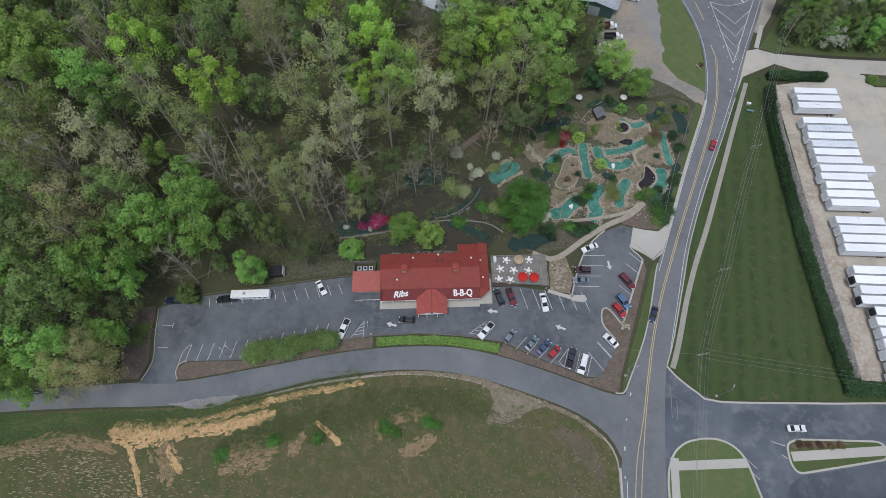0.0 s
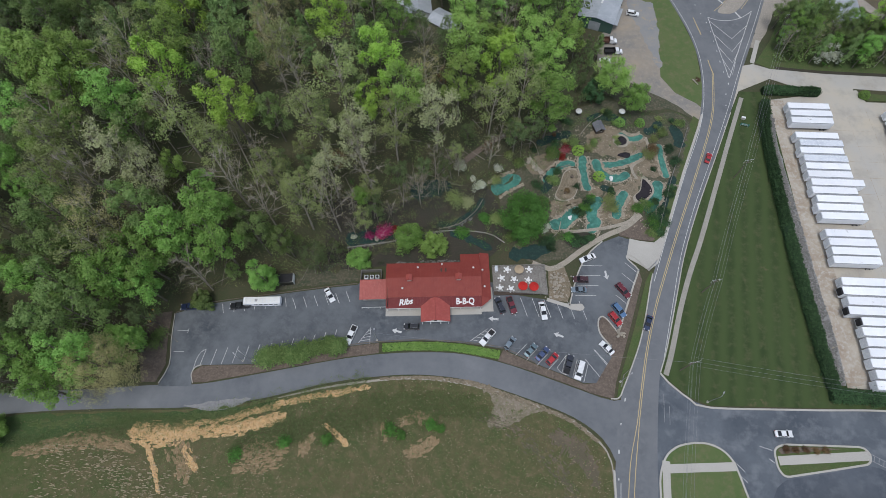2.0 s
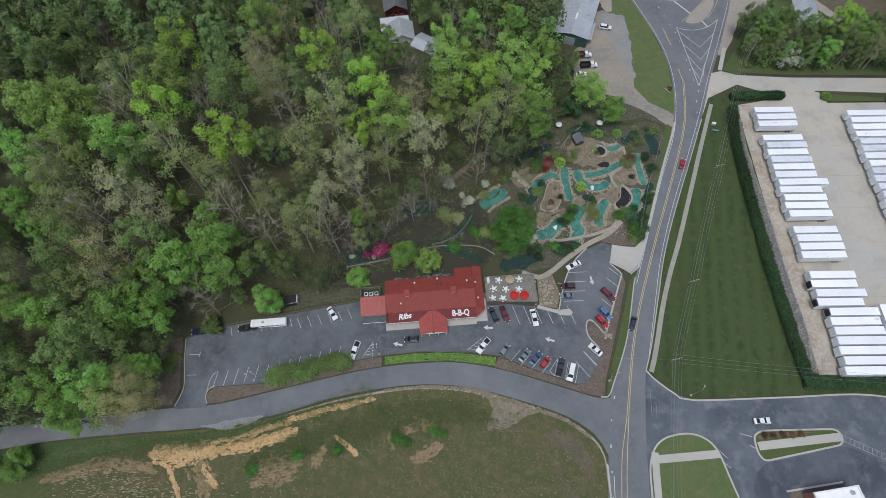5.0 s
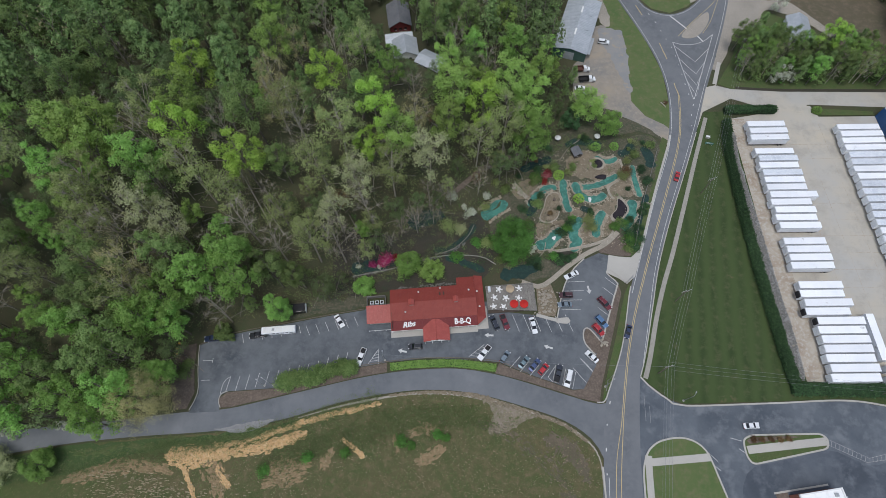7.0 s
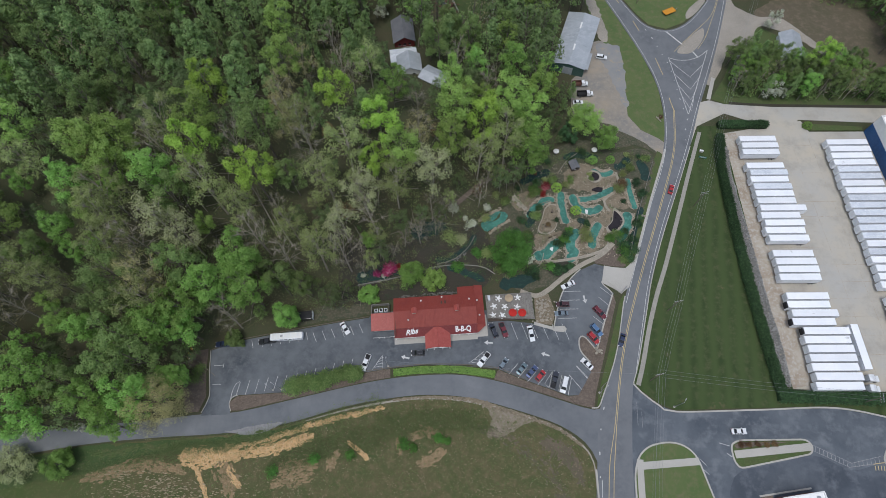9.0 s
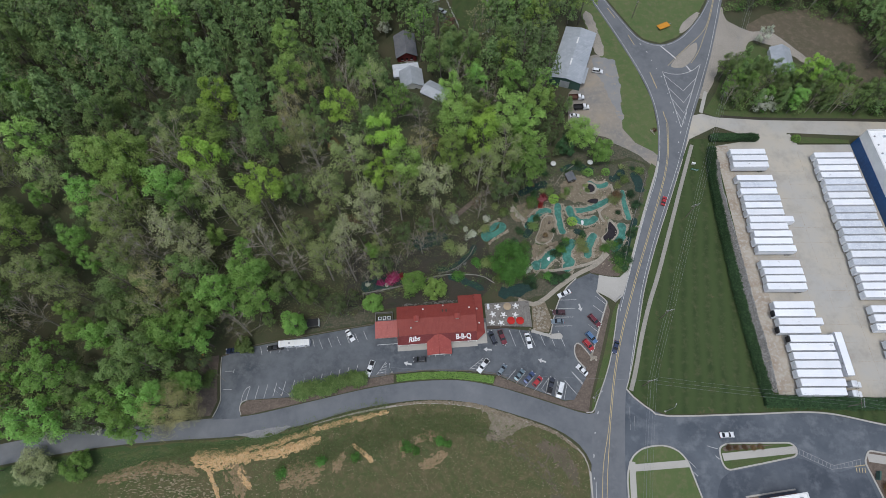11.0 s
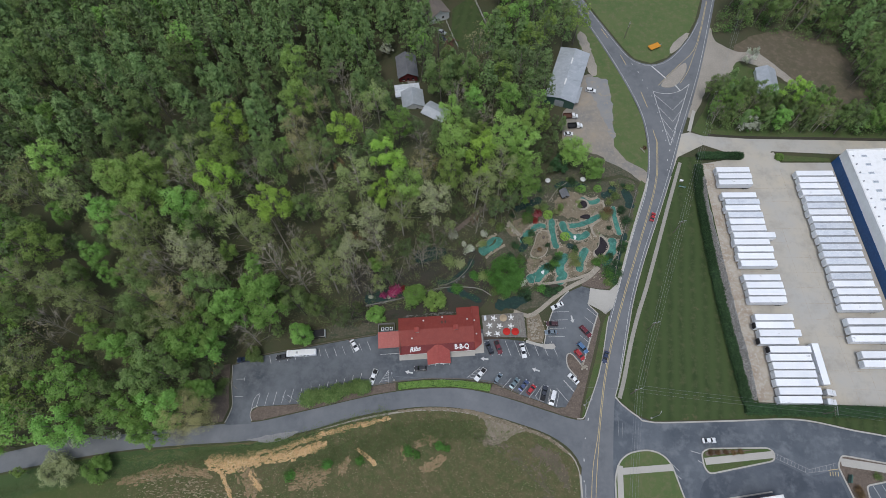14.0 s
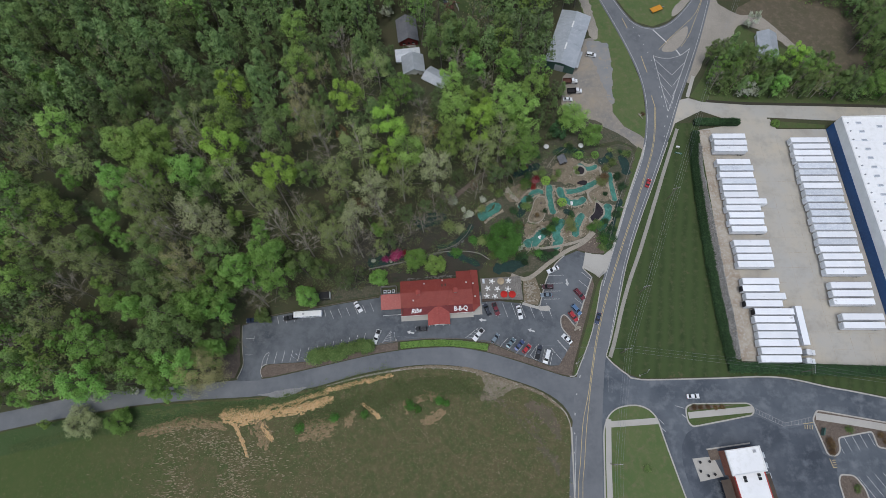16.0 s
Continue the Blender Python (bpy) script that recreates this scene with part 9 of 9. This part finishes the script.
clods("soil_scabs", [(-20, 18), (-18.8, 15.4), (-18, 12.6)], (1, 1.6, 0.8), 40, SCAR, "thin bare scar beside a bush", 18, 0.2, 0.6)
clods("bank_soil", [(-118, 8), (-100, 11.6), (-88, 12.4), (-76, 14), (-60, 17.6)], (3, 3, 3, 3, 2), 120, VERGE, "grassy lumps on the road bank", 19, 0.3, 1.0)
ragged("scar_corner", [(26, 18.6), (31, 16.6), (35, 13.6), (37.6, 9.6), (39, 6)], (1.0, 4.6, 5.4, 3.6, 0.8), 0.04, BROWN_FIELD, "thin brown soil at the corner of the field", 65, rough=1.6)
ragged("scar_corner_low", [(30, 3.4), (34, 1.6), (37, -1.6), (38, -6)], (0.8, 2.6, 2.8, 0.6), 0.04, BROWN_FIELD, "thin brown soil at the corner of the field", 66, rough=1.6)
clods("soil_scabs", [(6, 22.5), (17, 18.5), (26, 12.5), (34, 3)], (2, 5, 6, 3), 260, BROWN_FIELD, "thin brown bare soil across the field's corner", 20, 0.12, 0.5)
clods("soil_scabs", [(28, 20), (34, 16), (38.6, 10)], (2, 4.4, 3), 150, BROWN_FIELD, "thin brown bare soil beside the junction", 21, 0.12, 0.5)
ragged("soil_shoulder", [(-50, 21.9), (-37, 25.9), (-22.3, 29.2), (-10.1, 30.7), (3.8, 30.2), (19, 26.8), (32, 22.8), (39.6, 17.9), (42.7, 12.8), (43.1, 5)], (0.2, 0.5, 0.7, 0.6, 0.7, 0.9, 0.7, 0.6, 0.5, 0.2), 0.05, TRACK, "pale worn soil along the edge of the side road", 67)
ragged("verge_shoulder", [(-22, 29.6), (-10, 31), (4, 30.6), (12, 28.6), (20, 26.6), (32, 22.8), (39.6, 17.8)], (0.8, 1.0, 1.2, 1.8, 1.2, 1.2, 1.0), 0.08, SAND_BED, "bare tan shoulder along the side road", 68)
sheet("bare_patch", [(7, 29.6), (10, 27), (10.6, 23.6), (9, 19.6), (13, 19.4), (17.4, 21.4), (21.4, 23.6), (26, 25), (23, 26.4), (14, 28.8)], 0.03, BARE, "bare gravelly patch beside the side road", "bare ground", smooth=0.6, wobble=1.4)


def tufts(name, n, where, tone, words, seed, size, per=3, spread=0.25):
    g = np.random.default_rng(seed)
    c = np.array([where(g) for _ in range(n)])
    tagged(hang(name, leaf_mesh(name, c, spread, per, size, g, 0.3), LEAF[tone]), words, "grass", kind="stuff")


def in_field(g):
    while True:
        x, y = g.uniform(-150, 43), g.uniform(-45, 31)
        if y < lerp_points([(-172, -2), (-141, 6), (-97, 13.8), (-75, 16), (-56, 19.8), (-37, 26), (-22, 29), (-10, 30.6), (4, 30), (19, 26.8), (32, 22.6), (40, 17), (43.5, 6)], x):
            return x, y, 0.12


def green_patch(g):
    while True:
        x, y = g.uniform(-60, 12), g.uniform(4, 29)
        mid = lerp_points([(-60, 8), (-40, 15.5), (-20, 21.5), (0, 24.5), (12, 22)], x)
        reach = lerp_points([(-60, 1), (-48, 4.5), (-15, 5), (4, 3.6), (12, 0.5)], x)
        if abs(y - mid) < reach * (1 + 0.7 * noise.noise((x * 0.3, y * 0.3, 2))) * (0.55 + 0.6 * g.uniform()):
            return x, y, 0.06


def bank_foot(g):
    x = g.uniform(-165, -50)
    y = lerp_points([(-172, -8), (-141, 1), (-110, 5.4), (-92, 11), (-72, 14), (-50, 20)], x)
    return x, y + g.normal(0, 1.3), 0.05


tufts("green_grass", 4200, green_patch, "bank", "lush green grass in the rough field", 51, 0.17, 7, 0.45)
tufts("bank_grass", 2600, bank_foot, "bank", "long grass along the foot of the bank", 52, 0.16, 6, 0.4)
def on_bank(g):
    x = g.uniform(-95, -25)
    y = lerp_points([(-95, 10), (-84, 11.4), (-68, 13.4), (-60, 15.6), (-45, 21.6), (-25, 28)], x)
    return x, y + g.normal(0.4, 1.8), 0.22


tufts("bank_tufts", 1000, on_bank, "bank", "grass tufts on the eroded clay bank", 53, 0.15, 8, 0.5)
tufts("field_grass", 9000, in_field, "bank", "green tufts in the rough field", 41, 0.15)
tufts("field_grass_olive", 6000, in_field, "brush", "brown tufts in the rough field", 42, 0.11)
tufts("field_straw", 5200, in_field, "straw", "dry straw tufts in the rough field", 43, 0.13, 2)
STRAW = material("dry_straw", ((0.36, 0.3, 0.2), (0.28, 0.22, 0.14), (0.42, 0.36, 0.26)), (0.4, 3.0), 0.95, vary=0.2)
sg = np.random.default_rng(47)
bm_rows = ([], [])
for k in range(7000):
    x, y = sg.normal(-88, 12), sg.uniform(-45, 5)
    if sg.uniform() > 0.35 + 0.9 * noise.noise((x * 0.06, y * 0.09, 1)):
        continue
    a = sg.normal(0.05, 0.15)
    ln = sg.uniform(0.3, 1.1)
    limb_rows(bm_rows, (x, y, 0.04), (x + ln * math.cos(a), y + ln * math.sin(a), 0.06), 0.12, 0.09, 4)
for k in range(11000):
    x, y, _ = in_field(sg)
    if x < -66 or sg.uniform() > 0.5 + 1.0 * noise.noise((x * 0.05, y * 0.08, 5)) - 0.25 * (y > 14):
        continue
    a = sg.normal(0.1, 0.5)
    ln = sg.uniform(0.12, 0.5)
    limb_rows(bm_rows, (x, y, 0.05), (x + ln * math.cos(a), y + ln * math.sin(a), 0.08), sg.uniform(0.06, 0.12), 0.06, 4)
tagged(hang("straw_windrows", rows_mesh("straw_windrows", bm_rows), STRAW), "short pale straw rows in the mown field", "straw", kind="stuff")

# ---- poles, wires, lamps, fences ----


def utility_pole(x, y, h, turn, words, arms=2):
    t = thing("utility_pole", pose(x, y, 0, 0, 0, turn), words, "utility pole", "utility poles")
    bm = bmesh.new()
    tube(bm, (0, 0, -0.5), (0, 0, h), 0.17, 0.11, n=10)
    part("pole", bm, TIMBER_POLE, t)
    for k in range(arms):
        arm = box_part("crossarm", t, (-1.5, -0.06, h - 0.5 - 1.3 * k, 1.5, 0.06, h - 0.35 - 1.3 * k), STEEL if k == 0 else TIMBER_POLE)
        for x0 in (-1.3, -0.5, 0.5, 1.3):
            bm = bmesh.new()
            tube(bm, (x0, 0, h - 0.35 - 1.3 * k), (x0, 0, h - 0.1 - 1.3 * k), 0.05, n=6)
            part("insulator", bm, WHITE_PAINT, arm)
    return t


POLES = [((56.9, -1.0), 90), ((63.6, 39.3), 15), ((72.8, 64), 15), ((88.9, 107.2), 15), ((115.4, 176.2), 20)]
for (x, y), turn in POLES:
    utility_pole(x, y, 10.5, turn if y > 0 else 5, "timber utility pole with crossarms beside the road")
utility_pole(130.6, 34.6, 10.5, 80, "timber utility pole in the hedge south of the yard")
utility_pole(80, 219.5, 10.0, 60, "timber utility pole on the grass triangle")


def wire(a, b, sag, r=0.022):
    a, b = np.array(a, float), np.array(b, float)
    pts = [a + (b - a) * k / 10 - np.array((0, 0, sag * 4 * (k / 10) * (1 - k / 10))) for k in range(11)]
    d = (b - a) / np.linalg.norm(b - a)
    u, w = np.array((-d[1], d[0], 0)), np.array((0, 0, 1.0))
    verts = [tuple(p + (u * cx + w * cy) * r) for p in pts for cx, cy in ((1, 0), (0, 1), (-1, 0), (0, -1))]
    faces = [(4 * i + k, 4 * i + (k + 1) % 4, 4 * i + 4 + (k + 1) % 4, 4 * i + 4 + k) for i in range(10) for k in range(4)]
    return verts, faces


WIRE = paint("wire_aluminium", (0.3, 0.31, 0.32), 0.5, 0.5)
chain = [(55.4, -40)] + [p for p, _ in POLES] + [(150, 262)]
for a, b in zip(chain, chain[1:]):
    for off, z in ((-1.3, 10.4), (-0.5, 10.4), (0.5, 10.4), (1.3, 10.4), (0.0, 8.6)):
        d = np.array((b[0] - a[0], b[1] - a[1]))
        d = d / np.linalg.norm(d)
        s = np.array((d[1], -d[0])) * off
        w = wire((a[0] + s[0], a[1] + s[1], z), (b[0] + s[0], b[1] + s[1], z), 0.8)
        tagged(hang("power_line", rows_mesh("power_line", w), WIRE), "thin sagging power line between the poles", "cable", "power lines")
for off in (-1.2, 0, 1.2):
    w = wire((63.6, 39.3 + off, 10.4), (130.6, 34.6 + off, 10.4), 1.6)
    tagged(hang("power_line", rows_mesh("power_line", w), WIRE), "thin power line over the lawn to the yard", "cable", "power lines")
    w = wire((130.6, 34.6 + off, 10.4), (215, 26 + off, 10.4), 1.6)
    tagged(hang("power_line", rows_mesh("power_line", w), WIRE), "thin power line over the hedge", "cable", "power lines")
w = wire((63.6, 39.3, 9.4), (-24.4, 40.9, 7.0), 2.2)
tagged(hang("power_line", rows_mesh("power_line", w), WIRE), "thin power line over the car park", "cable", "power lines")


def street_lamp(x, y, h, turn, words, arm=1.6):
    t = thing("street_lamp", pose(x, y, 0, 0, 0, turn), words, "street lamp")
    bm = bmesh.new()
    tube(bm, (0, 0, 0), (0, 0, h), 0.1, 0.06, n=10)
    part("post", bm, STEEL, t)
    bm = bmesh.new()
    tube(bm, (0, 0, h - 0.1), (arm, 0, h + 0.25), 0.05, n=8)
    part("arm", bm, STEEL, t)
    part("lamp_head", box(bmesh.new(), arm - 0.1, -0.15, h + 0.14, arm + 0.5, 0.15, h + 0.3, 0.05), STEEL, t)
    part("base_plate", box(bmesh.new(), -0.3, -0.3, 0, 0.3, 0.3, 0.25, 0.03), CONCRETE, t)


street_lamp(70.2, 31.0, 8.5, 60, "grey street lamp on the lawn corner", 1.0)
street_lamp(57.2, 70.2, 7.5, -120, "grey lamp post beside the entrance", 1.2)
street_lamp(46.3, 34.6, 7.0, 40, "grey lamp post at the junction", 1.2)
street_lamp(-24.4, 40.8, 7.0, 95, "grey lamp post in the plant bed", 1.0)
street_lamp(-59.6, 31.6, 7.5, 150, "grey lamp post by the shrubs", 1.4)
street_lamp(-62.4, 31.4, 5.5, 140, "grey lamp post in the mulch bed", 1.0)


def rail_fence(pts, words, h=1.1, gap=2.6, mat=TIMBER_GREY):
    line = curve(pts, gap)
    t = thing("fence", pose(line[0][0], line[0][1], 0), words, "fence")
    o = line[0]
    for p in line:
        part("post", box(bmesh.new(), p[0] - o[0] - 0.06, p[1] - o[1] - 0.06, hill(*p) - 0.2, p[0] - o[0] + 0.06, p[1] - o[1] + 0.06, hill(*p) + h), mat, t)
    for a, b in zip(line, line[1:]):
        for z in (0.45, 0.95):
            bm = bmesh.new()
            tube(bm, (a[0] - o[0], a[1] - o[1], hill(*a) + z * h), (b[0] - o[0], b[1] - o[1], hill(*b) + z * h), 0.05, n=5)
            part("rail", bm, mat, t)


rail_fence([(75.4, 127), (71.2, 115), (67.2, 104), (64.2, 93.6), (61.6, 84.6)], "weathered timber rail fence along the garden")
rail_fence([(46.4, 33.2), (47.2, 36.4), (48.9, 38)], "short grey rail fence at the junction")
for pts in ([(-13.2, 222.6), (-9, 211), (-5.3, 201.6)], [(2.5, 236), (9.2, 216.8), (10.9, 203.6), (6, 198.4)]):
    rail_fence(pts, "pale board fence round the back lawn", 1.7, 2.4, WHITE_PAINT)
bm = bmesh.new()
vs = [bm.verts.new((x, y, hill(x, y) + 0.25)) for x, y in [(-9, 228), (-0.4, 238), (2.5, 235), (9, 216.8), (10.6, 203.8), (6, 198.6), (0.4, 200), (-5, 202), (-8.8, 211)]]
bm.faces.new(vs)
bmesh.ops.triangulate(bm, faces=bm.faces[:])
structure("lawn_back", bm, LAWN, "green back lawn inside the fence", "lawn")
stones("scrap_pile", 160, lambda g: (g.normal(-10.6, 2.0), g.normal(203, 2.4), hill(-10, 203) + g.uniform(0, 1.0)), 0.2, 0.7, RUST, "heap of brown scrap wood behind the house", 61, "stuff", 0.35)
car("suv", "silver", -13.6, 210.6, -25, "silver car behind the white house", 0.9, z=hill(-13, 210))
car("sedan", "dark", -13.0, 206.4, -35, "dark car behind the white house", 0.9, z=hill(-13, 206))

# garden hut, statues of stone and signs
hut = gable_house("garden_hut", pose(43.6, 124, 0, 0, 0, 20), 3.0, 3.6, 1.8, 0.9, TIMBER_DARK, SLATE_ROOF, "small dark garden hut with a slate roof", "hut", 0.25, 1)
for k, (x, y) in enumerate(((33.2, 86.9), (47, 103), (68.6, 102.2), (63.8, 92.8), (43.2, 128), (21.1, 105.5), (19.2, 108))):
    for n in range(3):
        ob = stones("boulder", 1, lambda g, x=x, y=y: (x + g.normal(0, 0.45), y + g.normal(0, 0.45), 0.12), 0.4, 0.8, WHITE_PAINT if k < 2 else PALE_PATH, "pale rounded boulder in the garden", 70 + 9 * k + n, "")
        tagged(ob, category="boulder", group="garden boulders")
for n in range(14):
    tagged(stones("white_stone", 1, lambda g: (46.9 + g.normal(0, 0.9), 48.7 + g.normal(0, 0.7), 0.15 + g.uniform(0, 0.4)), 0.3, 0.65, PALE_PATH, "white weathered stone heaped on the island", 180 + n, ""), category="boulder", group="stones on the island")
ORANGE = paint("orange_canvas", (0.62, 0.27, 0.03), 0.7)
sg_ = thing("orange_trailer_sign", pose(94.2, 213.2, 0.01, 0, 0, 28), "bright orange folding sign trailer on the grass", "sign")
part("panel", box(bmesh.new(), -3.0, -1.5, 0.9, 3.0, 1.5, 1.15, 0.05), ORANGE, sg_)
part("frame", box(bmesh.new(), -3.2, -0.1, 0.5, 4.6, 0.1, 0.7), STEEL, sg_)
for s in (-1, 1):
    wheel(sg_, 0.0, s * 1.3, 0.34)
for x, y in ((-93.2, 44.2), (-93.6, 42.5), (-93.4, 40.8)):
    t = thing("traffic_barrel", pose(x, y, 0.02), "orange and white traffic barrel on the bank", "barrel", "traffic barrels")
    bm = bmesh.new()
    tube(bm, (0, 0, 0), (0, 0, 1.0), 0.32, 0.26, n=14)
    part("drum", bm, ORANGE, t)
    bm = bmesh.new()
    tube(bm, (0, 0, 0.55), (0, 0, 0.75), 0.31, 0.295, n=14)
    part("stripe", bm, WHITE_PAINT, t)
menu = thing("menu_board", pose(134.8, 13.5, 0.15, 0, 0, 70), "green-framed drive-through menu board", "sign")
part("panel", box(bmesh.new(), -1.4, -0.25, 0.5, 1.4, 0.25, 2.2, 0.04), GREEN_WALL, menu)
part("face", box(bmesh.new(), -1.2, -0.28, 0.7, 1.2, -0.25, 2.0), WHITE_PAINT, menu)
for s in (-1, 1):
    part("post", box(bmesh.new(), s - 0.08, -0.08, 0, s + 0.08, 0.08, 0.5), STEEL, menu)

# ---- small things on the grass beside the road ----
lawn_sign = thing("lawn_sign", pose(95.7, 129.6, 0.0, 0, 0, -12), "low teal roadside sign on two posts in the lawn", "sign")
part("panel", box(bmesh.new(), -1.5, -0.05, 0.5, 1.5, 0.05, 1.5, 0.02), GREEN_FELT, lawn_sign)
for s in (-1.2, 1.2):
    part("post", box(bmesh.new(), s - 0.06, -0.05, -0.2, s + 0.06, 0.05, 0.5), STEEL, lawn_sign)
for z in (0.8, 1.15):
    part("lettering", box(bmesh.new(), -1.1, -0.065, z, 1.1, -0.05, z + 0.14), WHITE_PAINT, lawn_sign, "pale band of illegible writing")
cabinet = thing("utility_cabinet", pose(95.9, 133.0, 0.0, 0, 0, -12), "small pale utility cabinet on the lawn", "utility box")
part("body", box(bmesh.new(), -0.7, -0.35, 0, 0.7, 0.35, 0.9, 0.05), CREAM, cabinet)
part("lid", box(bmesh.new(), -0.74, -0.39, 0.9, 0.74, 0.39, 0.98, 0.03), WHITE_PAINT, cabinet)
stump = thing("fallen_log", pose(80.9, 149.2, 0.1, 0, 0, 0), "pale broken log lying on the grass strip", "log")
rows = ([], [])
limb_rows(rows, (-0.8, 1.2, 0.2), (0.9, -1.3, 0.2), 0.24, 0.16, 7)
limb_rows(rows, (-0.3, 0.5, 0.25), (0.9, 1.1, 0.5), 0.12, 0.05, 5)
hang("trunk", rows_mesh("trunk", rows), BARK_PALE, stump)
shrub("low_shrub", 82.0, 150.6, 1.2, 0.8, "rust", "small brown shrub on the grass strip", sprays=300, size=0.16, seed=3)
